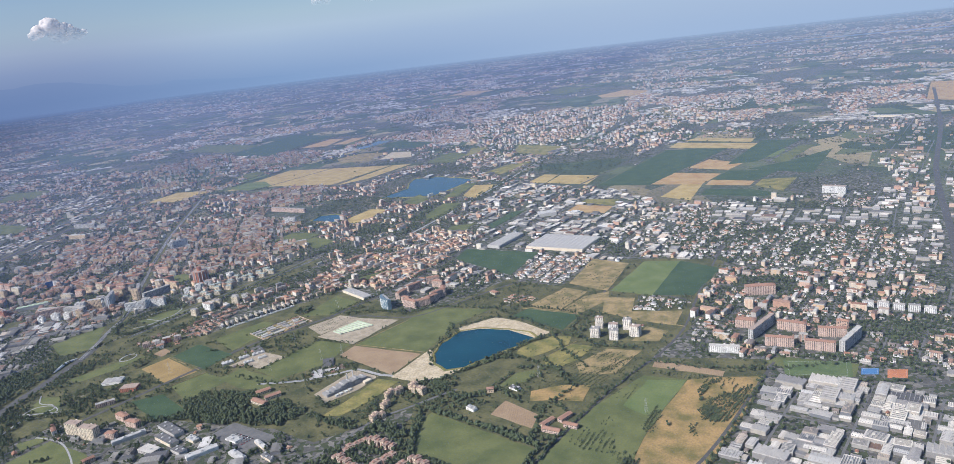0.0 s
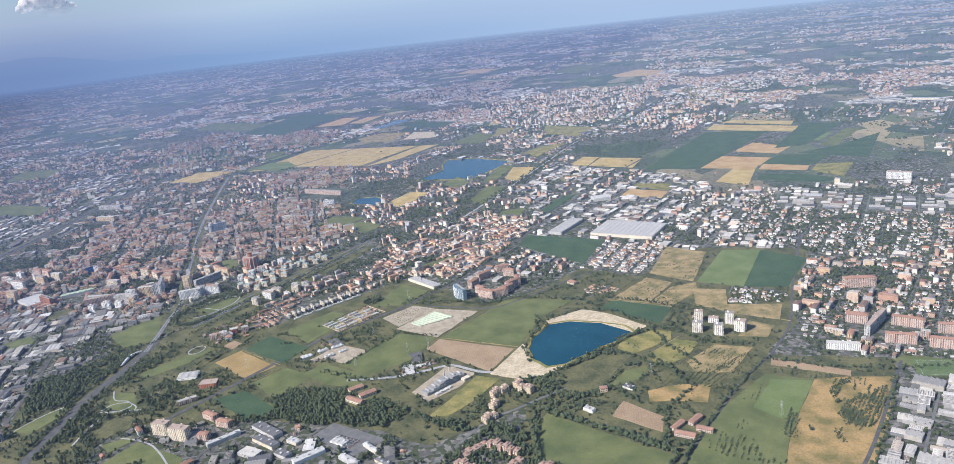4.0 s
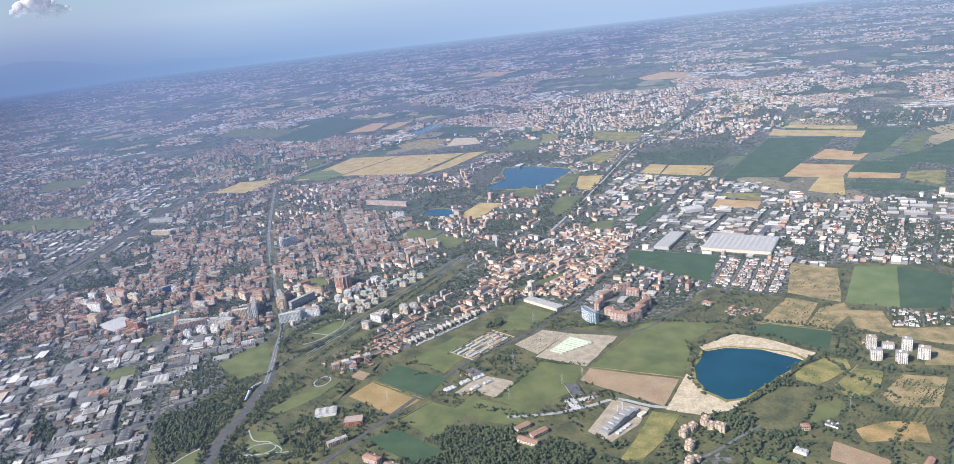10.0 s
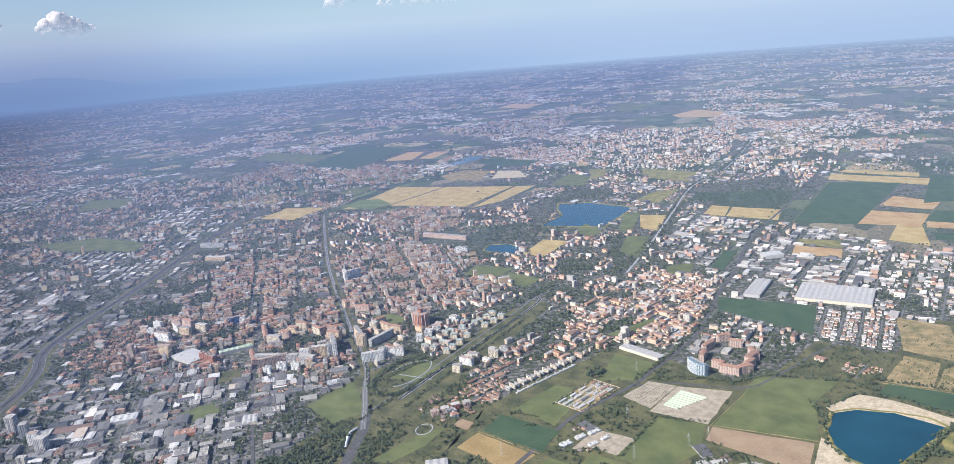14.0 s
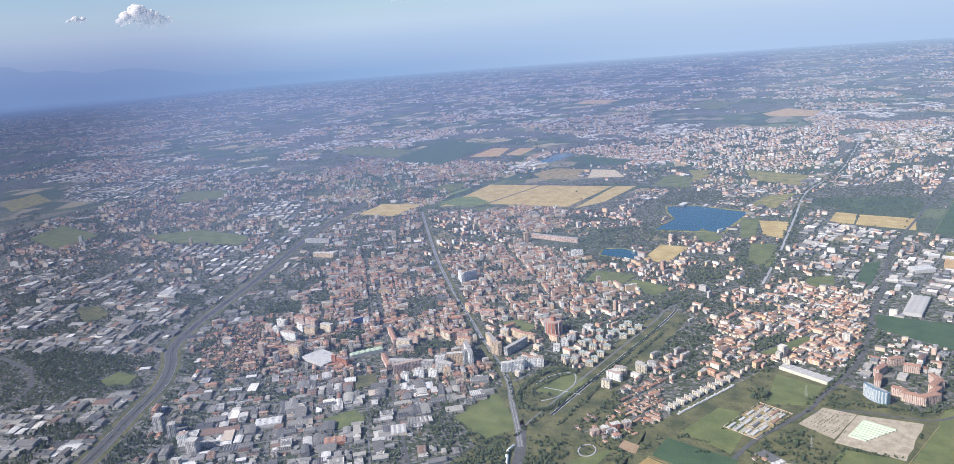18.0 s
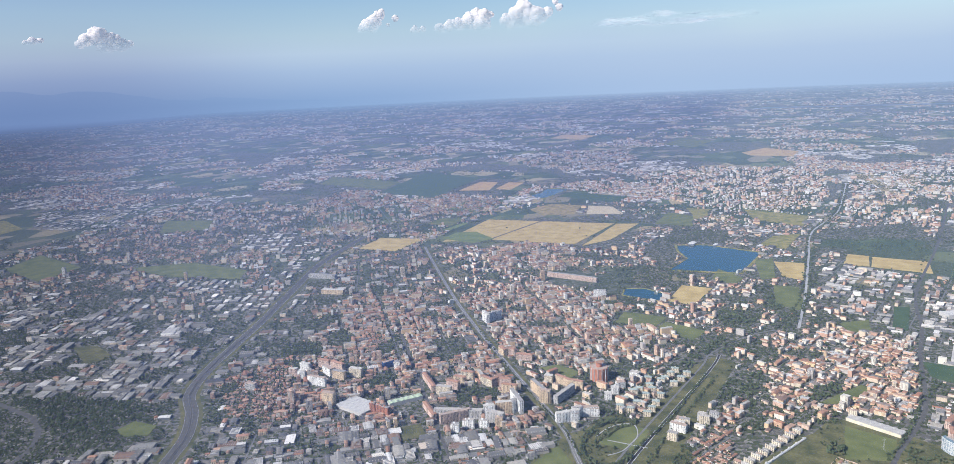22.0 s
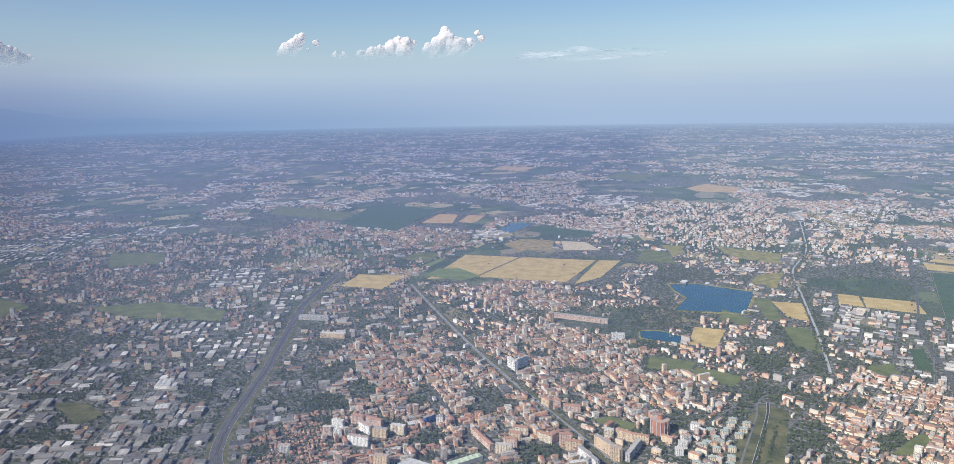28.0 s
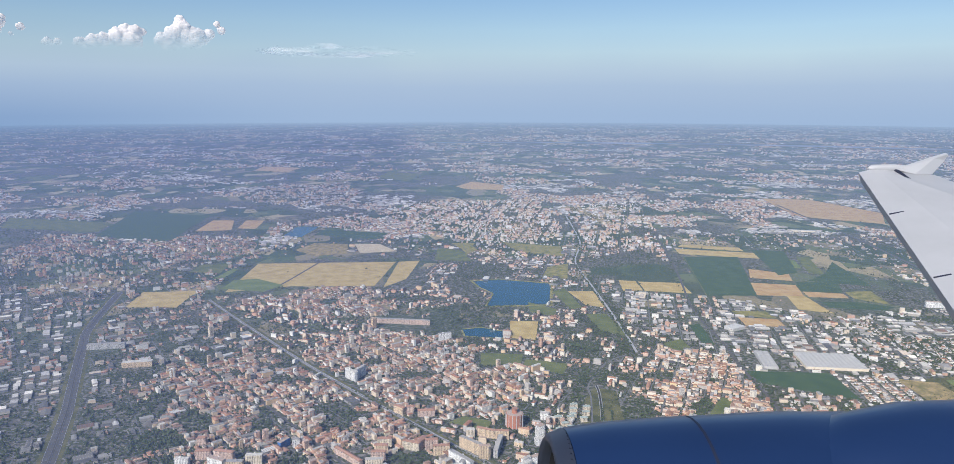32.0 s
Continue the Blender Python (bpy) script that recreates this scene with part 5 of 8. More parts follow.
landmark("block", -235.6, 252.8, 2.7, 1.8, 1.7, 5, "cream", "copper")
landmark("block", -245.5, 262.8, 2.8, 1.8, 1.7, 5, "cream", "copper")
landmark("block", -240.4, 260.7, 2.8, 1.8, 1.7, 5, "cream", "copper")
landmark("block", -234.6, 257.2, 2.7, 1.8, 1.7, 5, "cream", "copper")
landmark("block", -243.0, 270.7, 2.9, 1.8, 1.7, 4, "cream", "copper")
landmark("block", -238.2, 268.4, 2.8, 1.8, 1.7, 4, "cream", "copper")
landmark("block", -233.6, 262.5, 2.8, 1.8, 1.7, 5, "cream", "copper")
landmark("block", -232.7, 269.8, 2.8, 1.8, 1.7, 4, "cream", "copper")
landmark("block", -237.9, 277.8, 2.9, 1.8, 1.7, 4, "cream", "copper")
landmark("block", -234.1, 283.7, 3.0, 1.8, 1.7, 4, "cream", "copper")
landmark("block", -231.1, 291.6, 3.0, 1.8, 1.7, 3, "cream", "copper")
landmark("block", -228.9, 282.1, 2.9, 1.8, 1.7, 4, "cream", "copper")
landmark("block", -226.5, 287.7, 3.0, 1.8, 1.7, 3, "cream", "copper")
landmark("block", -224.8, 293.2, 3.0, 1.8, 1.7, 3, "cream", "copper")
landmark("block", -241.3, 273.1, 2.9, 1.8, 1.7, 4, "cream", "copper")
landmark("block", -236.4, 274.4, 2.9, 1.8, 1.7, 4, "cream", "copper")
landmark("block", -239.3, 284.3, 3.0, 1.8, 1.7, 4, "cream", "copper")
landmark("block", -232.7, 286.1, 3.0, 1.8, 1.7, 4, "cream", "copper")
landmark("block", -229.8, 296.1, 3.1, 1.8, 1.7, 3, "cream", "copper")
landmark("block", -223.7, 245.4, 3.7, 1.6, 2.6, -3, "cream", "flat")
landmark("block", -222.1, 248.1, 3.7, 1.6, 2.6, -3, "cream", "flat")
landmark("block", -215.5, 252.2, 3.7, 1.6, 2.6, -3, "cream", "flat")
landmark("block", -212.2, 255.5, 3.7, 1.6, 2.6, -4, "cream", "flat")
landmark("tower", -387.6, 252.7, 3.7, 1.8, 3.2, 8, "pink", "flat")
landmark("tower", -386.1, 259.9, 5.3, 1.8, 3.0, -10, "white", "flat")
landmark("tower", -382.7, 251.7, 3.4, 1.6, 3.0, 8, "white", "flat")
landmark("block", -366.3, 255.3, 6.1, 2.0, 3.2, -5, "ochre", "flat")
landmark("block", -360.1, 259.1, 6.1, 2.0, 3.4, -5, "cream", "flat")
landmark("block", -373.4, 258.1, 7.4, 2.0, 3.2, -32, "white", "flat")
landmark("block", -371.8, 263.7, 7.9, 2.0, 3.2, -19, "pink", "terra")
landmark("block", -379.8, 265.5, 5.8, 2.2, 3.0, -4, "pink", "terra")
landmark("block", -383.2, 277.0, 3.4, 2.0, 2.8, -7, "pink", "terra")
landmark("slab", -371.9, 246.8, 8.8, 1.6, 3.4, -5, "white", "flat")
landmark("block", -356.7, 231.3, 5.5, 2.0, 4.6, -3, "ochre", "flat")
landmark("tower", -336.3, 229.9, 2.3, 1.4, 3.4, -6, "brick", "flat")
landmark("tower", -333.0, 228.9, 2.6, 1.4, 3.4, -11, "brick", "flat")
landmark("tower", -329.7, 227.8, 3.2, 1.4, 3.4, -15, "brick", "flat")
landmark("block", -351.2, 271.8, 5.1, 1.8, 2.6, 56, "blue", "flat")
landmark("block", -346.5, 271.5, 2.7, 1.8, 3.0, 15, "white", "flat")
landmark("slab", -325.6, 258.9, 16.2, 1.8, 2.2, -51, "pink", "terra")
landmark("slab", -314.6, 234.4, 12.8, 1.8, 2.0, -49, "pink", "terra")
landmark("slab", -302.6, 230.8, 11.9, 1.6, 3.4, 42, "pink", "flat")
landmark("tower", -299.3, 222.8, 2.8, 1.6, 3.0, 15, "white", "flat")
landmark("tower", -295.2, 227.1, 2.9, 1.6, 3.0, 15, "white", "flat")
landmark("block", -315.7, 251.6, 6.5, 2.0, 3.2, -1, "cream", "flat")
landmark("block", -314.3, 257.8, 5.4, 2.0, 3.0, -6, "pink", "terra")
landmark("block", -313.3, 263.0, 5.1, 2.0, 3.0, -8, "ochre", "terra")
landmark("block", -312.0, 268.5, 5.6, 2.0, 3.0, -6, "cream", "terra")
landmark("shed", -328.1, 241.2, 13.8, 3.0, 1.2, 46, "grey", "green")
landmark("shed", -344.1, 231.9, 15.0, 10.0, 1.0, -19, "grey", "pale")
landmark("block", -397.5, 236.1, 4.8, 2.0, 2.4, 3, "grey", "flat")
landmark("tower", -328.9, 339.8, 8.5, 1.6, 4.4, -53, "white", "flat")
landmark("tower", -325.3, 342.5, 9.0, 1.6, 4.4, 57, "white", "flat")
landmark("slab", -437.8, 369.0, 14.4, 3.0, 2.4, 4, "ochre", "flat")
landmark("tower", -464.0, 399.4, 19.2, 3.0, 2.4, 3, "grey", "flat")
landmark("tower", -280.0, 394.6, 7.1, 1.8, 3.6, 11, "white", "flat")
landmark("slab", -303.6, 427.5, 34.0, 1.8, 2.6, -14, "pink", "flat")
landmark("shed", -84.4, 337.3, 30.1, 22.0, 1.2, -13, "cream", "white")
landmark("shed", -116.1, 343.3, 7.1, 24.0, 1.2, -15, "grey", "white")
landmark("shed", -107.5, 397.0, 6.7, 10.0, 1.6, -66, "grey", "pale")
landmark("stad", -160.0, 263.6, 18.2, 4.0, 1.0, -31, "cream", "white")
landmark("tower", -166.1, 269.8, 2.8, 1.2, 2.6, -32, "cream", "flat")
landmark("shed", 114.2, 705.0, 23.3, 4.0, 1.3, -23, "cream", "pale")
landmark("block", 45.5, 427.5, 11.8, 3.0, 3.4, -20, "white", "flat")
landmark("block", 4.4, 269.5, 10.4, 3.0, 3.0, 12, "pink", "terra")
landmark("slab", 4.1, 234.7, 15.4, 1.6, 3.0, 64, "grey", "flat")
landmark("slab", 9.0, 224.0, 8.2, 1.8, 2.6, -5, "pink", "terra")
landmark("slab", 20.2, 221.8, 8.3, 1.8, 2.6, -10, "pink", "terra")
landmark("slab", 13.2, 236.3, 8.7, 1.8, 2.6, -17, "pink", "terra")
landmark("slab", 24.5, 232.3, 8.1, 1.8, 2.6, -2, "pink", "terra")
landmark("slab", 29.0, 226.7, 13.5, 1.6, 3.0, 63, "grey", "flat")
landmark("slab", -7.0, 218.0, 9.0, 1.8, 1.8, -2, "white", "flat")
landmark("block", -0.6, 238.4, 6.2, 3.0, 2.4, -11, "pink", "terra")
landmark("farm", -48.7, 164.5, 5.1, 1.6, 0.9, -13, "pink", "terra")
landmark("farm", -46.7, 171.6, 4.4, 1.5, 0.9, 62, "pink", "terra")
landmark("farm", -44.2, 167.6, 4.0, 1.4, 0.9, -13, "pink", "terra")
landmark("farm", -50.8, 168.4, 4.6, 1.4, 0.8, 62, "cream", "terra")
landmark("house", -72.1, 184.1, 2.0, 1.5, 1.1, 20, "ochre", "terra")
landmark("shed", -65.3, 186.8, 3.4, 1.8, 0.45, -28, "white", "slate")
landmark("shed", -74.1, 173.1, 3.2, 1.6, 0.7, -28, "white", "white")
landmark("block", -192.0, 143.6, 5.0, 2.4, 3.2, 1, "cream", "flat")
landmark("block", -184.1, 141.8, 6.1, 2.4, 3.4, -1, "cream", "flat")
landmark("block", -182.5, 152.9, 5.2, 2.0, 1.6, -17, "pink", "terra")
landmark("block", -177.1, 143.1, 3.1, 2.0, 1.6, 8, "pink", "terra")
landmark("block", -175.6, 150.1, 4.6, 2.0, 1.6, -6, "pink", "terra")

# greenhouses in rows on the gravel lot
def greenhouse():
    v, f = barrel_roof(0.9, 8.6, 0.25, 0.28)
    top = new("greenhouse", mesh("wall", *box(0.9, 8.6, 0.25), M["w_grey"]))
    tagged(top, "long pale tunnel greenhouse on a gravel lot", "greenhouse", "row of greenhouses")
    ob = new("cover", mesh("cover", v, f, M["w_green"]))
    ob.parent = top
    return top


first = greenhouse()
for i in range(9):
    ob = first if i == 0 else copy_thing(first, pose(0, 0, 0))
    long_ = 9.4 - 0.55 * i
    ob.matrix_basis = pose(-143.9 - 0.56 * i + 0.46 * long_, 234.0 - 1.30 * i - 0.2 * long_, 0.09, 0, 0, 66.5) @ Matrix.Diagonal((1, long_ / 8.6, 1, 1))

landmark("shed", -487, 287, 7.0, 9.0, 1.0, 20, "white", "white")
landmark("shed", -470, 262, 6.0, 5.0, 0.9, 20, "ochre", "pale")
landmark("shed", -330, 180, 9.0, 5.0, 1.0, 33, "grey", "pale")
landmark("shed", -300, 176, 7.0, 4.0, 1.0, 33, "brick", "terra")
landmark("shed", -283, 188, 5.0, 6.0, 0.9, 33, "cream", "white")
# ring of brick flats behind the glass slab, and the comb of white row houses by the meadow
for x, y, w, t in ((-137.5, 262, 6.0, 80), (-136, 271, 6.5, 60), (-130.5, 280, 5.5, 30), (-126, 275, 5.0, -10), (-120, 266, 6.5, -70), (-121.5, 257, 5.5, 60), (-132, 255, 4.5, -25)):
    landmark("slab", x, y, w, 1.9, 2.5, t, "pink", "terra")
for i in range(17):
    landmark("block", -201.8 + 1.08 * i, 225.4 + 1.78 * i, 0.55 if i % 2 else 1.0, 2.8 if i % 2 else 2.0, 1.35 if i % 2 else 1.0, 59, "cream" if i % 2 else "grey", "flat")
landmark("shed", -190.6, 236.2, 30.0, 0.8, 0.3, 59, "cream", "pale")
for x, y, w, d, t in ((-174.5, 193.5, 4.0, 2.2, 50), (-171.0, 198.4, 3.6, 1.8, 50), (-167.4, 202.0, 4.4, 1.6, 50), (-166.6, 195.0, 3.4, 1.5, 50), (-163.6, 199.0, 3.0, 1.2, 50)):
    landmark("shed", x, y, w, d, 0.5, t, "grey", "pale")
KEEP_OUT.append([(-146, 149.4), (-143.3, 156.5), (-124.5, 151.3), (-130.4, 141.5)])
tagged(slab("car_park", ragged(KEEP_OUT[-1], 4, 0.1, 3), STREET, -0.05, 0.028), "grey asphalt car park and yard", "car park", kind="structure")
# works and flats beside the yard
landmark("shed", -160.5, 149.2, 11.0, 3.0, 0.9, -23, "grey", "slate")
landmark("shed", -157.2, 143.8, 9.0, 2.6, 0.9, -20, "cream", "slate")
landmark("shed", -141.4, 139.8, 8.6, 2.2, 0.9, 54, "white", "pale")
landmark("shed", -170.6, 143.2, 9.4, 1.5, 1.0, 56, "grey", "pale")
landmark("block", -158.5, 138.4, 6.0, 3.4, 0.8, -12, "grey", "flat")
landmark("shed", -149.5, 145.6, 4.0, 2.0, 0.7, -18, "cream", "pale")
landmark("shed", -149.0, 139.5, 4.6, 2.4, 0.8, -18, "grey", "slate")
landmark("shed", -136.8, 147.8, 4.6, 2.6, 0.4, -16, "white", "pale")
landmark("shed", -126.5, 146.2, 6.0, 1.4, 0.6, -30, "cream", "pale")
landmark("shed", -129.8, 140.2, 6.5, 2.0, 0.7, -24, "grey", "pale")
landmark("shed", -120.4, 140.8, 5.0, 1.6, 0.6, -24, "cream", "slate")
landmark("shed", -209.0, 175.0, 6.6, 4.2, 0.8, 25, "white", "white")
landmark("block", -197.3, 171.0, 5.6, 3.4, 1.2, 20, "brick", "flat")
landmark("slab", -197.0, 160.0, 5.8, 1.5, 1.2, 48, "pink", "flat")

def shifted(shape, dx, dy, dz=0.0):
    return [(x + dx, y + dy, z + dz) for x, y, z in shape[0]], shape[1]


def stepped_flats(x, y, turn, heights, wall="rose"):
    """Brick flats in staggered bays, each with its own pale balconies and flat tiled roof."""
    for i in range(len(heights)):
        off = (i - (len(heights) - 1) / 2) * 1.52
        SITES.append((x + off * math.cos(radians(turn)), y + off * math.sin(radians(turn)), 1.5))
    parts = {"wall": [], "roof": [], "balconies": [], "windows": []}
    for i, fl in enumerate(heights):
        dx, dy, h = (i - (len(heights) - 1) / 2) * 1.52, (0.30 if i % 2 else -0.30), fl * 0.30
        parts["wall"] += [shifted(box(1.512, 2.0, h), dx, dy), shifted(box(0.6, 0.7, 0.26), dx, dy, h + 0.11)]
        parts["roof"].append(shifted(hip_roof(1.36, 1.86, 0, 0.10, 0.06), dx, dy, h))
        parts["balconies"].append(shifted(balcony_rows(1.46, 2.0, h, fl), dx, dy))
        parts["windows"].append(shifted(window_grid(1.51, 2.0, h, fl, 0.34), dx, dy))
    ob = thing_from("apartment_block", [("wall", join(*parts["wall"]), "w_" + wall), ("roof", join(*parts["roof"]), "w_clay"), ("balconies", join(*parts["balconies"]), "w_cream"), ("windows", join(*parts["windows"]), GLASS)],
                    "stepped red brick flats with cream balconies among trees", "apartment block", "brick flats")
    ob.matrix_basis = pose(x, y, 0, 0, 0, turn)


for x, y, t, bays in ((-91.9, 151.5, -18, (5, 6, 5, 6, 5, 4)), (-97.6, 141.8, -29, (4, 6, 5, 5, 4, 4)), (-99.2, 136.3, -21, (5, 5, 4, 5, 4, 4)), (-99.2, 150.2, 57, (2, 3, 3, 2, 3)), (-88.0, 144.3, 66, (5, 4, 4, 3, 4)),
                      (-83.2, 140.0, 65, (3, 4, 4, 4, 5, 4)), (-76.8, 144.0, -28, (5, 6, 5, 5, 4, 4)), (-104.7, 133.2, 67, (4, 5, 4, 4)), (-75.2, 137.4, 43, (4, 5, 4)), (-66.3, 137.7, -11, (4, 5, 4, 4))):
    stepped_flats(x, y, t, bays)
for x, y, t, bays in ((-99.9, 164.6, 60, (6, 6, 5)), (-101.2, 178.6, 52, (6, 7, 6, 6)), (-93.8, 181.2, -18, (6, 6, 7)), (-100.6, 171.4, 62, (5, 6)), (-97.0, 183.6, 60, (6, 6))):
    stepped_flats(x, y, t, bays, "ochre")


def power_plant():
    """Rows of pale machine halls on a yard, with stacks and ducts."""
    SITES.append((-119.5, 181.5, 9.5))
    top = new("power_plant")
    tagged(top, "pale grey power plant of machine halls with steel stacks", "power plant")

    def put(name, shape, mat):
        ob = new(name, mesh(name, *shape, M[mat]))
        ob.parent = top

    for k in range(6):
        x = -6.4 + 2.5 * k
        h = (1.0, 1.35, 1.7, 1.7, 1.9, 1.4)[k]
        put("machine_hall", join(box(2.3, 3.0, h, x, 0), box(2.0, 0.16, 0.3, x, -1.6, h * 0.5), box(2.0, 0.16, 0.3, x, 1.6, h * 0.5)), "w_plant")
        put("roof", hip_roof(2.3, 3.0, h, 0.16, 0.04, True), "w_grey" if k % 2 else "w_plant")
        put("vent", box(0.4, 1.8, 0.28, x, 0, h + 0.16), "w_grey")
    for x, y, h in ((2.2, 2.3, 3.3), (4.4, 2.3, 3.3)):
        v = [(x + 0.2 * math.cos(0.524 * i), y + 0.2 * math.sin(0.524 * i), z) for z in (0, h) for i in range(12)]
        put("stack", (v, [(i, (i + 1) % 12, 12 + (i + 1) % 12, 12 + i) for i in range(12)] + [tuple(range(12, 24))]), "w_pale")
    put("tank", join(*[box(1.0, 1.0, 0.6, -5.0 + 1.6 * i, -3.0) for i in range(4)]), "w_pale")
    put("switch_house", join(box(2.6, 1.5, 0.7, 6.4, -2.8), box(2.7, 1.6, 0.06, 6.4, -2.8, 0.702)), "w_cream")
    top.matrix_basis = pose(-119.6, 181.4, 0.03, 0, 0, 61)


power_plant()
for x, y, w, h, t, wall in ((-221.0, 203.6, 2.6, 1.6, 38, "pink"), (-218.4, 206.2, 2.6, 1.6, 38, "pink"), (-215.7, 209.0, 3.0, 1.8, 40, "brick"), (-212.6, 211.6, 2.6, 1.6, 40, "pink"), (-214.1, 203.6, 2.4, 1.2, 40, "white"),
                            (-364.7, 165.0, 3.0, 5.6, 20, "grey"), (-357.0, 163.2, 2.6, 4.6, 35, "grey"), (-349.5, 160.6, 3.4, 3.6, 25, "white"), (-342.4, 157.4, 3.6, 4.2, 15, "grey"), (-372.4, 198.0, 4.6, 1.2, 30, "ochre"), (-367.4, 203.0, 3.2, 1.3, 30, "ochre")):
    landmark("block", x, y, w, 2.0 if h < 3 else 2.6, h, t, wall, "flat" if h > 1.3 else "terra")


def cemetery():
    """A walled burial ground: brick chapels in rows, low stones between them."""
    SITES.append((-174.0, 227.0, 11.0))
    m = pose(-173.8, 226.6, 0, 0, 0, 63)
    ground = [tuple((m @ Vector((a, b, 0))).xy) for a, b in ((-11, -5.6), (10.5, -5.6), (10.5, 5.6), (-11, 5.6))]
    KEEP_OUT.append(ground)
    tagged(slab("cemetery_ground", ragged(ground, 4, 0.3, 3), DRY, -0.05, 0.05), "dry grass and gravel of a walled cemetery", "cemetery", kind="structure")
    ob = new("boundary_wall", mesh("boundary_wall", *join(box(21.6, 0.09, 0.2, -0.25, -5.66), box(21.6, 0.09, 0.2, -0.25, 5.66), box(0.09, 11.2, 0.2, -11.0), box(0.09, 11.2, 0.2, 10.5)), M["w_pink"]))
    tagged(ob, "low pinkish wall round a cemetery", "wall", kind="structure").matrix_basis = m
    q = random.Random(5)
    for row in (-3.9, -1.3, 1.3, 3.9):
        for k in range(4):
            w = 3.2 + q.uniform(-1.4, 1.2)
            ob = thing_from("burial_chapel", [("wall", box(w, 0.8, 0.36), "w_grey"), ("roof", hip_roof(w, 0.8, 0.36, 0.12, 0.05, True), q.choice(("w_terra", "w_grey", "w_pale", "w_slate", "w_grey")))], "long low burial chapel with a tiled roof", "chapel", "chapels of the cemetery")
            ob.matrix_basis = m @ pose(-8.4 + 5.2 * k + q.uniform(-0.5, 0.5), row + q.uniform(-0.4, 0.4), 0.05)
    stones = join(*[box(0.16, 0.3, 0.14, -10.4 + 0.42 * i, row + dy, 0.05) for i in range(49) for row in (-2.6, 0.0, 2.6) for dy in (-0.42, 0.0, 0.42) if q.random() < 0.85])
    ob = new("grave_stones", mesh("grave_stones", *stones, M["w_grey"]))
    tagged(ob, "rows of low pale grave stones", "grave stones", kind="stuff").matrix_basis = m


cemetery()


def footbridge():
    """A white curved canopy over the expressway."""
    pts = strip_points([(-241.2, 178.6), (-242.6, 182.4), (-243.8, 186.5), (-243.2, 190.6)], 0.6)
    v, f = [], []
    for i, p in enumerate(pts):
        d = (pts[min(i + 1, len(pts) - 1)] - pts[max(i - 1, 0)]).normalized()
        n = Vector((-d.y, d.x))
        r = 0.55 * math.sin(math.pi * (i + 1.5) / (len(pts) + 2))
        v += [(p.x + n.x * r * math.cos(a), p.y + n.y * r * math.cos(a), 0.35 + 1.2 * r * math.sin(a)) for a in [math.pi * k / 8 for k in range(9)]]
    f = [(9 * i + k, 9 * i + k + 1, 9 * i + 10 + k, 9 * i + 9 + k) for i in range(len(pts) - 1) for k in range(8)]
    top = new("footbridge", mesh("canopy", v, f, M["w_white"], smooth=True))
    tagged(top, "white curved covered footbridge over the expressway", "footbridge")
    dv, df = band(pts, 0.5, -0.5, 0.27, 0.34)
    ob = new("deck", mesh("deck", dv, df, CONCRETE))
    ob.parent = top
    for k in (2, len(pts) // 2, len(pts) - 3):
        ob = new("pier", mesh("pier", *box(0.2, 0.2, 0.28, pts[k].x, pts[k].y), CONCRETE))
        ob.parent = top


footbridge()



def footpath(line, label, width=0.4):
    v, f = band(strip_points(line, 1.0), width / 2, -width / 2, 0.0, 0.15)
    tagged(new("footpath", mesh("footpath", v, f, DIRT)), label, "path", kind="structure")


footpath([(-250.6, 231.9), (-247.9, 239.1), (-243.4, 243.9), (-238.9, 244.0), (-236.9, 236.6), (-238.2, 230.5), (-240.4, 224.4), (-244.4, 220.6)], "pale gravel path curving round a park lawn", 0.36)
footpath([(-246.5, 230.8), (-238.0, 229.6), (-232.5, 228.8)], "pale gravel path across a park lawn", 0.36)
footpath([(-221 + 2.6 * math.cos(0.42 * k), 194 + 3.4 * math.sin(0.42 * k)) for k in range(16)], "pale oval garden path on the grass", 0.4)
footpath([(-222.7, 151.1), (-221.8, 155.1), (-217.1, 156.9), (-212.0, 154.4), (-213.0, 150.5)], "pale curved path in a public garden", 0.4)
footpath([(-224, 150.0), (-216, 152.0), (-208, 154.5)], "pale straight path in a public garden", 0.3)
footpath([(-228.7, 162.5), (-223.6, 157.7), (-218.5, 157.7), (-214.7, 155.4), (-216.7, 151.7), (-221.2, 150.3)], "pale gravel path winding over a park lawn", 0.4)
footpath([(-215.1, 133.0), (-217.5, 140.1), (-218.8, 146.3), (-219.3, 150.2)], "pale lane up to the park", 0.6)
footpath([(-240.0, 130.0), (-241.8, 137.0), (-240.3, 146.0), (-237.4, 152.0)], "pale path along a park lawn", 0.4)
footpath([(-203, 139), (-192, 138), (-180, 131), (-172, 124)], "pale pavement beside the meadow", 0.5)

# sports ground behind the factories
BLUECOURT = crop("blue_court", (0.05, 0.16, 0.36), (0.07, 0.20, 0.42), 0, 0, 0.3, 3.0)
CLAY = crop("orange_clay", (0.44, 0.17, 0.08), (0.52, 0.21, 0.10), 0, 0, 0.3, 3.0)
TURF = crop("pitch_turf", (0.075, 0.12, 0.045), (0.11, 0.15, 0.06), 0.3, 80, 0.3, 2.0)


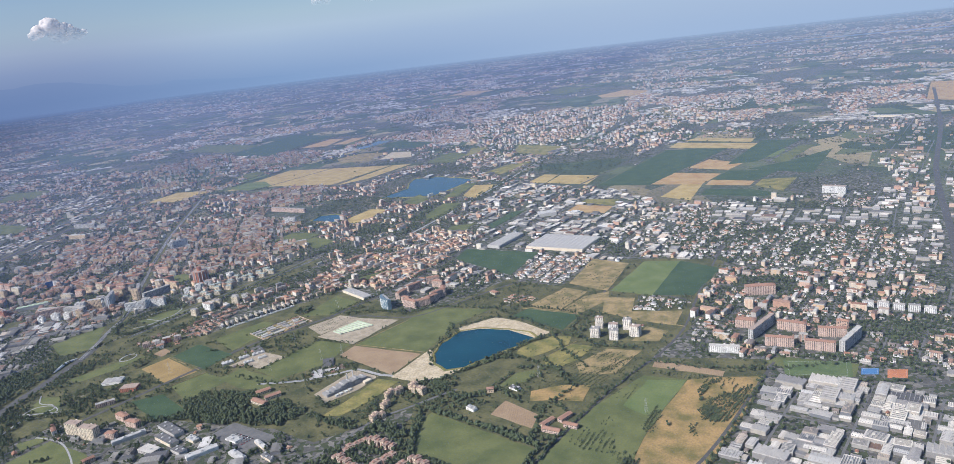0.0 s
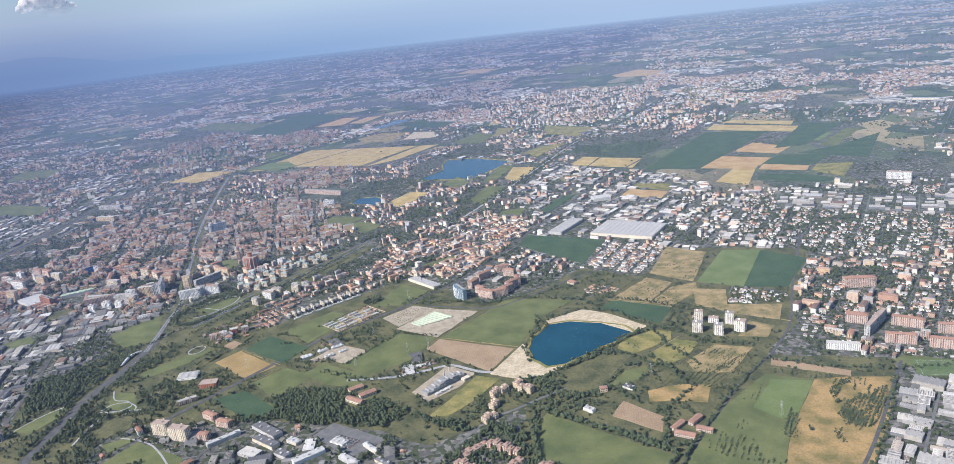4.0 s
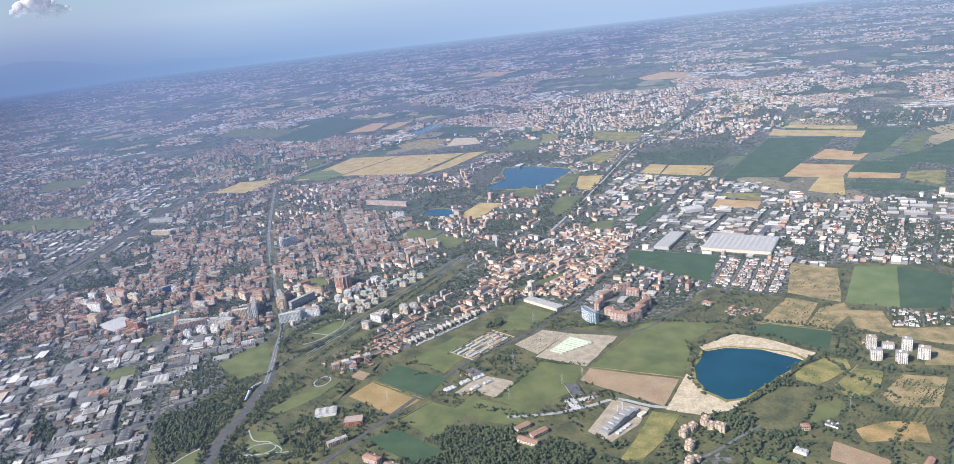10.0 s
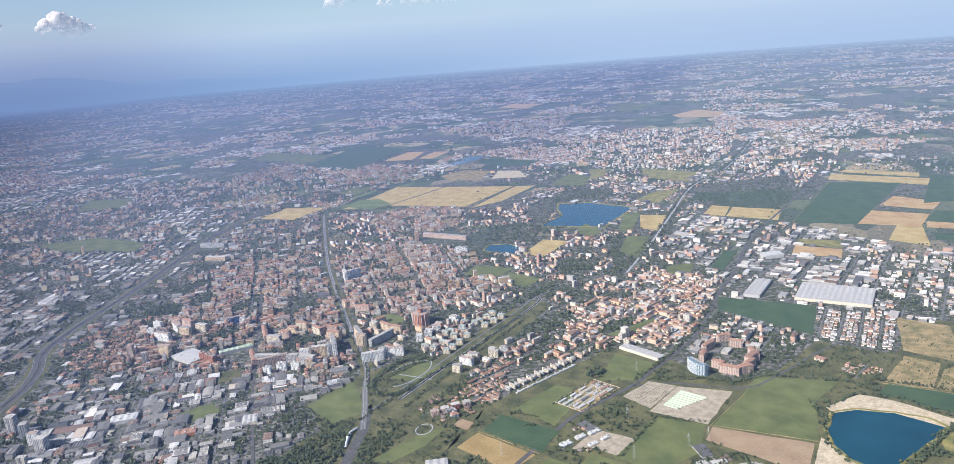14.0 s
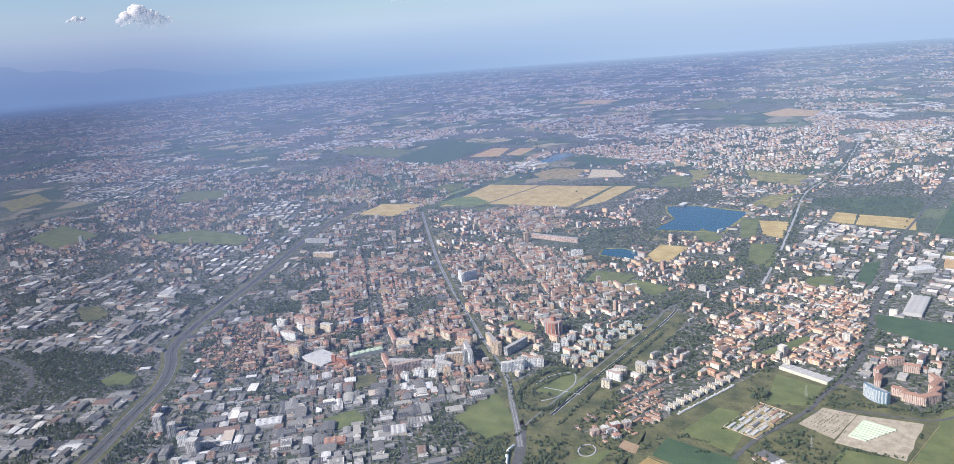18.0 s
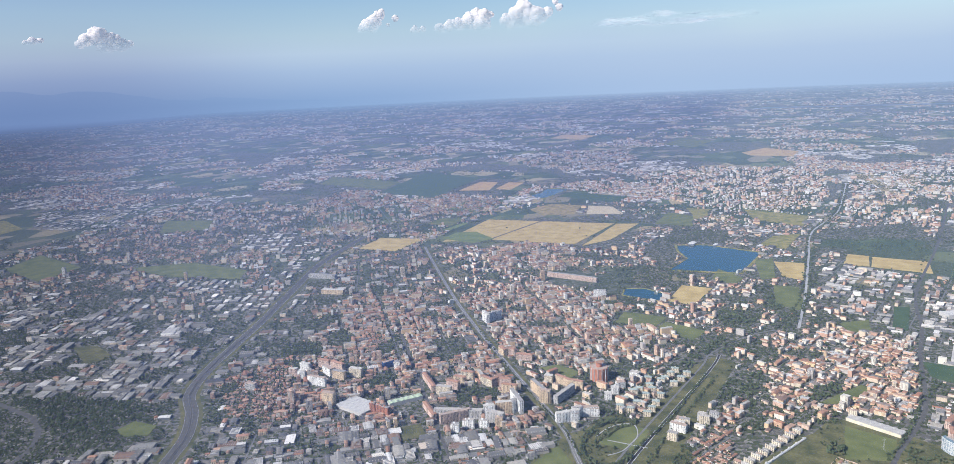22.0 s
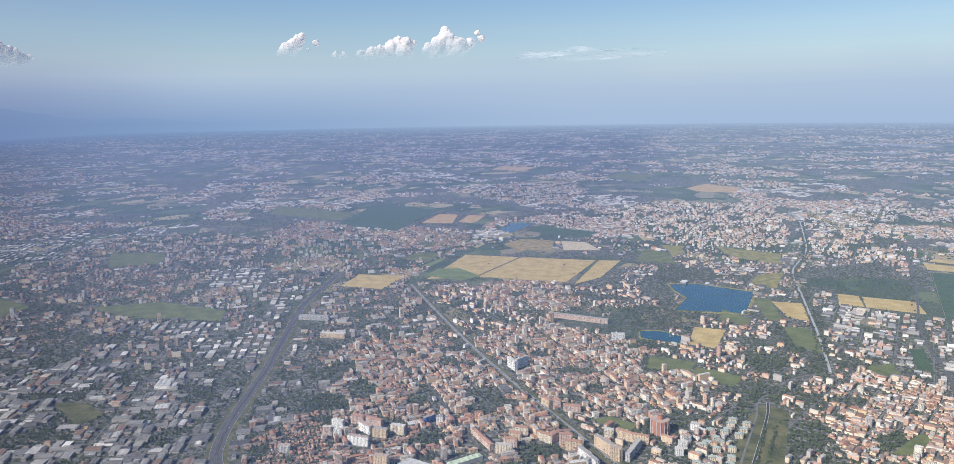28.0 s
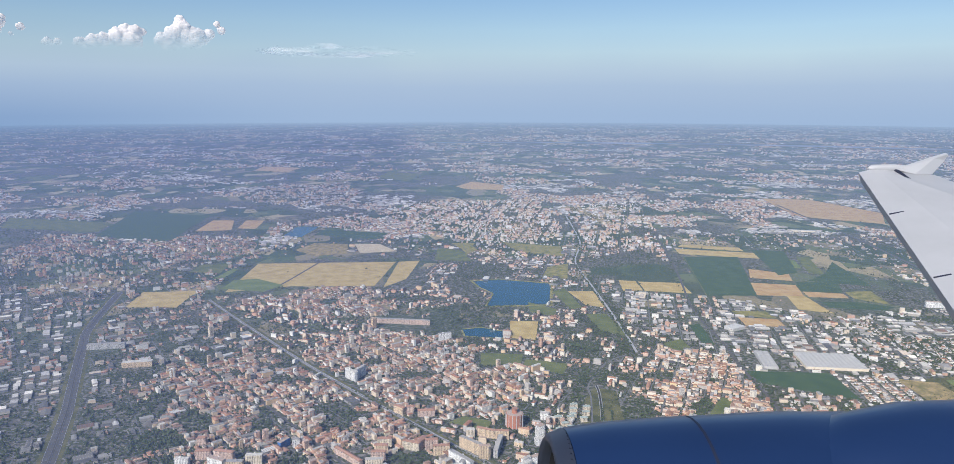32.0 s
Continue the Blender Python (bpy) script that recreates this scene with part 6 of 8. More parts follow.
def sports_ground(name, label, material, outline, top=0.05):
    KEEP_OUT.append(outline)
    tagged(slab(name, ragged(outline, 4, 0.03, 5), material, -0.05, top), label, "sports court", kind="structure")
    for k in range(4):
        a, b = Vector(outline[k]), Vector(outline[(k + 1) % 4])
        mid = sum((Vector(p) for p in outline), Vector((0, 0))) / 4
        a, b = mid + (a - mid) * 0.86, mid + (b - mid) * 0.86
        v, f = band([a, b], 0.018, -0.018, top, top + 0.008)
        tagged(new("court_line", mesh("court_line", v, f, LINE)), "white painted line of the sports court", "court line", kind="structure")


sports_ground("blue_court", "blue hard sports court", BLUECOURT, [(29.6, 210.0), (34.0, 210.4), (33.4, 206.6), (29.0, 206.1)])
sports_ground("clay_court", "orange clay tennis court", CLAY, [(36.1, 209.9), (41.1, 210.4), (40.1, 205.1), (35.2, 204.6)])
sports_ground("football_pitch", "green grass football pitch", TURF, [(9.5, 213.0), (27.5, 214.0), (26.8, 204.2), (9.5, 203.4)], 0.14)
for i in range(5):
    landmark("block", 38.0 + 4.3 * i, 258.0 - 1.2 * i, 3.4, 1.6, 1.7 + 0.2 * (i % 2), -10, "white", "flat")

# ---------------------------------------------------------------- quarters of the town
def woodland(outline, count, seed):
    """A dense stand of trees that no building enters."""
    wood(outline, count, 0.8, 1.45, seed)
    ZONES.append(outline)


# woods and parks inside the town
woodland([(-285, 457), (-266, 467), (-244, 460), (-231, 445), (-236, 428), (-240, 407), (-252, 421), (-266, 418), (-274, 430)], 2600, 20)
woodland([(-226, 312), (-214, 345), (-205, 337), (-195, 337), (-213, 313)], 903, 21)
woodland([(-219, 383), (-198, 386), (-193, 377), (-200, 366), (-214, 364)], 398, 22)
woodland([(-197, 431), (-190, 449), (-191, 423), (-181, 378), (-177, 372), (-183, 353), (-186, 373)], 1695, 23)
woodland([(-220, 270), (-213, 293), (-196, 305), (-191, 296), (-201, 276)], 637, 24)
woodland([(-400, 299), (-397, 311), (-385, 303), (-381, 288), (-391, 288)], 403, 25)
woodland([(-410, 279), (-410, 291), (-396, 291), (-388, 276), (-403, 273)], 365, 26)
woodland([(-356, 249), (-349, 268), (-341, 262), (-342, 252), (-349, 245)], 251, 27)
woodland([(-312, 255), (-306, 266), (-297, 266), (-294, 253), (-307, 245)], 365, 28)
woodland([(-427, 311), (-416, 332), (-404, 329), (-408, 304)], 449, 29)
woodland([(-490, 198), (-489, 203), (-466, 211), (-428, 212), (-411, 191), (-436, 184), (-456, 186), (-469, 194)], 2015, 30)
woodland([(-509, 245), (-510, 257), (-486, 250), (-484, 242), (-496, 239)], 218, 31)
woodland([(-263, 161), (-258, 171), (-249, 176), (-241, 170), (-243, 153), (-250, 149)], 552, 32)
woodland([(-307, 154), (-310, 161), (-294, 152), (-289, 143), (-299, 148)], 261, 33)
woodland([(-93, 191), (-84, 197), (-76, 194), (-68, 199), (-72, 180), (-89, 178)], 477, 34)
woodland([(-116, 193), (-110, 200), (-107, 197), (-108, 190), (-114, 185)], 49, 35)
woodland([(-97, 192), (-93, 198), (-89, 186), (-97, 185)], 52, 36)
woodland([(-218.3, 366.9), (-208.0, 384.8), (-197.3, 371.5), (-204.5, 350.9)], 500, 60)
woodland([(-231.3, 293.2), (-220.1, 342.8), (-215.4, 335.2), (-227.1, 279.8)], 420, 61)
woodland([(-179.3, 291.9), (-163.6, 303.4), (-169.6, 283.8), (-179.2, 277.3)], 420, 62)
woodland([(-198.6, 428.4), (-188.2, 437.0), (-183.1, 395.5), (-192.6, 385.9)], 600, 63)
woodland([(-271.4, 521.6), (-254.6, 556.4), (-247.7, 505.8), (-247.8, 462.4), (-264.5, 484.7)], 500, 64)
woodland([(-163.6, 502.0), (-160.5, 470.6), (-164.8, 428.7), (-167.1, 441.2)], 420, 65)
woodland([(-432.5, 286.3), (-419.6, 293.8), (-401.1, 276.8), (-408.6, 263.3)], 330, 66)
woodland([(-481.6, 303.9), (-464.5, 318.3), (-447.6, 301.5), (-460.9, 288.9)], 330, 67)
CENTRE = {"town_house": 4, "apartment_block": 5, "house": 2.5, "factory_shed": 0.5, "tower_block": 0.3}
VILLAS = {"villa": 7, "house": 1.5, "tree": 3, "apartment_block": 0.3}
BRIGHT = {"white_shed": 8, "factory_shed": 1, "house": 0.6}
WORKS = {"factory_shed": 8, "white_shed": 1.3, "house": 0.7, "apartment_block": 0.3}
LOOSE = {"house": 5, "factory_shed": 2.2, "apartment_block": 2.0, "tree": 2.5, "tower_block": 0.15}
zone([(-38.8, 266.5), (-19.0, 265.1), (-21.4, 252.0), (-38.8, 250.6)], 80, 1.9, 1.7, {"villa": 5, "tree": 2}, 0.9, 0.15, 6, 0.9, groves=0.9)
zone([(-8, 147), (6, 200), (36, 200), (60, 188), (60, 140)], 72, 3.4, 2.7, BRIGHT, 0.15, 0.06, 6)
zone([(-17, 372), (-17, 408), (84, 384), (78, 352)], 78, 6.4, 4.2, {"white_shed": 7, "factory_shed": 2}, 0.35, 0.1, 5, 0.9)
zone([(-97, 288), (-93, 319), (-66, 314), (-72, 278)], 78, 1.9, 1.75, {"villa": 6, "house": 3}, 0.35, 0.04, 4, 1.1, fill=1.0, groves=0.97)
zone([(-196, 294), (-182, 341), (-158, 373), (-131, 352), (-136, 301), (-151, 268), (-169, 274), (-190, 271)], 62, 2.3, 1.6, CENTRE, 0.5, 0.15, 5, 0.75, groves=0.76)
zone([(-219.5, 222), (-211.5, 249), (-205.9, 247.4), (-203.1, 233), (-204.2, 214), (-211.6, 214)], 60, 2.5, 1.55, {"terraced_row": 2, "house": 3}, 0.3, 0.06, 6, 0.9, groves=0.97)
zone([(-349, 156), (-359, 197), (-327, 215), (-285, 202), (-267, 221), (-262, 222), (-268, 202), (-255, 187), (-262, 165), (-300, 140)], 33, 3.3, 2.7, WORKS, 0.8, 0.12, 5, 0.95, groves=0.74)
zone([(-374, 222), (-390, 265), (-344, 283), (-312, 298), (-274, 251), (-270, 226), (-307, 218)], 33, 2.5, 1.9, {"apartment_block": 5, "tower_block": 0.7, "town_house": 3, "house": 2, "factory_shed": 0.6}, 0.7, 0.22, 5, 1.0, groves=0.76)
zone([(-398, 272), (-420, 360), (-376, 380), (-300, 292), (-316, 270)], 33, 2.4, 1.9, CENTRE, 0.8, 0.2, 5, 0.85, groves=0.70)
zone([(-359, 370), (-326, 429), (-262, 386), (-232, 331), (-262, 290), (-296, 287)], 33, 2.4, 2.0, {"house": 5, "apartment_block": 4, "tower_block": 0.3}, 0.9, 0.22, 5, groves=0.68)
zone([(-416, 237), (-404, 279), (-355, 258), (-352, 214), (-390, 212)], 33, 1.7, 1.55, {"house": 9, "apartment_block": 0.5}, 0.9, 0.25, 5, groves=0.72)
zone([(-158, 487), (-109, 474), (-117, 398), (-128, 338), (-147, 340), (-160, 403)], 72, 4.0, 3.4, {"white_shed": 5, "factory_shed": 3, "apartment_block": 2.4, "house": 1.5}, 0.5, 0.16, 5)
zone([(-88, 464), (-62, 446), (-63, 393), (-69, 345), (-127, 365)], 72, 4.0, 3.5, {"white_shed": 5, "factory_shed": 4, "house": 0.8}, 0.4, 0.14, 5)
zone([(-36, 330), (-29, 400), (60, 410), (60, 300), (-8, 306)], 75, 2.0, 1.9, VILLAS, 2.2, 0.25, 5)
zone([(-16, 214), (-18, 240), (-12, 300), (60, 300), (62, 215), (10, 214)], 72, 2.2, 1.9, {"apartment_block": 2, "house": 3, "villa": 4, "tree": 3}, 1.3, 0.2, 5)
zone([(-194, 142), (-165, 152), (-128, 153), (-113, 147), (-116, 128), (-154, 122)], 25, 4.2, 3.4, {"factory_shed": 5, "house": 2, "tree": 2}, 1.4, 0.15, 5)
ZONES.append([(-112, 126), (-104, 150), (-96, 164), (-88, 158), (-80, 150), (-62, 142), (-60, 124)])
woodland(ZONES[-1], 2300, 51)
zone([(-62, 235), (-53, 260), (-20, 246), (-18, 236), (-33, 222), (-52, 222)], 70, 4.0, 3.0, {"house": 3, "tree": 6}, 0.5, 0.25, 9, fill=0.35)
zone([(-623, 300), (-507, 300), (-458, 320), (-429, 292), (-424, 254), (-414, 223), (-433, 214), (-500, 203)], 20, 3.9, 3.2, WORKS, 0.9, 0.15, 5, groves=0.66)
zone([(-437, 157), (-407, 184), (-383, 176), (-377, 130), (-420, 125)], 20, 3.7, 3.2, WORKS, 0.9, 0.15, 5, groves=0.66)
zone([(-530, 675), (-514, 750), (-433, 694), (-436, 627), (-506, 626)], 40, 2.8, 2.6, {"house": 6, "apartment_block": 2}, 0.3, 0.25, 5)
zone([(-380, 500), (-349, 535), (-320, 504), (-300, 440), (-341, 433), (-374, 463)], 33, 2.6, 2.2, {"house": 6, "apartment_block": 3}, 0.8, 0.25, 5)

zone([(-139, 189.5), (-137.5, 198.5), (-126.6, 197), (-127, 192), (-133, 186)], 30, 1.7, 1.5, {"house": 2, "factory_shed": 1, "tree": 3}, 0.5, 0.3, 6, 0.6)
zone([(-178, 190), (-173, 206), (-161, 204), (-163, 191)], 50, 2.1, 1.8, {"factory_shed": 3, "house": 2, "white_shed": 1}, 0.4, 0.2, 6, 0.55)
zone([(-229, 205), (-228, 217), (-214, 216), (-207, 206), (-216, 200)], 40, 2.3, 2.0, {"house": 4, "apartment_block": 1, "tree": 2}, 0.6, 0.25, 6, 0.7)
zone([(-92, 255), (-90, 268), (-78, 263), (-80, 251)], 65, 1.9, 1.7, {"house": 6, "tree": 1}, 0.3, 0.2, 6, 0.6)
zone([(-180, 140), (-172, 150), (-160, 140), (-168, 128)], 40, 2.0, 1.8, {"house": 5, "tree": 2}, 0.5, 0.25, 6)

zone([(-330, 198), (-378, 224), (-307, 222), (-270, 230), (-262, 224), (-285, 200), (-327, 212)], 33, 2.5, 2.1, {"factory_shed": 5, "house": 4, "white_shed": 1}, 0.5, 0.15, 6, 0.8, groves=0.8)

# towns, works and woods farther off
MIXED = {"villa": 5, "house": 3, "apartment_block": 2, "tree": 1}
for outline, turn, along, across, mix, tall in (
        ([(-325.6, 865.3), (-269.0, 977.1), (-118.1, 972.3), (-129.8, 756.0), (-153.7, 673.1), (-217.8, 673.3), (-273.3, 719.0)], 72, 3.0, 2.6, {"villa": 6, "house": 2, "apartment_block": 4}, 1.2),
        ([(-237.1, 627.3), (-217.8, 673.3), (-154.5, 664.6), (-172.3, 617.2), (-218.0, 606.7)], 72, 2.8, 2.5, MIXED, 1.0),
        ([(-129.4, 716.7), (-83.8, 783.2), (-14.6, 815.6), (-56.9, 644.0), (-126.3, 635.1)], 72, 3.2, 2.8, {"villa": 4, "apartment_block": 5, "white_shed": 1}, 1.2),
        ([(-122.1, 775.3), (-87.0, 908.7), (26.0, 980.2), (-12.6, 823.5), (-82.5, 790.7)], 72, 3.6, 3.2, {"villa": 5, "apartment_block": 3, "white_shed": 3}, 1.1),
        ([(-510.8, 1022.0), (-502.3, 1179.1), (-393.9, 1192.4), (-351.7, 1084.2), (-378.5, 972.0), (-467.0, 957.7)], 40, 3.6, 3.2, {"villa": 6, "house": 2, "apartment_block": 3}, 1.2),
        ([(-650.7, 666.9), (-652.0, 754.5), (-601.2, 764.2), (-538.6, 670.8), (-583.9, 632.5)], 40, 2.8, 2.5, {"house": 5, "apartment_block": 4}, 1.1),
        ([(-567.2, 538.8), (-607.1, 613.8), (-540.1, 652.3), (-500.3, 581.5), (-518.9, 537.0)], 35, 5.0, 3.6, {"apartment_block": 5, "tower_block": 1, "tree": 3}, 1.1),
        ([(-701.5, 477.9), (-626.0, 496.5), (-556.4, 427.8), (-584.0, 420.0), (-628.4, 402.1)], 30, 2.4, 2.2, {"house": 8, "apartment_block": 1, "tree": 1}, 0.9),
        ([(-596.0, 317.5), (-643.0, 362.8), (-618.9, 366.3), (-579.1, 334.3)], 30, 2.4, 2.2, {"house": 8, "tree": 1}, 0.9),
        ([(-671.9, 321.8), (-657.8, 339.5), (-634.5, 322.2), (-649.1, 308.3)], 30, 5.0, 4.0, {"apartment_block": 4, "tower_block": 1}, 1.2),
        ([(-515.6, 300.8), (-550.8, 336.2), (-514.9, 344.9), (-482.4, 310.5)], 30, 4.6, 3.8, {"apartment_block": 5, "tower_block": 1, "tree": 3}, 1.1),
        ([(-378.7, 457.1), (-378.1, 513.2), (-329.6, 524.9), (-315.8, 499.2), (-333.0, 460.4), (-356.0, 438.8)], 33, 2.3, 2.0, {"house": 7, "apartment_block": 2, "tree": 1}, 0.9)):
    zone(outline, turn, along * 1.15, across * 1.15, mix, 0.9, 0.42, 7, tall, groves=0.68)
for outline, turn in (([(-858.8, 506.1), (-948.4, 591.1), (-827.3, 587.5), (-762.1, 527.0), (-778.8, 497.6)], 25), ([(-575.8, 458.5), (-610.1, 510.2), (-571.9, 530.8), (-531.6, 492.6), (-534.7, 455.8)], 25),
                      ([(-484.8, 269.9), (-508.6, 296.4), (-471.5, 326.6), (-443.0, 309.0), (-452.6, 276.6)], 22), ([(-495.9, 322.2), (-516.1, 351.7), (-463.8, 369.9), (-436.1, 345.2), (-459.5, 328.8)], 22),
                      ([(-823.5, 556.8), (-863.7, 603.1), (-808.0, 622.6), (-768.1, 579.1)], 25), ([(-782.6, 639.9), (-812.9, 685.6), (-789.3, 704.1), (-753.8, 653.9)], 25),
                      ([(-546.0, 346.9), (-560.0, 372.0), (-520.0, 380.0), (-498.0, 359.5)], 22), ([(-487.0, 372.4), (-510.0, 420.4), (-519.3, 479.1), (-490.8, 470.9), (-488.7, 433.5)], 22)):
    zone(outline, turn, 5.4, 4.6, {"white_shed": 6, "factory_shed": 3}, 0.35, 0.12, 5, 0.9, groves=0.8)
woodland([(-161.9, 511.5), (-147.6, 595.7), (-94.3, 623.8), (-63.1, 609.3), (-82.6, 600.0), (-97.4, 535.9), (-108.7, 550.2), (-140.9, 533.5)], 3600, 41)
woodland([(-260.5, 535.8), (-256.7, 585.8), (-218.1, 583.5), (-211.9, 553.3), (-247.0, 536.1)], 1500, 42)
woodland([(-824.1, 418.2), (-840.6, 465.8), (-802.5, 444.1), (-760.6, 383.0)], 1500, 43)
woodland([(-558.7, 275.5), (-586.6, 319.1), (-590.8, 347.0), (-563.6, 323.1), (-538.4, 279.5)], 1300, 44)

# open green land: trees and hedges only
GREEN = [(-215, 150), (-205, 215), (-190, 240), (-172, 268), (-152, 262), (-128, 244), (-112, 255), (-97, 285), (-72, 276), (-52, 312), (-8, 312), (-15, 262), (-18, 236), (-28, 212),
         (7, 214), (-10, 147), (-50, 128), (-84, 130), (-92, 172), (-112, 150), (-128, 155), (-165, 155), (-195, 146)]
zone(GREEN, 70, 3.0, 3.0, {"tree": 1}, 0.35, 0.4, 9, fill=0.08, groves=0.56)
PARK = [(-264, 222), (-248, 252), (-233, 246), (-222, 238), (-212, 217), (-205, 215), (-214, 150), (-200, 118), (-232, 118), (-262, 160), (-255, 187), (-270, 204)]
zone(PARK, 30, 2.4, 2.4, {"tree": 1}, 0.5, 0.4, 9, fill=0.2, groves=0.42)
zone([(-495, 197), (-434, 212), (-401, 191), (-406, 170), (-442, 150), (-500, 150)], 30, 1.7, 1.7, {"tree": 1}, 0.6, 0.4, 9)
zone([(-289, 441), (-264, 458), (-249, 455), (-236, 433), (-271, 390), (-290, 402)], 30, 1.9, 1.9, {"tree": 1}, 0.4, 0.4, 9, fill=0.8)
zone([(-268, 544), (-247, 591), (-216, 576), (-218, 539), (-251, 532)], 30, 1.9, 1.9, {"tree": 1}, 0.4, 0.4, 9, fill=0.8)
zone([(-146, 600), (-80, 606), (-82, 556), (-99, 490), (-152, 522)], 30, 1.9, 1.9, {"tree": 1}, 0.5, 0.4, 9, fill=0.85)
zone([(-108, 475), (-65, 625), (80, 620), (80, 430), (-40, 412), (-90, 462)], 75, 8, 8, {"tree": 5, "house": 1}, 0.6, 0.4, 9, fill=0.25)
zone([(-440, 500), (-430, 625), (-280, 625), (-285, 512), (-300, 505)], 75, 8, 8, {"tree": 5, "house": 1}, 0.6, 0.4, 9, fill=0.2)
zone([(-640, 730), (-640, 930), (-440, 930), (-440, 730)], 75, 9, 9, {"tree": 5, "house": 1}, 0.6, 0.4, 9, fill=0.3)

# the rest of the near suburbs
zone([(-300, 100), (-720, 110), (-640, 330), (-430, 330), (-340, 216)], 25, 3.6, 3.1, {"factory_shed": 5, "house": 4, "apartment_block": 2, "tree": 3}, 1.1, 0.25, 5, groves=0.58)
zone([(-235, 90), (-262, 170), (-170, 150), (-40, 135), (60, 140), (60, 100)], 60, 3.2, 2.9, {"house": 4, "apartment_block": 2, "tree": 5, "factory_shed": 1}, 1.6, 0.3, 5)
zone([(-430, 320), (-760, 330), (-800, 660), (-420, 660), (-430, 500), (-410, 450)], 28, 3.2, 2.7, {"factory_shed": 2, "house": 6, "apartment_block": 4, "tree": 4, "tower_block": 0.2}, 1.0, 0.3, 5, groves=0.58)
zone([(-300, 225), (-420, 470), (-280, 520), (-180, 450), (-140, 380), (-170, 268), (-215, 225), (-262, 225)], 60, 2.9, 2.5, {"house": 4, "apartment_block": 5, "tree": 4, "tower_block": 0.3}, 1.3, 0.25, 5, groves=0.62)
zone([(-190, 400), (-300, 520), (-260, 640), (-40, 660), (-80, 420)], 72, 3.4, 3.0, LOOSE, 0.8, 0.3, 5, groves=0.74)
zone([(-150, 260), (-110, 500), (140, 520), (140, 200), (0, 210), (-60, 300)], 74, 3.0, 2.7, {"villa": 4, "white_shed": 2.4, "apartment_block": 2, "tree": 3}, 0.7, 0.3, 5)
zone([(-420, 640), (-420, 700), (60, 700), (240, 660), (240, 440), (60, 420), (-40, 640)], 74, 5.0, 4.4, LOOSE, 0.5, 0.3, 5, fill=0.6)

zone([(-308, 95), (-316, 152), (-262, 168), (-235, 122), (-222, 92)], 33, 3.3, 2.7, WORKS, 0.8, 0.12, 5, 0.9, groves=0.74)
zone([(-430, 214), (-480, 330), (-500, 440), (-440, 520), (-300, 520), (-250, 420), (-262, 225)], 33, 3.0, 2.5, {"house": 4, "apartment_block": 3.2, "town_house": 2, "factory_shed": 1.5, "tree": 2.5, "tower_block": 0.3}, 1.1, 0.3, 5, groves=0.70)

for outline in (GREEN, PARK):
    tagged(slab("grassland", ragged(outline, 5.0, 0.8, 9), VERGE, -0.05, 0.012), "uneven rough green grassland between the fields", "grass", kind="structure")

# hedges, avenues and woods
tree_row([(-219, 122), (-226, 142), (-231, 155), (-234, 172), (-238, 188)], 0.7, 0.8)
tree_row([(-225, 122), (-232, 142), (-238, 155), (-241, 172), (-245, 188)], 0.7, 0.8)
tree_row([(-104, 234), (-101, 222), (-102, 208), (-97, 198)], 0.9, 0.5)
tree_row([(-99, 231), (-89, 242), (-76, 240), (-66, 230)], 1.0, 0.6)
tree_row([(-66, 226), (-72, 216), (-82, 203), (-90, 190), (-96, 178)], 0.7, 0.8)
tree_row([(-62, 208), (-48, 190), (-54, 176), (-53, 158)], 0.7, 0.7)
tree_row([(-64, 228), (-56, 214), (-46, 202)], 0.8, 0.6)
tree_row([(-86.5, 171), (-68, 164.2), (-50.5, 157)], 0.32, 0.7, 1.0, 1.8)
tree_row([(-87.5, 168), (-86, 160), (-82, 147.5)], 0.35, 0.6, 0.9, 1.5)
tree_row([(-82, 147), (-66, 143.5), (-53, 140)], 0.4, 0.6, 0.8, 1.4)
tree_row([(-53, 141), (-50, 156)], 0.4, 0.5, 0.8, 1.4)
tree_row([(6, 201.5), (18, 202), (29, 202.2), (42, 203)], 0.4, 0.5, 0.7, 1.2)
tree_row([(7, 215.5), (20, 216.5), (32, 216), (46, 213)], 0.4, 0.6, 0.8, 1.3)
tree_row([(-51, 141), (-47, 160), (-38, 188), (-30, 207)], 0.6, 0.5, 0.7, 1.2)
tree_row([(-30, 209), (-14, 206), (4, 206), (30, 214)], 0.8, 0.8)
tree_row([(4, 203), (-3, 175), (-11, 149)], 0.8, 0.7)
tree_row([(-82, 253), (-69, 250), (-57, 246)], 0.8, 0.4)
tree_row([(-118, 252), (-104, 250), (-93, 251), (-84, 244)], 0.9, 0.7)
tree_row([(-150, 244), (-132, 244), (-118, 252)], 0.9, 1.0)
tree_row([(-164, 184), (-146, 180), (-137, 186), (-130, 178)], 0.8, 1.4)
tree_row([(-245, 195), (-240, 215), (-228, 250), (-217, 296)], 0.8, 0.5, 0.8, 1.3)
tree_row([(-234, 205), (-228, 235), (-212, 300)], 0.8, 0.6, 0.8, 1.3)
tree_row([(-250, 212), (-262, 234), (-290, 270), (-330, 330)], 0.9, 0.3, 0.7, 1.1)
tree_row([(-252, 224), (-244, 240), (-238, 246)], 0.7, 0.7)
tree_row([(-210, 300), (-196, 330), (-180, 370), (-170, 430), (-158, 540), (-120, 740)], 1.2, 1.4, 0.9, 1.5)
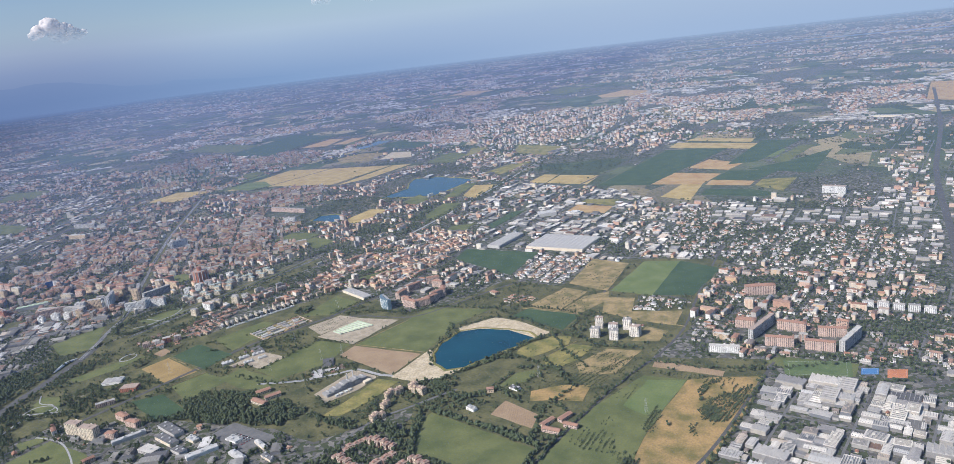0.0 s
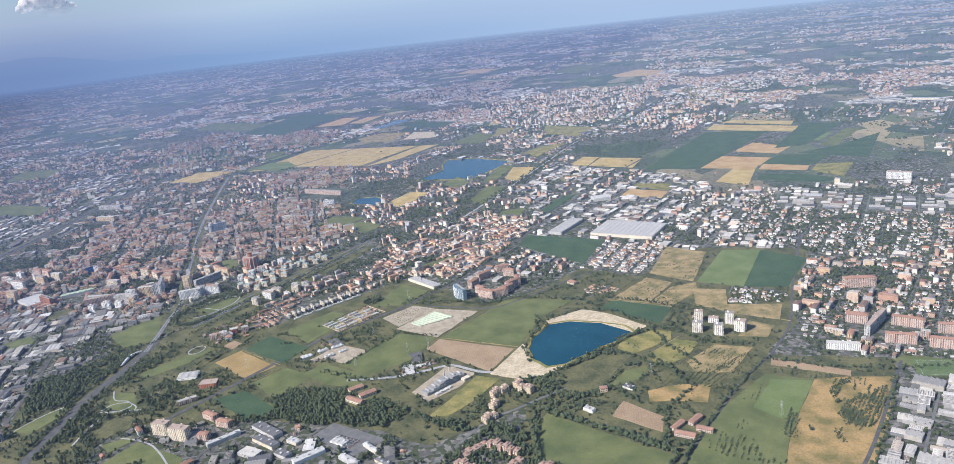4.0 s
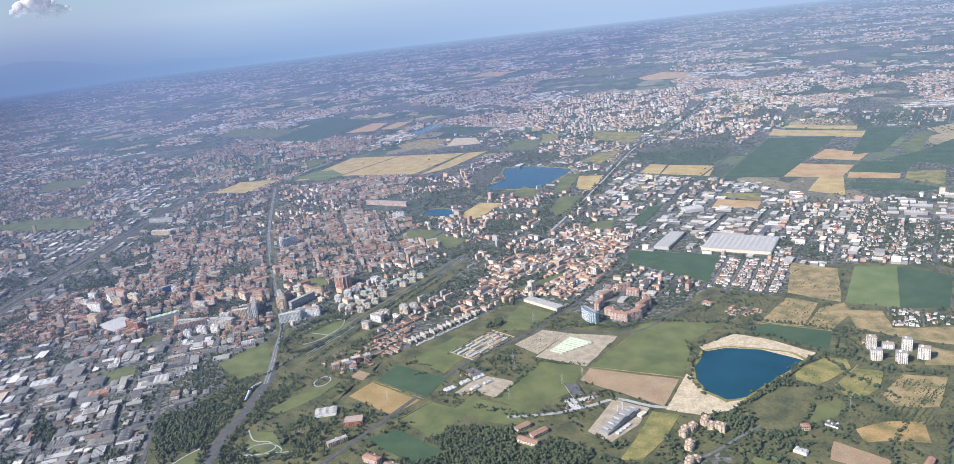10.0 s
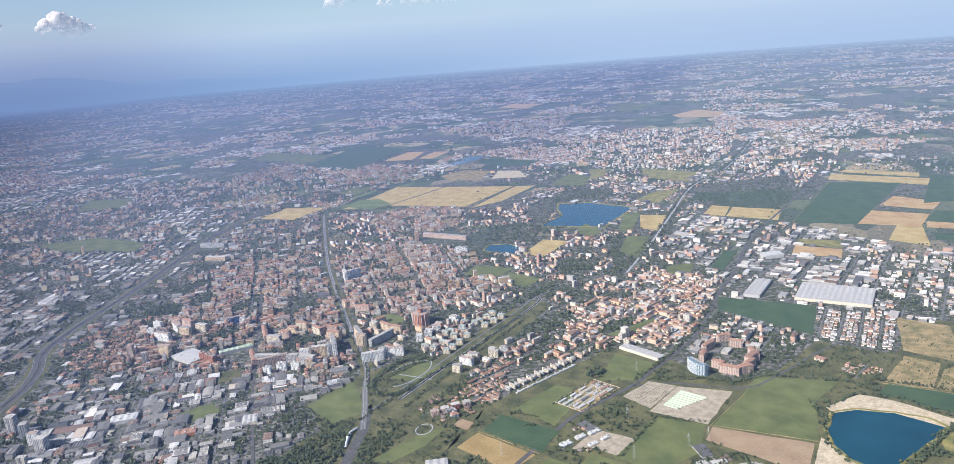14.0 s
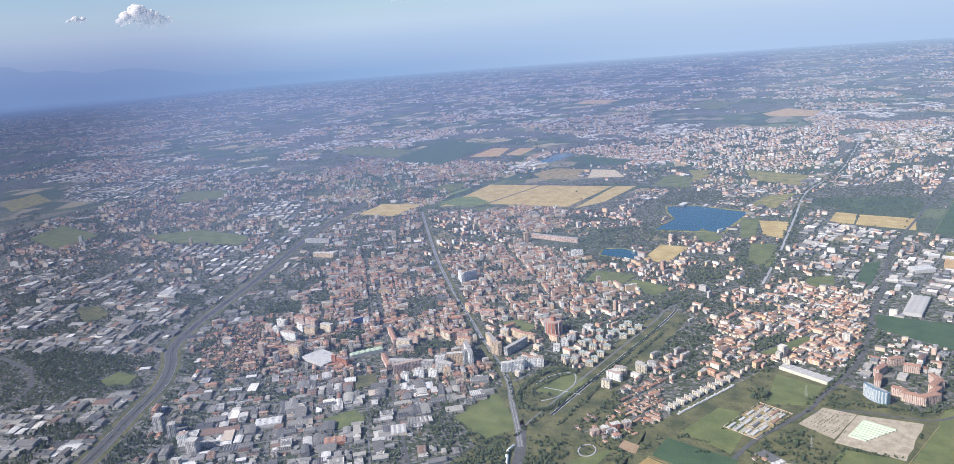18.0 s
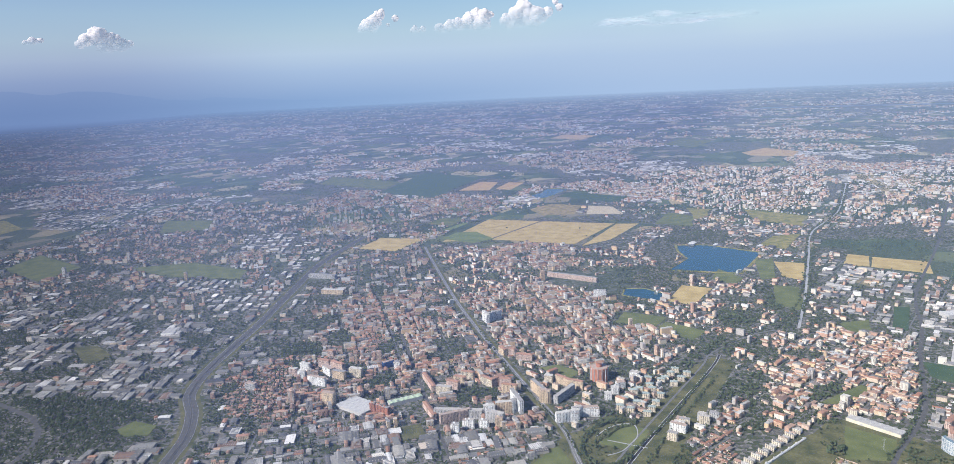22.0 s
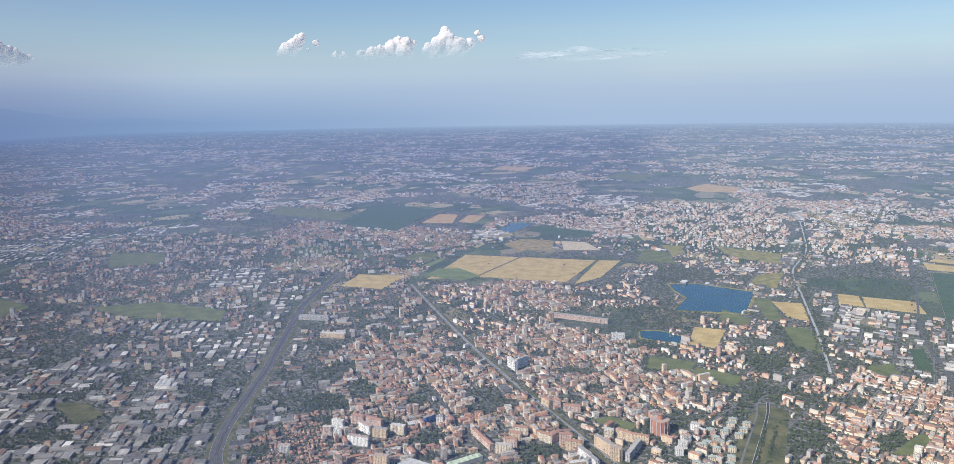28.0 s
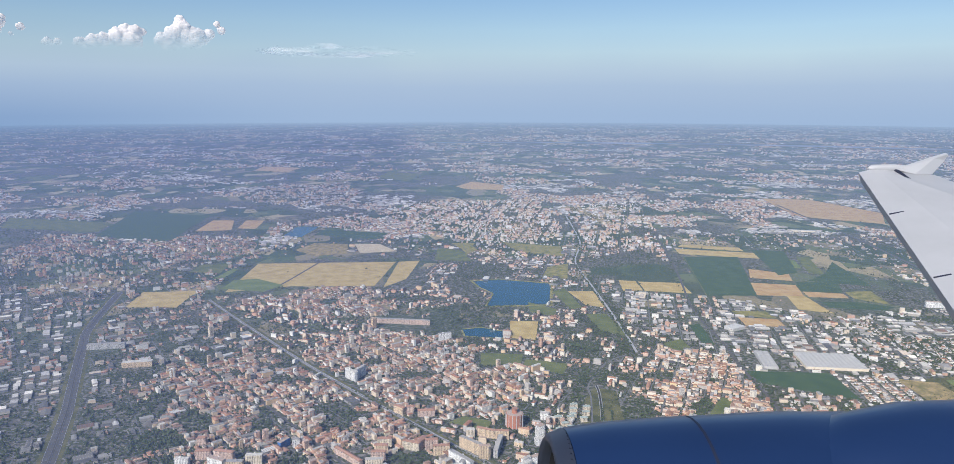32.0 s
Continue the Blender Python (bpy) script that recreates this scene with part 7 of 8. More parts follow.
tree_row([(-160, 240), (-150, 262), (-141, 290), (-136, 320)], 1.0, 0.5)
tree_row([(-106, 480), (-90, 540), (-68, 600), (-40, 700)], 1.4, 0.8)
wood([(-176, 152), (-168, 172), (-144, 176), (-124, 165), (-128, 156)], 1900, 0.8, 1.5, 2)
tree_row([(-241.5, 246), (-247.5, 246), (-252, 238), (-254, 229), (-252.5, 219), (-247.5, 213.5), (-241, 214), (-236.5, 222)], 0.28, 0.9, 0.8, 1.3)
tree_row([(-222, 148), (-214, 150.5), (-207, 153)], 0.8, 0.1, 0.5, 0.7)
tree_row([(-221, 146.5), (-213, 149), (-206, 151.5)], 0.8, 0.1, 0.5, 0.7)
tree_row([(-191, 127), (-188, 128), (-187, 130)], 0.5, 0.5, 0.7, 1.1)
tree_row([(-197, 209), (-193, 211)], 0.4, 0.6, 0.7, 1.0)
tree_row([(-190, 202), (-186, 203)], 0.5, 0.7, 0.7, 1.0)
tree_row([(-158, 190), (-150, 215), (-135, 214)], 0.7, 0.5, 0.7, 1.1)
tree_row([(-135, 192), (-126, 198), (-122, 192)], 0.5, 0.7, 0.7, 1.2)
tree_row([(-122, 164), (-112, 160), (-104, 158)], 0.35, 1.0, 0.8, 1.4)
tree_row([(-106, 174), (-100, 164), (-92, 156)], 0.4, 0.9, 0.8, 1.4)
wood([(-264.7, 159.4), (-263.4, 167.9), (-251.6, 169.4), (-243.5, 162.4), (-238.6, 152.2), (-244.1, 149.2), (-247.7, 145.2)], 900, 0.8, 1.5, 4)
wood([(-258, 170), (-254, 184), (-243, 188), (-240, 172), (-244, 165)], 420, 0.7, 1.3, 14)
wood([(-233, 166), (-235, 180), (-230, 190), (-226, 176), (-229, 166)], 170, 0.6, 1.2, 15)
wood([(-210, 156), (-218, 166), (-212, 174), (-204, 166), (-202, 156)], 150, 0.6, 1.2, 16)
wood([(-218, 132), (-224, 134), (-229, 150), (-226, 156), (-221, 148)], 110, 0.6, 1.1, 17)
wood([(-200, 172), (-193, 186), (-185, 176), (-196, 162)], 120, 0.6, 1.2, 5)
wood([(-134, 300), (-128, 265), (-112, 258), (-100, 282)], 420, 0.7, 1.3, 6)
wood([(-105, 178), (-92, 196), (-72, 178), (-88, 168)], 420, 0.7, 1.3, 7)
for x, y in ((-345, 560), (-362, 585), (-330, 575), (-392, 570), (-318, 545), (-405, 560), (-352, 600), (-300, 570), (-12, 186), (-20, 172)):
    TREES.append((x, y, 1.5))
for line in ([(-134, 212), (-123, 237)], [(-104, 209), (-133, 213)], [(-184, 175), (-178, 186)], [(-203, 196), (-181, 187)], [(-62, 208), (-54, 222)], [(-52, 249), (-20, 237)],
             [(-81, 251), (-58, 246)], [(-307, 602), (-323, 521)], [(-383, 527), (-323, 521)], [(-92, 472), (-58, 598)]):
    v, f = band(strip_points(line), 0.09, -0.09, 0.0, 0.16)
    tagged(new("farm_track", mesh("farm_track", v, f, DRY)), "pale dirt track along a field edge", "track", kind="structure")
for side in (-1.9, 1.9):
    tree_row([(x + side, y) for x, y in ((-182, 366), (-171.7, 424.1), (-164.8, 504.3), (-156.9, 587.2), (-130.7, 675.8), (-107.6, 831.3))], 0.75, 0.5, 0.9, 1.5)
orchard([(-11.8, 196.9), (0.8, 199.7), (0.2, 194.2), (-1.6, 185.1), (-5.9, 175.1), (-13.6, 175.2)], 71, 0.42, 0.85, 0.62, 0.92, 12)
orchard([(-15.1, 173), (-7, 175), (-7.9, 167.3), (-13.7, 167.5)], 71, 0.42, 0.85, 0.58, 0.9, 13)
orchard([(-26.7, 170), (-23.9, 181), (-21.5, 178.8), (-23.6, 166.3)], 71, 0.5, 0.9, 0.5, 0.85, 14)
orchard([(-26, 147), (-25, 156), (-12, 160), (-10, 149)], 71, 0.6, 1.2, 0.42, 0.5, 3)
orchard([(-29.5, 201.4), (-17.4, 201.9), (-2.6, 200.5), (-3.5, 196.0), (-19.0, 198.7), (-33, 196.5)], 81, 0.6, 1.2, 0.5, 0.8, 8)
orchard([(-24.5, 167.9), (-25.9, 167.7), (-23.2, 183.8), (-21.3, 184.0)], 80, 0.42, 0.8, 0.6, 0.95, 41)
orchard([(-30.5, 146.2), (-28.4, 155.3), (-25.0, 155.5), (-25.8, 146.6)], 80, 0.42, 0.8, 0.62, 0.95, 42)
orchard([(-31.6, 152.2), (-30.6, 164.4), (-22.8, 165.3), (-23.8, 158.3), (-27.1, 155.2)], 80, 0.6, 1.1, 0.5, 0.8, 43)
orchard([(-46.3, 160.1), (-40.2, 168.6), (-31.6, 166.0), (-31.7, 156.4), (-39.1, 156.6)], 80, 0.6, 1.3, 0.5, 0.8, 44)
orchard([(-42, 170), (-33, 188), (-29, 196), (-31, 182), (-36, 168)], 80, 0.6, 1.2, 0.5, 0.8, 45)
orchard([(-12.9, 178.6), (-10.7, 188.8), (-2.1, 191.5), (-4.7, 182.9), (-8.5, 173.1)], 71, 0.36, 0.7, 0.62, 0.95, 46)
orchard([(-15.0, 167.8), (-12.9, 173.1), (-8.5, 171.7), (-10.7, 165.7)], 71, 0.36, 0.7, 0.6, 0.95, 47)
wood([(-16, 146), (-17, 152), (-10, 156), (-10, 148)], 90, 0.5, 0.8, 48)
orchard([(-62, 190), (-50, 203), (-37, 199), (-30, 212), (-42, 217), (-46, 200), (-44, 183)], 60, 0.6, 1.2, 0.45, 0.85, 9)
orchard([(-50.7, 204.5), (-43.0, 216.5), (-32.5, 216.0), (-38.3, 200.2), (-47.8, 197.2)], 62, 0.55, 1.0, 0.5, 0.9, 31)
orchard([(-54.1, 194.4), (-47.6, 198.6), (-38.7, 198.2), (-42.8, 189.7), (-54.6, 188.0)], 62, 0.5, 1.0, 0.55, 0.9, 32)
orchard([(-71.8, 215.7), (-62.7, 225.9), (-56.5, 225.7), (-56.1, 219.5), (-66.0, 208.6)], 62, 1.0, 2.0, 0.5, 0.55, 33)
orchard([(-65.4, 312.9), (-48.3, 305.8), (-50.2, 287.0), (-52.0, 271.3), (-69.1, 279.6)], 62, 1.3, 2.2, 0.6, 0.6, 34)
orchard([(-59.6, 265.0), (-51.0, 270.2), (-49.7, 261.2), (-58.0, 246.4), (-65.4, 249.3)], 62, 0.9, 1.6, 0.55, 0.7, 35)
orchard([(-161.4, 227.6), (-154.8, 239.0), (-146.2, 237.0), (-152.6, 221.6)], 63, 1.05, 1.05, 0.42, 0.95, 36)
tree_row([(-73.5, 217), (-62, 228), (-55.5, 227), (-47, 220), (-43, 218.5), (-31.5, 218)], 0.6, 0.6, 0.8, 1.3)
tree_row([(-72, 208.5), (-66, 206.6), (-61, 202), (-55, 201), (-51, 196)], 0.5, 0.6, 0.8, 1.3)
tree_row([(-86, 195.5), (-76.5, 207), (-72, 209)], 0.5, 0.5, 0.8, 1.3)
tree_row([(-82.5, 179.6), (-74.5, 182), (-69.5, 186), (-61, 178.5)], 0.5, 0.7, 0.8, 1.3)
tree_row([(-184, 217), (-178.6, 229), (-175, 237), (-165, 232), (-168.5, 224), (-172.5, 216)], 0.7, 0.5, 0.5, 0.9)
tree_row([(-176.5, 240.4), (-176.0, 244.0)], 0.35, 0.15, 1.5, 1.9)
tree_row([(-172.9, 241.6), (-172.4, 245.2)], 0.35, 0.15, 1.5, 1.9)
tree_row([(-196.5, 209.8), (-186.3, 208.6)], 0.5, 0.2, 0.5, 0.7)
tree_row([(-153.5, 243.5), (-146, 245.5), (-138, 245.4), (-126, 244.4), (-114, 252.5)], 0.45, 0.5, 0.6, 1.0)
orchard([(-81, 251), (-74, 274), (-59, 269), (-55, 248)], 62, 0.8, 2.0, 0.5, 0.6, 10)


# ---------------------------------------------------------------- buildings set on their plots
def bulk(name, shapes, spots, material, label, category):
    """Many copies of a few shapes in one mesh: spots hold the shape's number, place, turn in degrees and scale."""
    V, L, S, T, P = [], [], [], [], []
    nv = nl = 0
    rs = np.random.RandomState(len(spots) % 1000 + len(name))
    for k, (v, f) in enumerate(shapes):
        mine = [s for s in spots if s[0] == k]
        if not mine:
            continue
        v = np.array(v, np.float32)
        tot = np.array([len(q) for q in f])
        loop = np.concatenate([np.array(q) for q in f])
        start = np.concatenate([[0], np.cumsum(tot)[:-1]])
        a = np.radians([s[4] for s in mine]).astype(np.float32)
        c, s_ = np.cos(a)[:, None], np.sin(a)[:, None]
        sx = np.array([s[5] for s in mine], np.float32)[:, None]
        sz = np.array([s[6] for s in mine], np.float32)[:, None]
        x, y, z = v[None, :, 0] * sx, v[None, :, 1] * sx, v[None, :, 2] * sz
        m = len(mine)
        out = np.stack([x * c - y * s_ + np.array([s[1] for s in mine])[:, None], x * s_ + y * c + np.array([s[2] for s in mine])[:, None],
                        z + np.array([s[3] for s in mine])[:, None]], 2)
        V.append(out.reshape(-1, 3))
        L.append((loop[None] + (nv + np.arange(m) * len(v))[:, None]).ravel())
        S.append((start[None] + (nl + np.arange(m) * len(loop))[:, None]).ravel())
        T.append(np.tile(tot, m))
        P.append(np.repeat(rs.rand(m), len(f)))
        nv += m * len(v)
        nl += m * len(loop)
    if not V:
        return None
    V, L, S, T, P = (np.concatenate(q) for q in (V, L, S, T, P))
    me = bpy.data.meshes.new(name)
    me.vertices.add(len(V))
    me.vertices.foreach_set("co", V.ravel())
    me.loops.add(len(L))
    me.loops.foreach_set("vertex_index", L.astype(np.int32))
    me.polygons.add(len(S))
    me.polygons.foreach_set("loop_start", S.astype(np.int32))
    me.attributes.new("pick", "FLOAT", "FACE").data.foreach_set("value", P.astype(np.float32))
    me.materials.append(material)
    me.update(calc_edges=True)
    me.validate()
    me.shade_flat()
    return tagged(new(name, me), label, category, kind="stuff")


PLURAL = {"house": "houses", "apartment_block": "apartment_blocks", "tower_block": "tower_blocks", "factory_shed": "factory_sheds", "white_shed": "white_sheds", "terraced_row": "terraced_rows", "villa": "villas", "town_house": "town_houses"}
for name, spots in SPOTS.items():
    spots.sort(key=lambda s: s[1])
    variants = KINDS[name]
    label, category, group = LABELS[name]
    masters = {}
    keep = {"apartment_block": 140, "villa": 110, "house": 200, "town_house": 90}.get(name, 240)
    for x, y, t, n, s, tall in spots[:keep]:
        k = n % len(variants)
        if k not in masters:
            masters[k] = thing_from(name, variants[k], label, category, group)
            masters[k].matrix_basis = pose(x, y, 0, 0, 0, t)
            masters[k].scale = (s, s, s * tall)
        else:
            ob = copy_thing(masters[k], pose(x, y, 0, 0, 0, t))
            ob.scale = (s, s, s * tall)
    rest = [(n % len(variants), x, y, 0.0, t, s, s * tall) for x, y, t, n, s, tall in spots[keep:]]
    for i, pname in enumerate([p[0] for p in variants[0]]):
        mat = variants[0][i][2]
        some = rest if pname in ("wall", "roof") else [r for r in rest if r[2] < (245 if pname == "windows" else 300)]
        if pname == "roof" and name == "apartment_block":
            for sub, m2 in (("tiles", "tiles_far"), ("flat", "flat_far")):
                bulk(PLURAL[name], [v[i][1] for v in variants], [r for r in some if variants[r[0]][i][2] == sub], M[m2], f"{sub} roofs of town apartment blocks", "roofs")
            continue
        m2 = M[mat + "_far"] if isinstance(mat, str) else mat
        bulk(PLURAL[name], [v[i][1] for v in variants], some, m2, f"{pname} of many {PLURAL[name].replace('_', ' ')} across the town", category)

# ---------------------------------------------------------------- trees
def foliage(name, dark, light):
    n = Nodes(name, 0.9)
    c = n.ramp(n.noise(0.35, 3), [(0.3, dark), (0.7, light)])
    c = n.mix(0.6, c, n.ramp(n.noise(7.0, 3), [(0.3, grey(0.25)), (0.7, grey(0.75))]), "OVERLAY")
    n.bump(n.noise(9.0, 2), 0.6, 0.06)
    return n.done(c)


LEAVES = foliage("leaves", (0.032, 0.050, 0.024), (0.074, 0.096, 0.042))
BARK = asphalt("bark", 0.07, 0.12)
tr = random.Random(4)
CROWNS = [dome_crown(tr, tr.uniform(0.95, 1.5), tr.randint(4, 5)) for i in range(8)]
TRUNKS = [trunk_shape(1.2)]
SMALL = [dome_crown(tr, tr.uniform(0.8, 1.2), 2) for i in range(5)]
TINY = [dome_crown(tr, tr.uniform(0.8, 1.1), 1) for i in range(5)]
TREES = sorted((s for s in TREES if s[1] > 124 or s[0] > -150 and s[1] > 136), key=lambda s: s[1])
near, rest = TREES[:300], TREES[300:]
masters = []
for i, (x, y, s) in enumerate(near):
    if i < 8:
        ob = new("tree", mesh("trunk", *TRUNKS[0], BARK))
        tagged(ob, "broad leafy green tree beside the fields", "tree", "trees of the suburbs")
        c = new("crown", mesh("crown", *CROWNS[i], LEAVES))
        c.parent = ob
        masters.append(ob)
        ob.matrix_basis = pose(x, y, 0, 0, 0, i * 40)
        ob.scale = (s, s, s)
    else:
        ob = copy_thing(masters[i % 8], pose(x, y, 0, 0, 0, i * 57 % 360))
        ob.scale = (s, s, s)
close = [(i % 8, x, y, 0.0, i * 57 % 360, s, s) for i, (x, y, s) in enumerate(rest) if y < 162]
mid = [(i % 5, x, y, 0.0, i * 57 % 360, s * 1.1, s * 1.05) for i, (x, y, s) in enumerate(rest) if 162 <= y < 290]
far = [(i % 5, x, y, -0.2, i * 57 % 360, s * (1.75 if y < 400 else 2.1), s * (1.2 if y < 400 else 1.3)) for i, (x, y, s) in enumerate(rest) if y >= 290 and i % (2 if y < 400 else 4) == 0]
bulk("trees", CROWNS, close, LEAVES, "leafy green trees and hedges among the fields", "trees")
bulk("tree_trunks", TRUNKS, [(0,) + m[1:] for m in close], BARK, "brown trunks of the suburban trees", "tree trunks")
bulk("trees", SMALL, mid[::2], LEAVES, "dense green trees and hedges of the suburbs", "trees")
bulk("trees", TINY, [(k, x, y, -0.15, t, a * 1.35, b * 1.12) for k, x, y, z, t, a, b in mid[1::2]], LEAVES, "round green trees and bushes of the suburbs", "trees")
bulk("trees", TINY, far, LEAVES, "dark green trees between the houses", "trees")

# ---------------------------------------------------------------- distant towns, sheds and woods
rs = np.random.RandomState(21)
n = 190000
r = 640 * np.exp(rs.rand(n) * math.log(4550 / 640.0))
bear = rs.uniform(-75, 45, n)
fx, fy = -150 + r * np.sin(np.radians(bear)), r * np.cos(np.radians(bear))
town = 0.5 * value_noise(fx, fy, 110.0, 5) + 0.5 * value_noise(fx, fy, 32.0, 6)
keep = (town > 0.52) & (fy > 600) & (rs.rand(n) < np.clip((town - 0.50) * 9.0, 0, 0.95))
okz = np.ones(n, bool)
for z in ZONES:
    okz &= ~inside_many(fx, fy, z)
keep &= okz
keep[keep] &= free(fx[keep], fy[keep], 0.5, 1.0)
idx = np.nonzero(keep)[0][:44000]
works = value_noise(fx, fy, 70.0, 9) > 0.62
FAR_HOUSE = [join(box(1.5, 1.0, 0.8)), join(box(2.2, 1.1, 1.6)), join(box(1.3, 1.2, 0.7))]
FAR_ROOF = [hip_roof(1.5, 1.0, 0.8, 0.3), hip_roof(2.2, 1.1, 1.6, 0.3), hip_roof(1.3, 1.2, 0.7, 0.35)]
FAR_SHED = [box(4.0, 6.0, 0.9), box(3.0, 8.0, 1.0), box(6.0, 5.0, 0.8)]
FAR_SHEET = [hip_roof(4.0, 6.0, 0.9, 0.2, 0.05, True), hip_roof(3.0, 8.0, 1.0, 0.2, 0.05, True), hip_roof(6.0, 5.0, 0.8, 0.2, 0.05, True)]
homes = [(int(i) % 3, fx[i], fy[i], 0.0, 20 + (int(i) % 4) * 90 + rs.uniform(-9, 9), 0.9 + min(1.8, r[i] / 2300), rs.uniform(0.8, 1.5) * (1 + r[i] / 5000)) for i in idx if not works[i]]
sheds = [(int(i) % 3, fx[i], fy[i], 0.0, 15 + (int(i) % 2) * 90 + rs.uniform(-9, 9), rs.uniform(0.4, 0.9) * (0.8 + r[i] / 2200), rs.uniform(0.8, 1.3)) for i in idx if works[i]][::2]
sheds += [(int(i) % 3, fx[i], fy[i], 0.0, 15 + (int(i) % 2) * 90, rs.uniform(0.35, 0.8) * (0.7 + r[i] / 1300), 1.0) for i in idx[::3]]
bulk("distant_houses", FAR_HOUSE, homes, M["plaster_far"], "distant hazy town of plastered houses", "houses")
bulk("distant_roofs", FAR_ROOF, homes, M["tiles_far"], "distant tiled roofs in the haze", "roofs")
bulk("distant_sheds", FAR_SHED, sheds, M["shedwall_far"], "distant industrial sheds in the haze", "sheds")
bulk("distant_sheet_roofs", FAR_SHEET, sheds, M["whitesheet_far"], "distant pale sheet roofs in the haze", "roofs")
n = 95000
r = 620 * np.exp(rs.rand(n) * math.log(3600 / 620.0))
bear = rs.uniform(-75, 45, n)
wx, wy = -150 + r * np.sin(np.radians(bear)), r * np.cos(np.radians(bear))
lines = np.abs(value_noise(wx, wy, 60.0, 31) - 0.5) < 0.05
woods = value_noise(wx, wy, 95.0, 33) > 0.70
keep = (lines | woods) & (wy > 560)
keep[keep] &= free(wx[keep], wy[keep], 0.5, 0.5)
idx = np.nonzero(keep)[0][:22000]
bulk("distant_woods", TINY, [(int(i) % 5, wx[i], wy[i], -0.1, int(i) * 31 % 360, 2.0 + r[i] / 700, 1.3 + r[i] / 2600) for i in idx], LEAVES, "distant dark woods and hedgerows", "woods")

# ---------------------------------------------------------------- cars on the highway
def car_master(colour):
    n = Nodes("car_paint", 0.3)
    n.b.inputs["Base Color"].default_value = (*colour, 1)
    body = join(box(0.46, 0.19, 0.08, 0, 0, 0.03), box(0.40, 0.18, 0.02, 0, 0, 0.11))
    top = new("car", mesh("body", *body, n.m))
    tagged(top, "small car driving on the dark carriageway", "car", "traffic on the highway")
    cab = new("cabin", mesh("cabin", *hip_roof(0.20, 0.12, 0.12, 0.04, 0.03), GLASS))
    cab.parent = top
    for sx in (-0.14, 0.14):
        for sy in (-0.09, 0.09):
            v = [(sx + 0.035 * math.cos(0.785 * i), sy + o, 0.035 + 0.035 * math.sin(0.785 * i)) for o in (-0.012, 0.012) for i in range(8)]
            f = [tuple(range(8)), tuple(range(15, 7, -1))] + [(i, 8 + i, 8 + (i + 1) % 8, (i + 1) % 8) for i in range(8)]
            w = new("wheel", mesh("wheel", v, f, BALLAST))
            w.parent = top
    return top


cars = []
cr = random.Random(8)
for line in (HIGHWAY_POINTS, EXPRESS_POINTS):
    for i in range(2, len(line) - 2):
        if cr.random() < 0.4:
            d = (line[i + 1] - line[i]).normalized()
            nrm = Vector((-d.y, d.x)) * cr.choice((-1.9, -1.1, 1.1, 1.9) if line is HIGHWAY_POINTS else (-0.9, 0.9))
            m = pose(line[i].x + nrm.x, line[i].y + nrm.y, 0.08, 0, 0, math.degrees(math.atan2(d.y, d.x)))
            if len(cars) < 4:
                ob = car_master(((0.7, 0.7, 0.7), (0.05, 0.05, 0.06), (0.4, 0.42, 0.45), (0.35, 0.03, 0.03))[len(cars)])
                ob.matrix_basis = m
            else:
                ob = copy_thing(cars[len(cars) % 4], m)
            cars.append(ob)


for i in range(60):
    row, col = divmod(i, 12)
    copy_thing(cars[i % 4], pose(-139.5 + col * 0.62 + row * 0.3, 150.6 - col * 0.16 + (row % 2) * 0.7 + (row // 2) * 1.6 - 3.0, 0.03, 0, 0, 78 + cr.uniform(-4, 4)))

# ---------------------------------------------------------------- power pylons
def pylon(x, y, tall, turn):
    top = new("power_pylon")
    tagged(top, "slim grey lattice power pylon in a field", "pylon", "power pylons")

    def beam(p, q, t=0.022):
        p, q = Vector(p), Vector(q)
        m = (q - p).to_track_quat("Z", "Y").to_matrix().to_4x4()
        v, f = box(t, t, (q - p).length)
        return [tuple(m @ Vector(a) + p) for a in v], f

    w = tall * 0.09
    for sx, sy in ((-1, -1), (1, -1), (1, 1), (-1, 1)):
        ob = new("leg", mesh("leg", *beam((sx * w, sy * w, 0), (sx * 0.05, sy * 0.05, tall)), CONCRETE))
        ob.parent = top
    for z in (0.72, 0.82, 0.92):
        ob = new("crossarm", mesh("crossarm", *beam((-tall * 0.13, 0, tall * z), (tall * 0.13, 0, tall * z)), CONCRETE))
        ob.parent = top
    ob = new("bracing", mesh("bracing", *join(*[beam((s * w * (1 - k / 6), -w * (1 - k / 6), tall * k / 6), (-s * w * (1 - (k + 1) / 6), -w * (1 - (k + 1) / 6), tall * (k + 1) / 6), 0.012) for k in range(5) for s in (-1, 1)]), CONCRETE))
    ob.parent = top
    top.matrix_basis = pose(x, y, 0, 0, 0, turn)


for x, y in ((-134.1, 204.5), (-139.5, 199.7), (-158.8, 213.0), (-154, 190), (-26, 178), (-192, 184), (-60, 195), (-160, 247)):
    pylon(x, y, 4.2, 30)


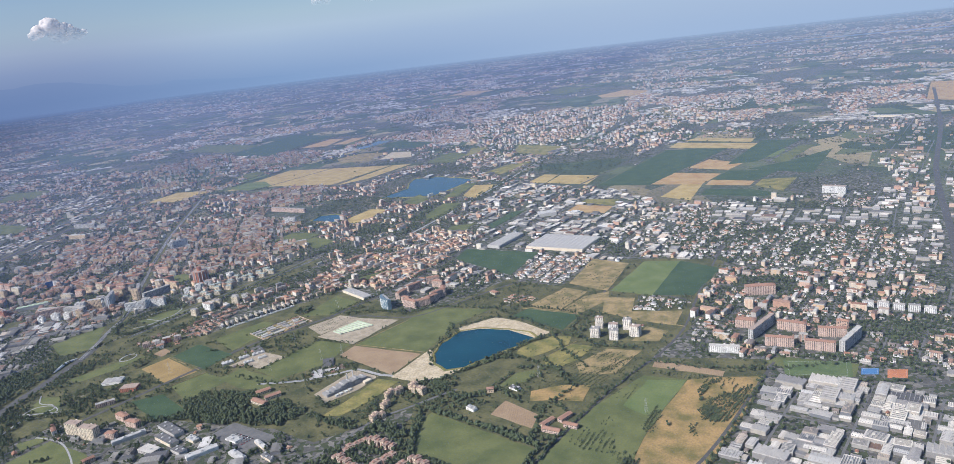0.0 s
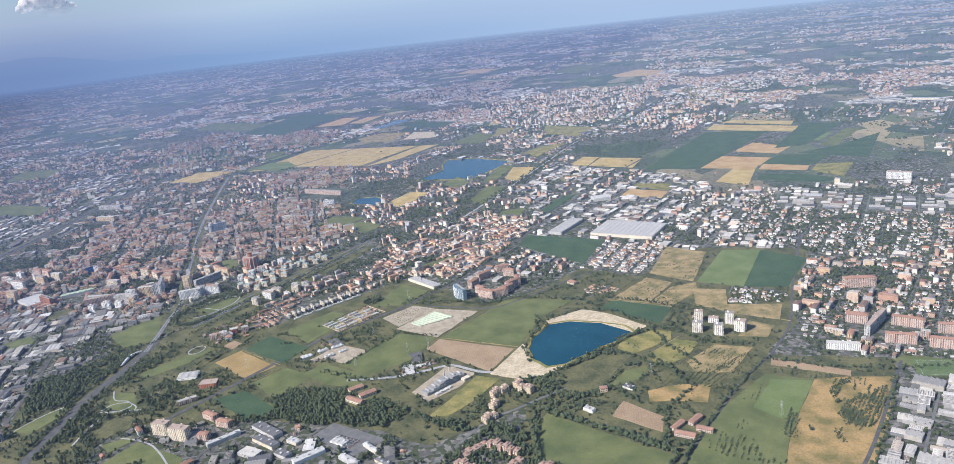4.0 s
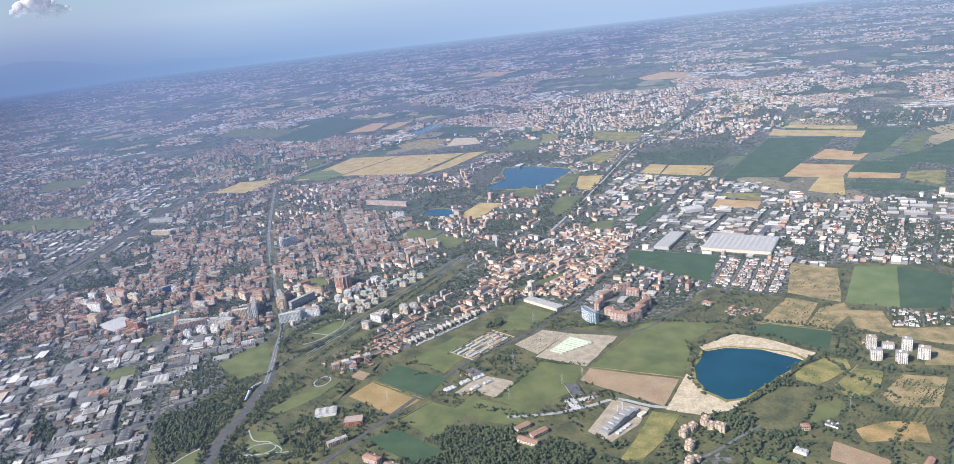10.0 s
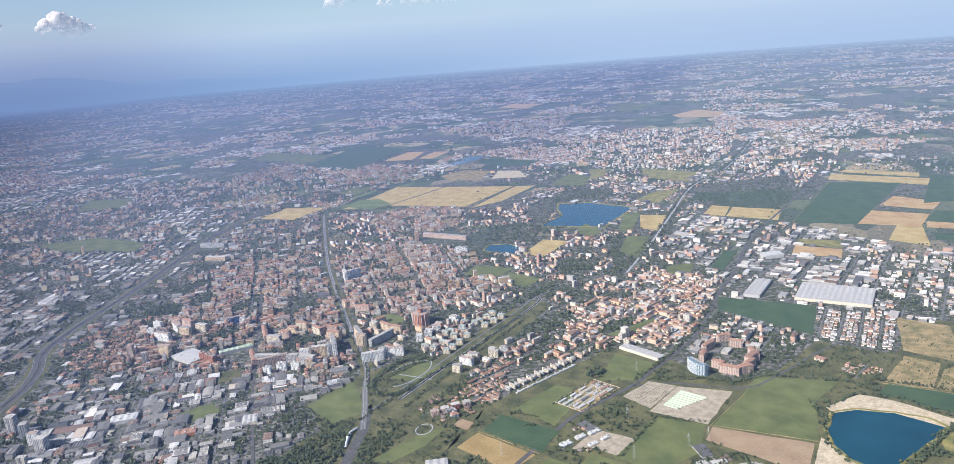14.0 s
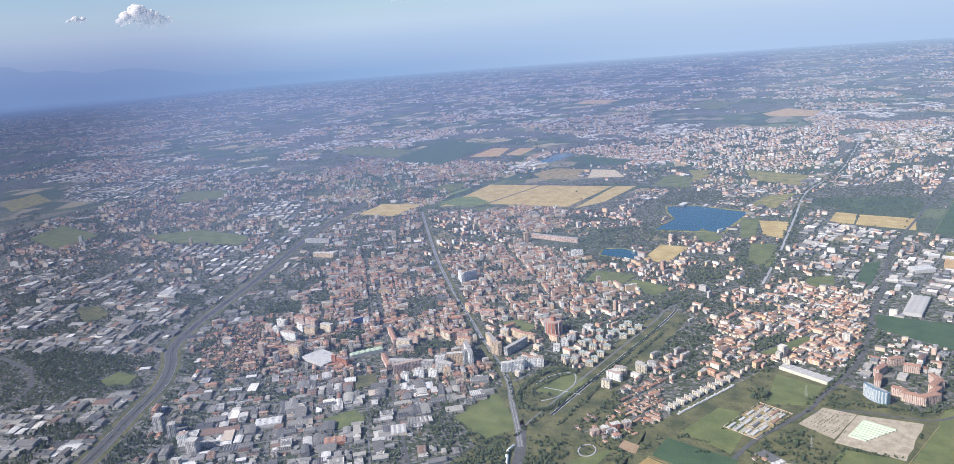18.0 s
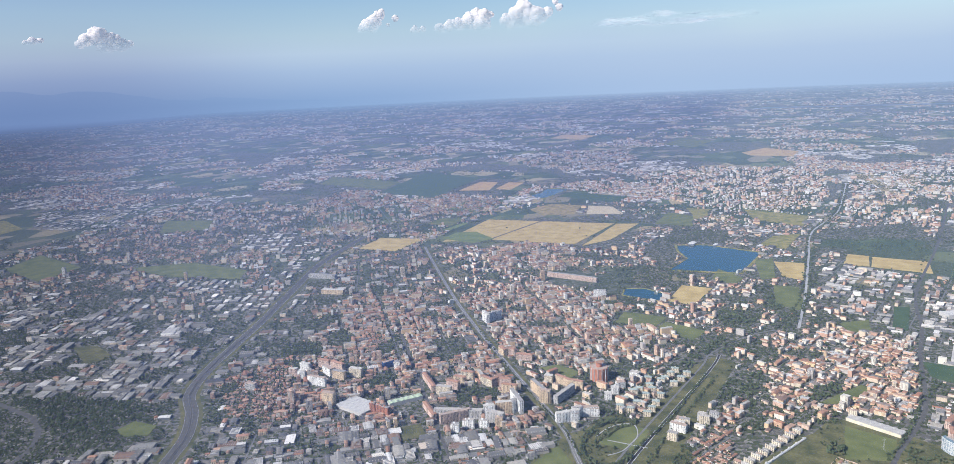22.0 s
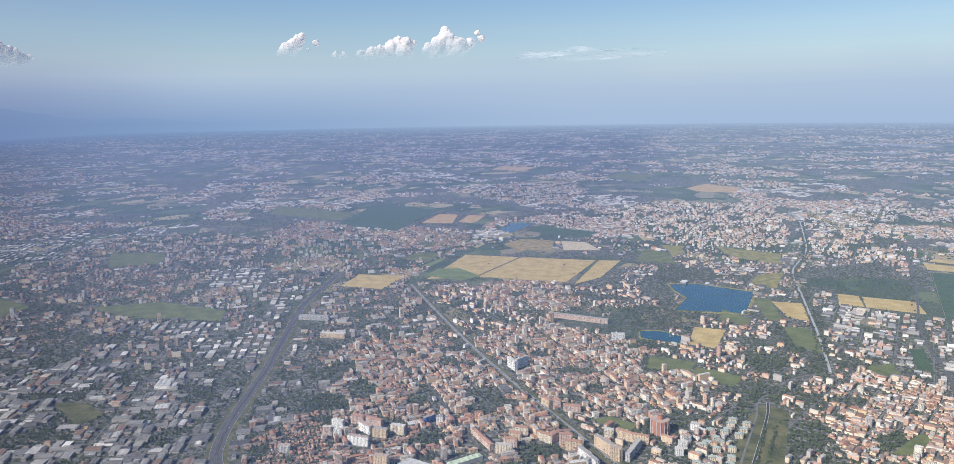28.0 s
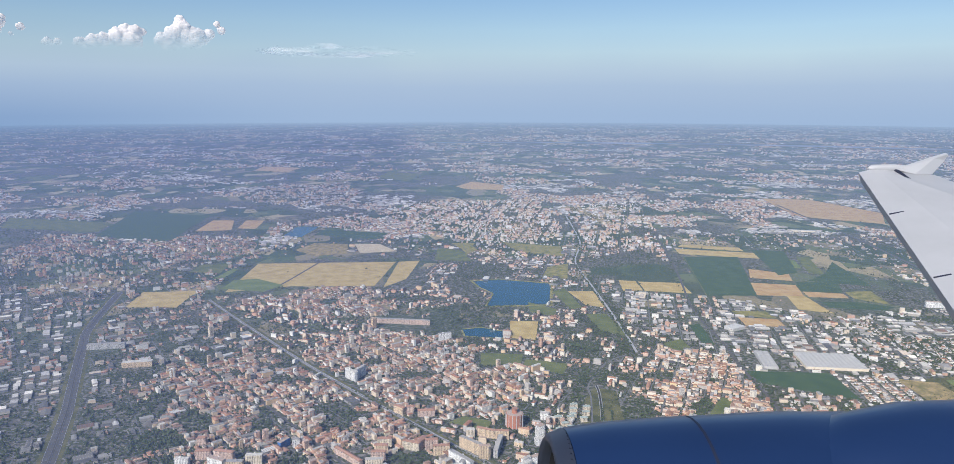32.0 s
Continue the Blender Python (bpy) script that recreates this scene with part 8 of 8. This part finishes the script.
# ---------------------------------------------------------------- clouds and far mountains
def cloud_white(base, tall):
    """Sunlit billows; opacity falls raggedly towards the level base, painting haze over it."""
    n = Nodes("cloud", 1.0)
    t = n.t
    n.b.inputs["Specular IOR Level"].default_value = 0.0
    n.bump(n.noise(0.035, 4), 0.2, 6.0)
    sep = t.nodes.new("ShaderNodeSeparateXYZ")
    t.links.new(n.geo.outputs["Position"], sep.inputs[0])
    up = n.math("DIVIDE", n.math("SUBTRACT", sep.outputs[2], base), tall)
    solid = n.ramp(n.math("ADD", up, n.math("MULTIPLY", n.math("SUBTRACT", n.noise(0.014, 4), 0.5), 0.5)), [(0.0, grey(0.0)), (0.30, grey(0.22)), (0.70, grey(0.66))])
    n.done(n.ramp(n.noise(0.01, 3), [(0.3, (0.90, 0.82, 0.77)), (0.7, (0.95, 0.88, 0.84))]))
    glow = n.node("ShaderNodeBsdfTranslucent", Color=(0.95, 0.88, 0.84, 1))
    body = t.nodes.new("ShaderNodeMixShader")
    body.inputs[0].default_value = 0.3
    t.links.new(n.b.outputs[0], body.inputs[1])
    t.links.new(glow.outputs[0], body.inputs[2])
    clear = t.nodes.new("ShaderNodeBsdfTransparent")
    out = t.nodes.new("ShaderNodeMixShader")
    t.links.new(solid, out.inputs[0])
    t.links.new(clear.outputs[0], out.inputs[1])
    t.links.new(body.outputs[0], out.inputs[2])
    t.links.new(out.outputs[0], t.nodes["Material Output"].inputs[0])
    return n.m


def cloud(bearing, seat_x, base, lumps, seed, label):
    """Billows heaped over a level base and grown together: each lump is its offset to the side, its height and its radius."""
    q = random.Random(seed)
    x, y = seat_x + 4480 * math.sin(radians(bearing)), 4480 * math.cos(radians(bearing))
    side = Vector((y, -x, 0)).normalized()
    base *= 1.11
    lumps = [(a * 1.13, b * 1.13, r * 1.13) for a, b, r in lumps]
    tall = max(u[1] + u[2] for u in lumps)
    bm = bmesh.new()
    heap = list(lumps)
    for a, b, r in lumps:
        for k in range(9):
            t = q.uniform(-0.4, 3.5)
            heap.append((a + 0.74 * r * math.cos(t), b + 0.74 * r * math.sin(t), r * q.uniform(0.26, 0.46)))
    for i, (a, b, r) in enumerate(heap):
        c = Vector((x, y, base + b)) + side * a - Vector((x, y, 0)).normalized() * (q.uniform(-0.3, 0.3) * r if i < len(lumps) else 0.5 * r)
        for v in bmesh.ops.create_icosphere(bm, subdivisions=3, radius=r)["verts"]:
            d = v.co.normalized()
            o = Vector((seed * 3.1, i * 1.7, 0))
            v.co = v.co * (0.96 + 0.16 * noise.noise(d * 1.7 + o) + 0.10 * abs(noise.noise(d * 4.0 + o))) + c
    me = bpy.data.meshes.new("cloud")
    bm.to_mesh(me)
    bm.free()
    me.materials.append(cloud_white(base, tall))
    ob = new("cloud", me)
    skin = ob.modifiers.new("skin", "REMESH")
    skin.mode, skin.voxel_size, skin.use_smooth_shade = "VOXEL", 3.6, True
    soft = ob.modifiers.new("soft", "SMOOTH")
    soft.factor, soft.iterations = 0.5, 4
    return tagged(ob, label, "cloud", "clouds over the plain", "stuff")


cloud(-27.2, -250, 379, [(-26, 25, 45), (3, 55, 39), (35, 86, 28), (47, 104, 17), (-54, 11, 28), (117, 69, 18), (77, 36, 11)], 1, "small white billowing cloud over the horizon")
cloud(-19.9, -250, 368, [(-156, 15, 29), (-106, 22, 35), (-63, 28, 37), (2, 49, 43), (38, 70, 40), (74, 74, 35), (58, 28, 49), (114, 79, 17), (-289, 14, 23), (-247, 19, 17)], 2, "low white heap cloud with soft billows")
cloud(-15.5, -250, 372, [(-100, 29, 46), (-56, 64, 43), (-20, 99, 38), (-23, 138, 23), (1, 56, 58), (44, 49, 49), (80, 55, 29), (109, 72, 26), (146, 124, 16), (167, 93, 20), (-72, 15, 38), (15, 14, 43)], 3, "tall white towering cloud over the horizon")
cloud(-47.0, -150, 314, [(-60, 62, 30), (-8, 75, 44), (49, 52, 41), (13, 26, 39), (90, 34, 30), (-88, 43, 22), (123, 42, 17)], 4, "hazy white cloud over the far hills")
cloud(-51.0, -150, 359, [(4, 15, 19), (-28, 8, 13), (34, 18, 13)], 5, "small hazy white cloud")


def veil():
    """A thin flat sheet of cloud, ragged at its edges."""
    n = Nodes("veil_cloud", 1.0)
    t = n.t
    stretch = n.node("ShaderNodeMapping", Scale=(1.0, 1.0, 5.0), Vector=n.geo.outputs["Position"])
    thick = n.ramp(n.noise(0.0035, 5, stretch.outputs[0]), [(0.42, grey(0.0)), (0.80, grey(0.24))])
    n.b.inputs["Base Color"].default_value = (0.9, 0.88, 0.88, 1)
    clear = t.nodes.new("ShaderNodeBsdfTransparent")
    out = t.nodes.new("ShaderNodeMixShader")
    t.links.new(thick, out.inputs[0])
    t.links.new(clear.outputs[0], out.inputs[1])
    t.links.new(n.b.outputs[0], out.inputs[2])
    t.links.new(out.outputs[0], t.nodes["Material Output"].inputs[0])
    bm = bmesh.new()
    for v in bmesh.ops.create_icosphere(bm, subdivisions=4, radius=1.0)["verts"]:
        v.co = Vector((v.co.x * 480, v.co.y * 60, v.co.z * (30 + 26 * noise.noise(v.co * 2.3)) + 16 * noise.noise(v.co * 4)))
    ob = part("veil", bm, n.m, None)
    ob.name = "veil_cloud"
    ob.matrix_basis = pose(-640, 4600, 425, 0, 0, 5)
    tagged(ob, "flat thin veil of pale cloud", "cloud", kind="stuff")


veil()


def ridge():
    """Hills far behind the haze, rising to the north."""
    v, f = [], []
    n = 90
    for k, (dist, up) in enumerate(((4680, 0.0), (4710, 0.7), (4750, 1.0), (4800, 0.0))):
        for i in range(n):
            b = radians(-88 + 62 * i / (n - 1))
            s = min(1.0, i / 14) * min(1.0, (n - 1 - i) / 50)
            hgt = (215 + 110 * noise.noise(Vector((i * 0.13, 2.0, 0))) + 60 * noise.noise(Vector((i * 0.4, 5.0, 0)))) * s
            v.append((GX + dist * math.sin(b), GY + dist * math.cos(b), up * max(6.0, hgt)))
    for k in range(3):
        f += [(k * n + i, k * n + i + 1, (k + 1) * n + i + 1, (k + 1) * n + i) for i in range(n - 1)]
    return mesh("mountains", v, f, foliage("mountain_slope", (0.03, 0.05, 0.04), (0.08, 0.09, 0.08)), smooth=True)


tagged(new("mountains", ridge()), "dark blue mountain ridge behind the haze", "mountains", kind="structure")


# ---------------------------------------------------------------- the aircraft's engine and wing beside the window
def paint(name, colour, rough, metal=0.0):
    n = Nodes(name, rough, metal)
    c = n.mix(0.3, colour, n.ramp(n.noise(9.0, 4), [(0.3, grey(0.4)), (0.7, grey(0.6))]), "OVERLAY")
    n.bump(n.noise(30.0, 2), 0.05, 0.002)
    return n.done(c)


NAVY = paint("navy_cowl_paint", (0.009, 0.023, 0.072), 0.28)
LIP = paint("intake_lip_metal", (0.05, 0.06, 0.09), 0.4, 0.6)
DARK = paint("intake_lining", (0.012, 0.013, 0.016), 0.8)
WING = paint("wing_paint", (0.36, 0.365, 0.38), 0.5)
SEAL = paint("panel_seal", (0.006, 0.010, 0.03), 0.7)
seat = PATH[-1][1]


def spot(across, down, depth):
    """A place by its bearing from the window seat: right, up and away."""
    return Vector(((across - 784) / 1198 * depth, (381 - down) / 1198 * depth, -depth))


def lathe(profile, centre, axis, n=40):
    axis = axis.normalized()
    a = axis.cross(Vector((0, 0, 1))).normalized()
    b = axis.cross(a)
    v, f = [], []
    for s, r in profile:
        v += [tuple(centre + axis * s + (a * math.cos(6.2832 * i / n) + b * math.sin(6.2832 * i / n)) * r) for i in range(n)]
    for k in range(len(profile) - 1):
        f += [(k * n + i, k * n + (i + 1) % n, (k + 1) * n + (i + 1) % n, (k + 1) * n + i) for i in range(n)]
    return v, f


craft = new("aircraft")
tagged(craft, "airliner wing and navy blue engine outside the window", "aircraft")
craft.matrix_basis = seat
AFT = Vector((0.985, 0.012, -0.06))
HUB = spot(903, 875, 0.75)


def craft_part(name, shape, material, smooth=True, label=""):
    ob = new(name, mesh(name, *shape, material, smooth=smooth))
    ob.parent = craft
    return tagged(ob, label)


craft_part("intake_lip", lathe([(0.012, 0.086), (0.004, 0.089), (0.0, 0.094), (0.004, 0.099), (0.018, 0.104)], HUB, AFT), LIP, label="dark metal intake lip")
craft_part("intake_duct", lathe([(0.012, 0.086), (0.08, 0.080), (0.14, 0.078), (0.142, 0.02)], HUB, AFT), DARK, label="black intake lining")
craft_part("intake_cowl", lathe([(0.0185, 0.1042), (0.06, 0.109), (0.12, 0.112), (0.15, 0.113)], HUB, AFT), NAVY)
craft_part("fan_cowl", lathe([(0.152, 0.1125), (0.25, 0.115), (0.36, 0.112), (0.5, 0.10)], HUB, AFT), NAVY)
SHOULDER = HUB + Vector((0.03, 0.020, 0.03))
craft_part("reverser_cowl", lathe([(0.20, 0.02), (0.22, 0.075), (0.27, 0.098), (0.34, 0.110), (0.50, 0.112), (0.75, 0.105), (0.95, 0.08)], SHOULDER, AFT), NAVY)
def lathe_arc(profile, centre, axis, first, last, n=14):
    """A strip of a turned shape between two angles, in degrees."""
    axis = axis.normalized()
    a = axis.cross(Vector((0, 0, 1))).normalized()
    b = axis.cross(a)
    turns = [radians(first + (last - first) * i / n) for i in range(n + 1)]
    v = [tuple(centre + axis * s + (a * math.cos(q) + b * math.sin(q)) * r) for s, r in profile for q in turns]
    return v, [(k * (n + 1) + i, k * (n + 1) + i + 1, (k + 1) * (n + 1) + i + 1, (k + 1) * (n + 1) + i) for k in range(len(profile) - 1) for i in range(n)]


PANEL = paint("access_panel_paint", (0.006, 0.013, 0.036), 0.5)
craft_part("access_panel", lathe_arc([(0.40, 0.1128), (0.44, 0.1133), (0.52, 0.1133), (0.56, 0.1126)], SHOULDER, AFT, 196, 232), PANEL, label="dark navy access panel")
for k in range(26):
    q = radians(184 + k * 4.2)
    p = HUB + AFT.normalized() * 0.0165 + Vector((0, -math.cos(q) * 0.1042, -math.sin(q) * 0.1042))
    craft_part("rivet", ([tuple(p + Vector(c) * 0.0009) for c in ((1, 0, 0), (-1, 0, 0), (0, 1, 0), (0, -1, 0), (0, 0, 1), (0, 0, -1))], [(0, 2, 4), (2, 1, 4), (1, 3, 4), (3, 0, 4), (2, 0, 5), (1, 2, 5), (3, 1, 5), (0, 3, 5)]), SEAL)
craft_part("cowl_seam", lathe([(0.1495, 0.1132), (0.1525, 0.1132)], HUB, AFT), SEAL)
craft_part("reverser_seam", lathe([(0.46, 0.1127), (0.463, 0.1127)], SHOULDER, AFT), SEAL)


def plate(points, down):
    """A thick plate under an outline."""
    n = len(points)
    v = [tuple(p) for p in points] + [tuple(p + down) for p in points]
    return v, [tuple(range(n)), tuple(range(2 * n - 1, n - 1, -1))] + [(i, n + i, n + (i + 1) % n, (i + 1) % n) for i in range(n)]


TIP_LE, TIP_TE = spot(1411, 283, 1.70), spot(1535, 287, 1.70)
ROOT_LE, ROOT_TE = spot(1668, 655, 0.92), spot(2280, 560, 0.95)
DOWN = Vector((0.004, -0.022, 0.0))
craft_part("wing_panel", plate([TIP_LE, TIP_LE.lerp(TIP_TE, 0.22) + Vector((0, 0.010, 0)), TIP_TE, ROOT_TE, ROOT_LE.lerp(ROOT_TE, 0.3) + Vector((0, 0.012, 0)), ROOT_LE], DOWN), WING, False)
UP = Vector((0, 0.0115, 0))
a, b = TIP_LE.lerp(TIP_TE, 0.46) + UP, ROOT_LE.lerp(ROOT_TE, 0.40) + UP
craft_part("spar_seal", plate([a, a + Vector((0.008, 0, 0)), b + Vector((0.010, 0, 0)), b], Vector((0, -0.004, 0))), SEAL, False)
for s in (0.3, 0.62):
    a, b = TIP_LE.lerp(ROOT_LE, s) + Vector((0.002, 0.003, 0)), TIP_LE.lerp(ROOT_LE, s) + Vector((0.032, 0.0085, 0.0))
    craft_part("slat_joint", plate([a, b, b + Vector((0.001, -0.0012, 0)), a + Vector((0.001, -0.0012, 0))], Vector((0, -0.002, 0.001))), SEAL, False)
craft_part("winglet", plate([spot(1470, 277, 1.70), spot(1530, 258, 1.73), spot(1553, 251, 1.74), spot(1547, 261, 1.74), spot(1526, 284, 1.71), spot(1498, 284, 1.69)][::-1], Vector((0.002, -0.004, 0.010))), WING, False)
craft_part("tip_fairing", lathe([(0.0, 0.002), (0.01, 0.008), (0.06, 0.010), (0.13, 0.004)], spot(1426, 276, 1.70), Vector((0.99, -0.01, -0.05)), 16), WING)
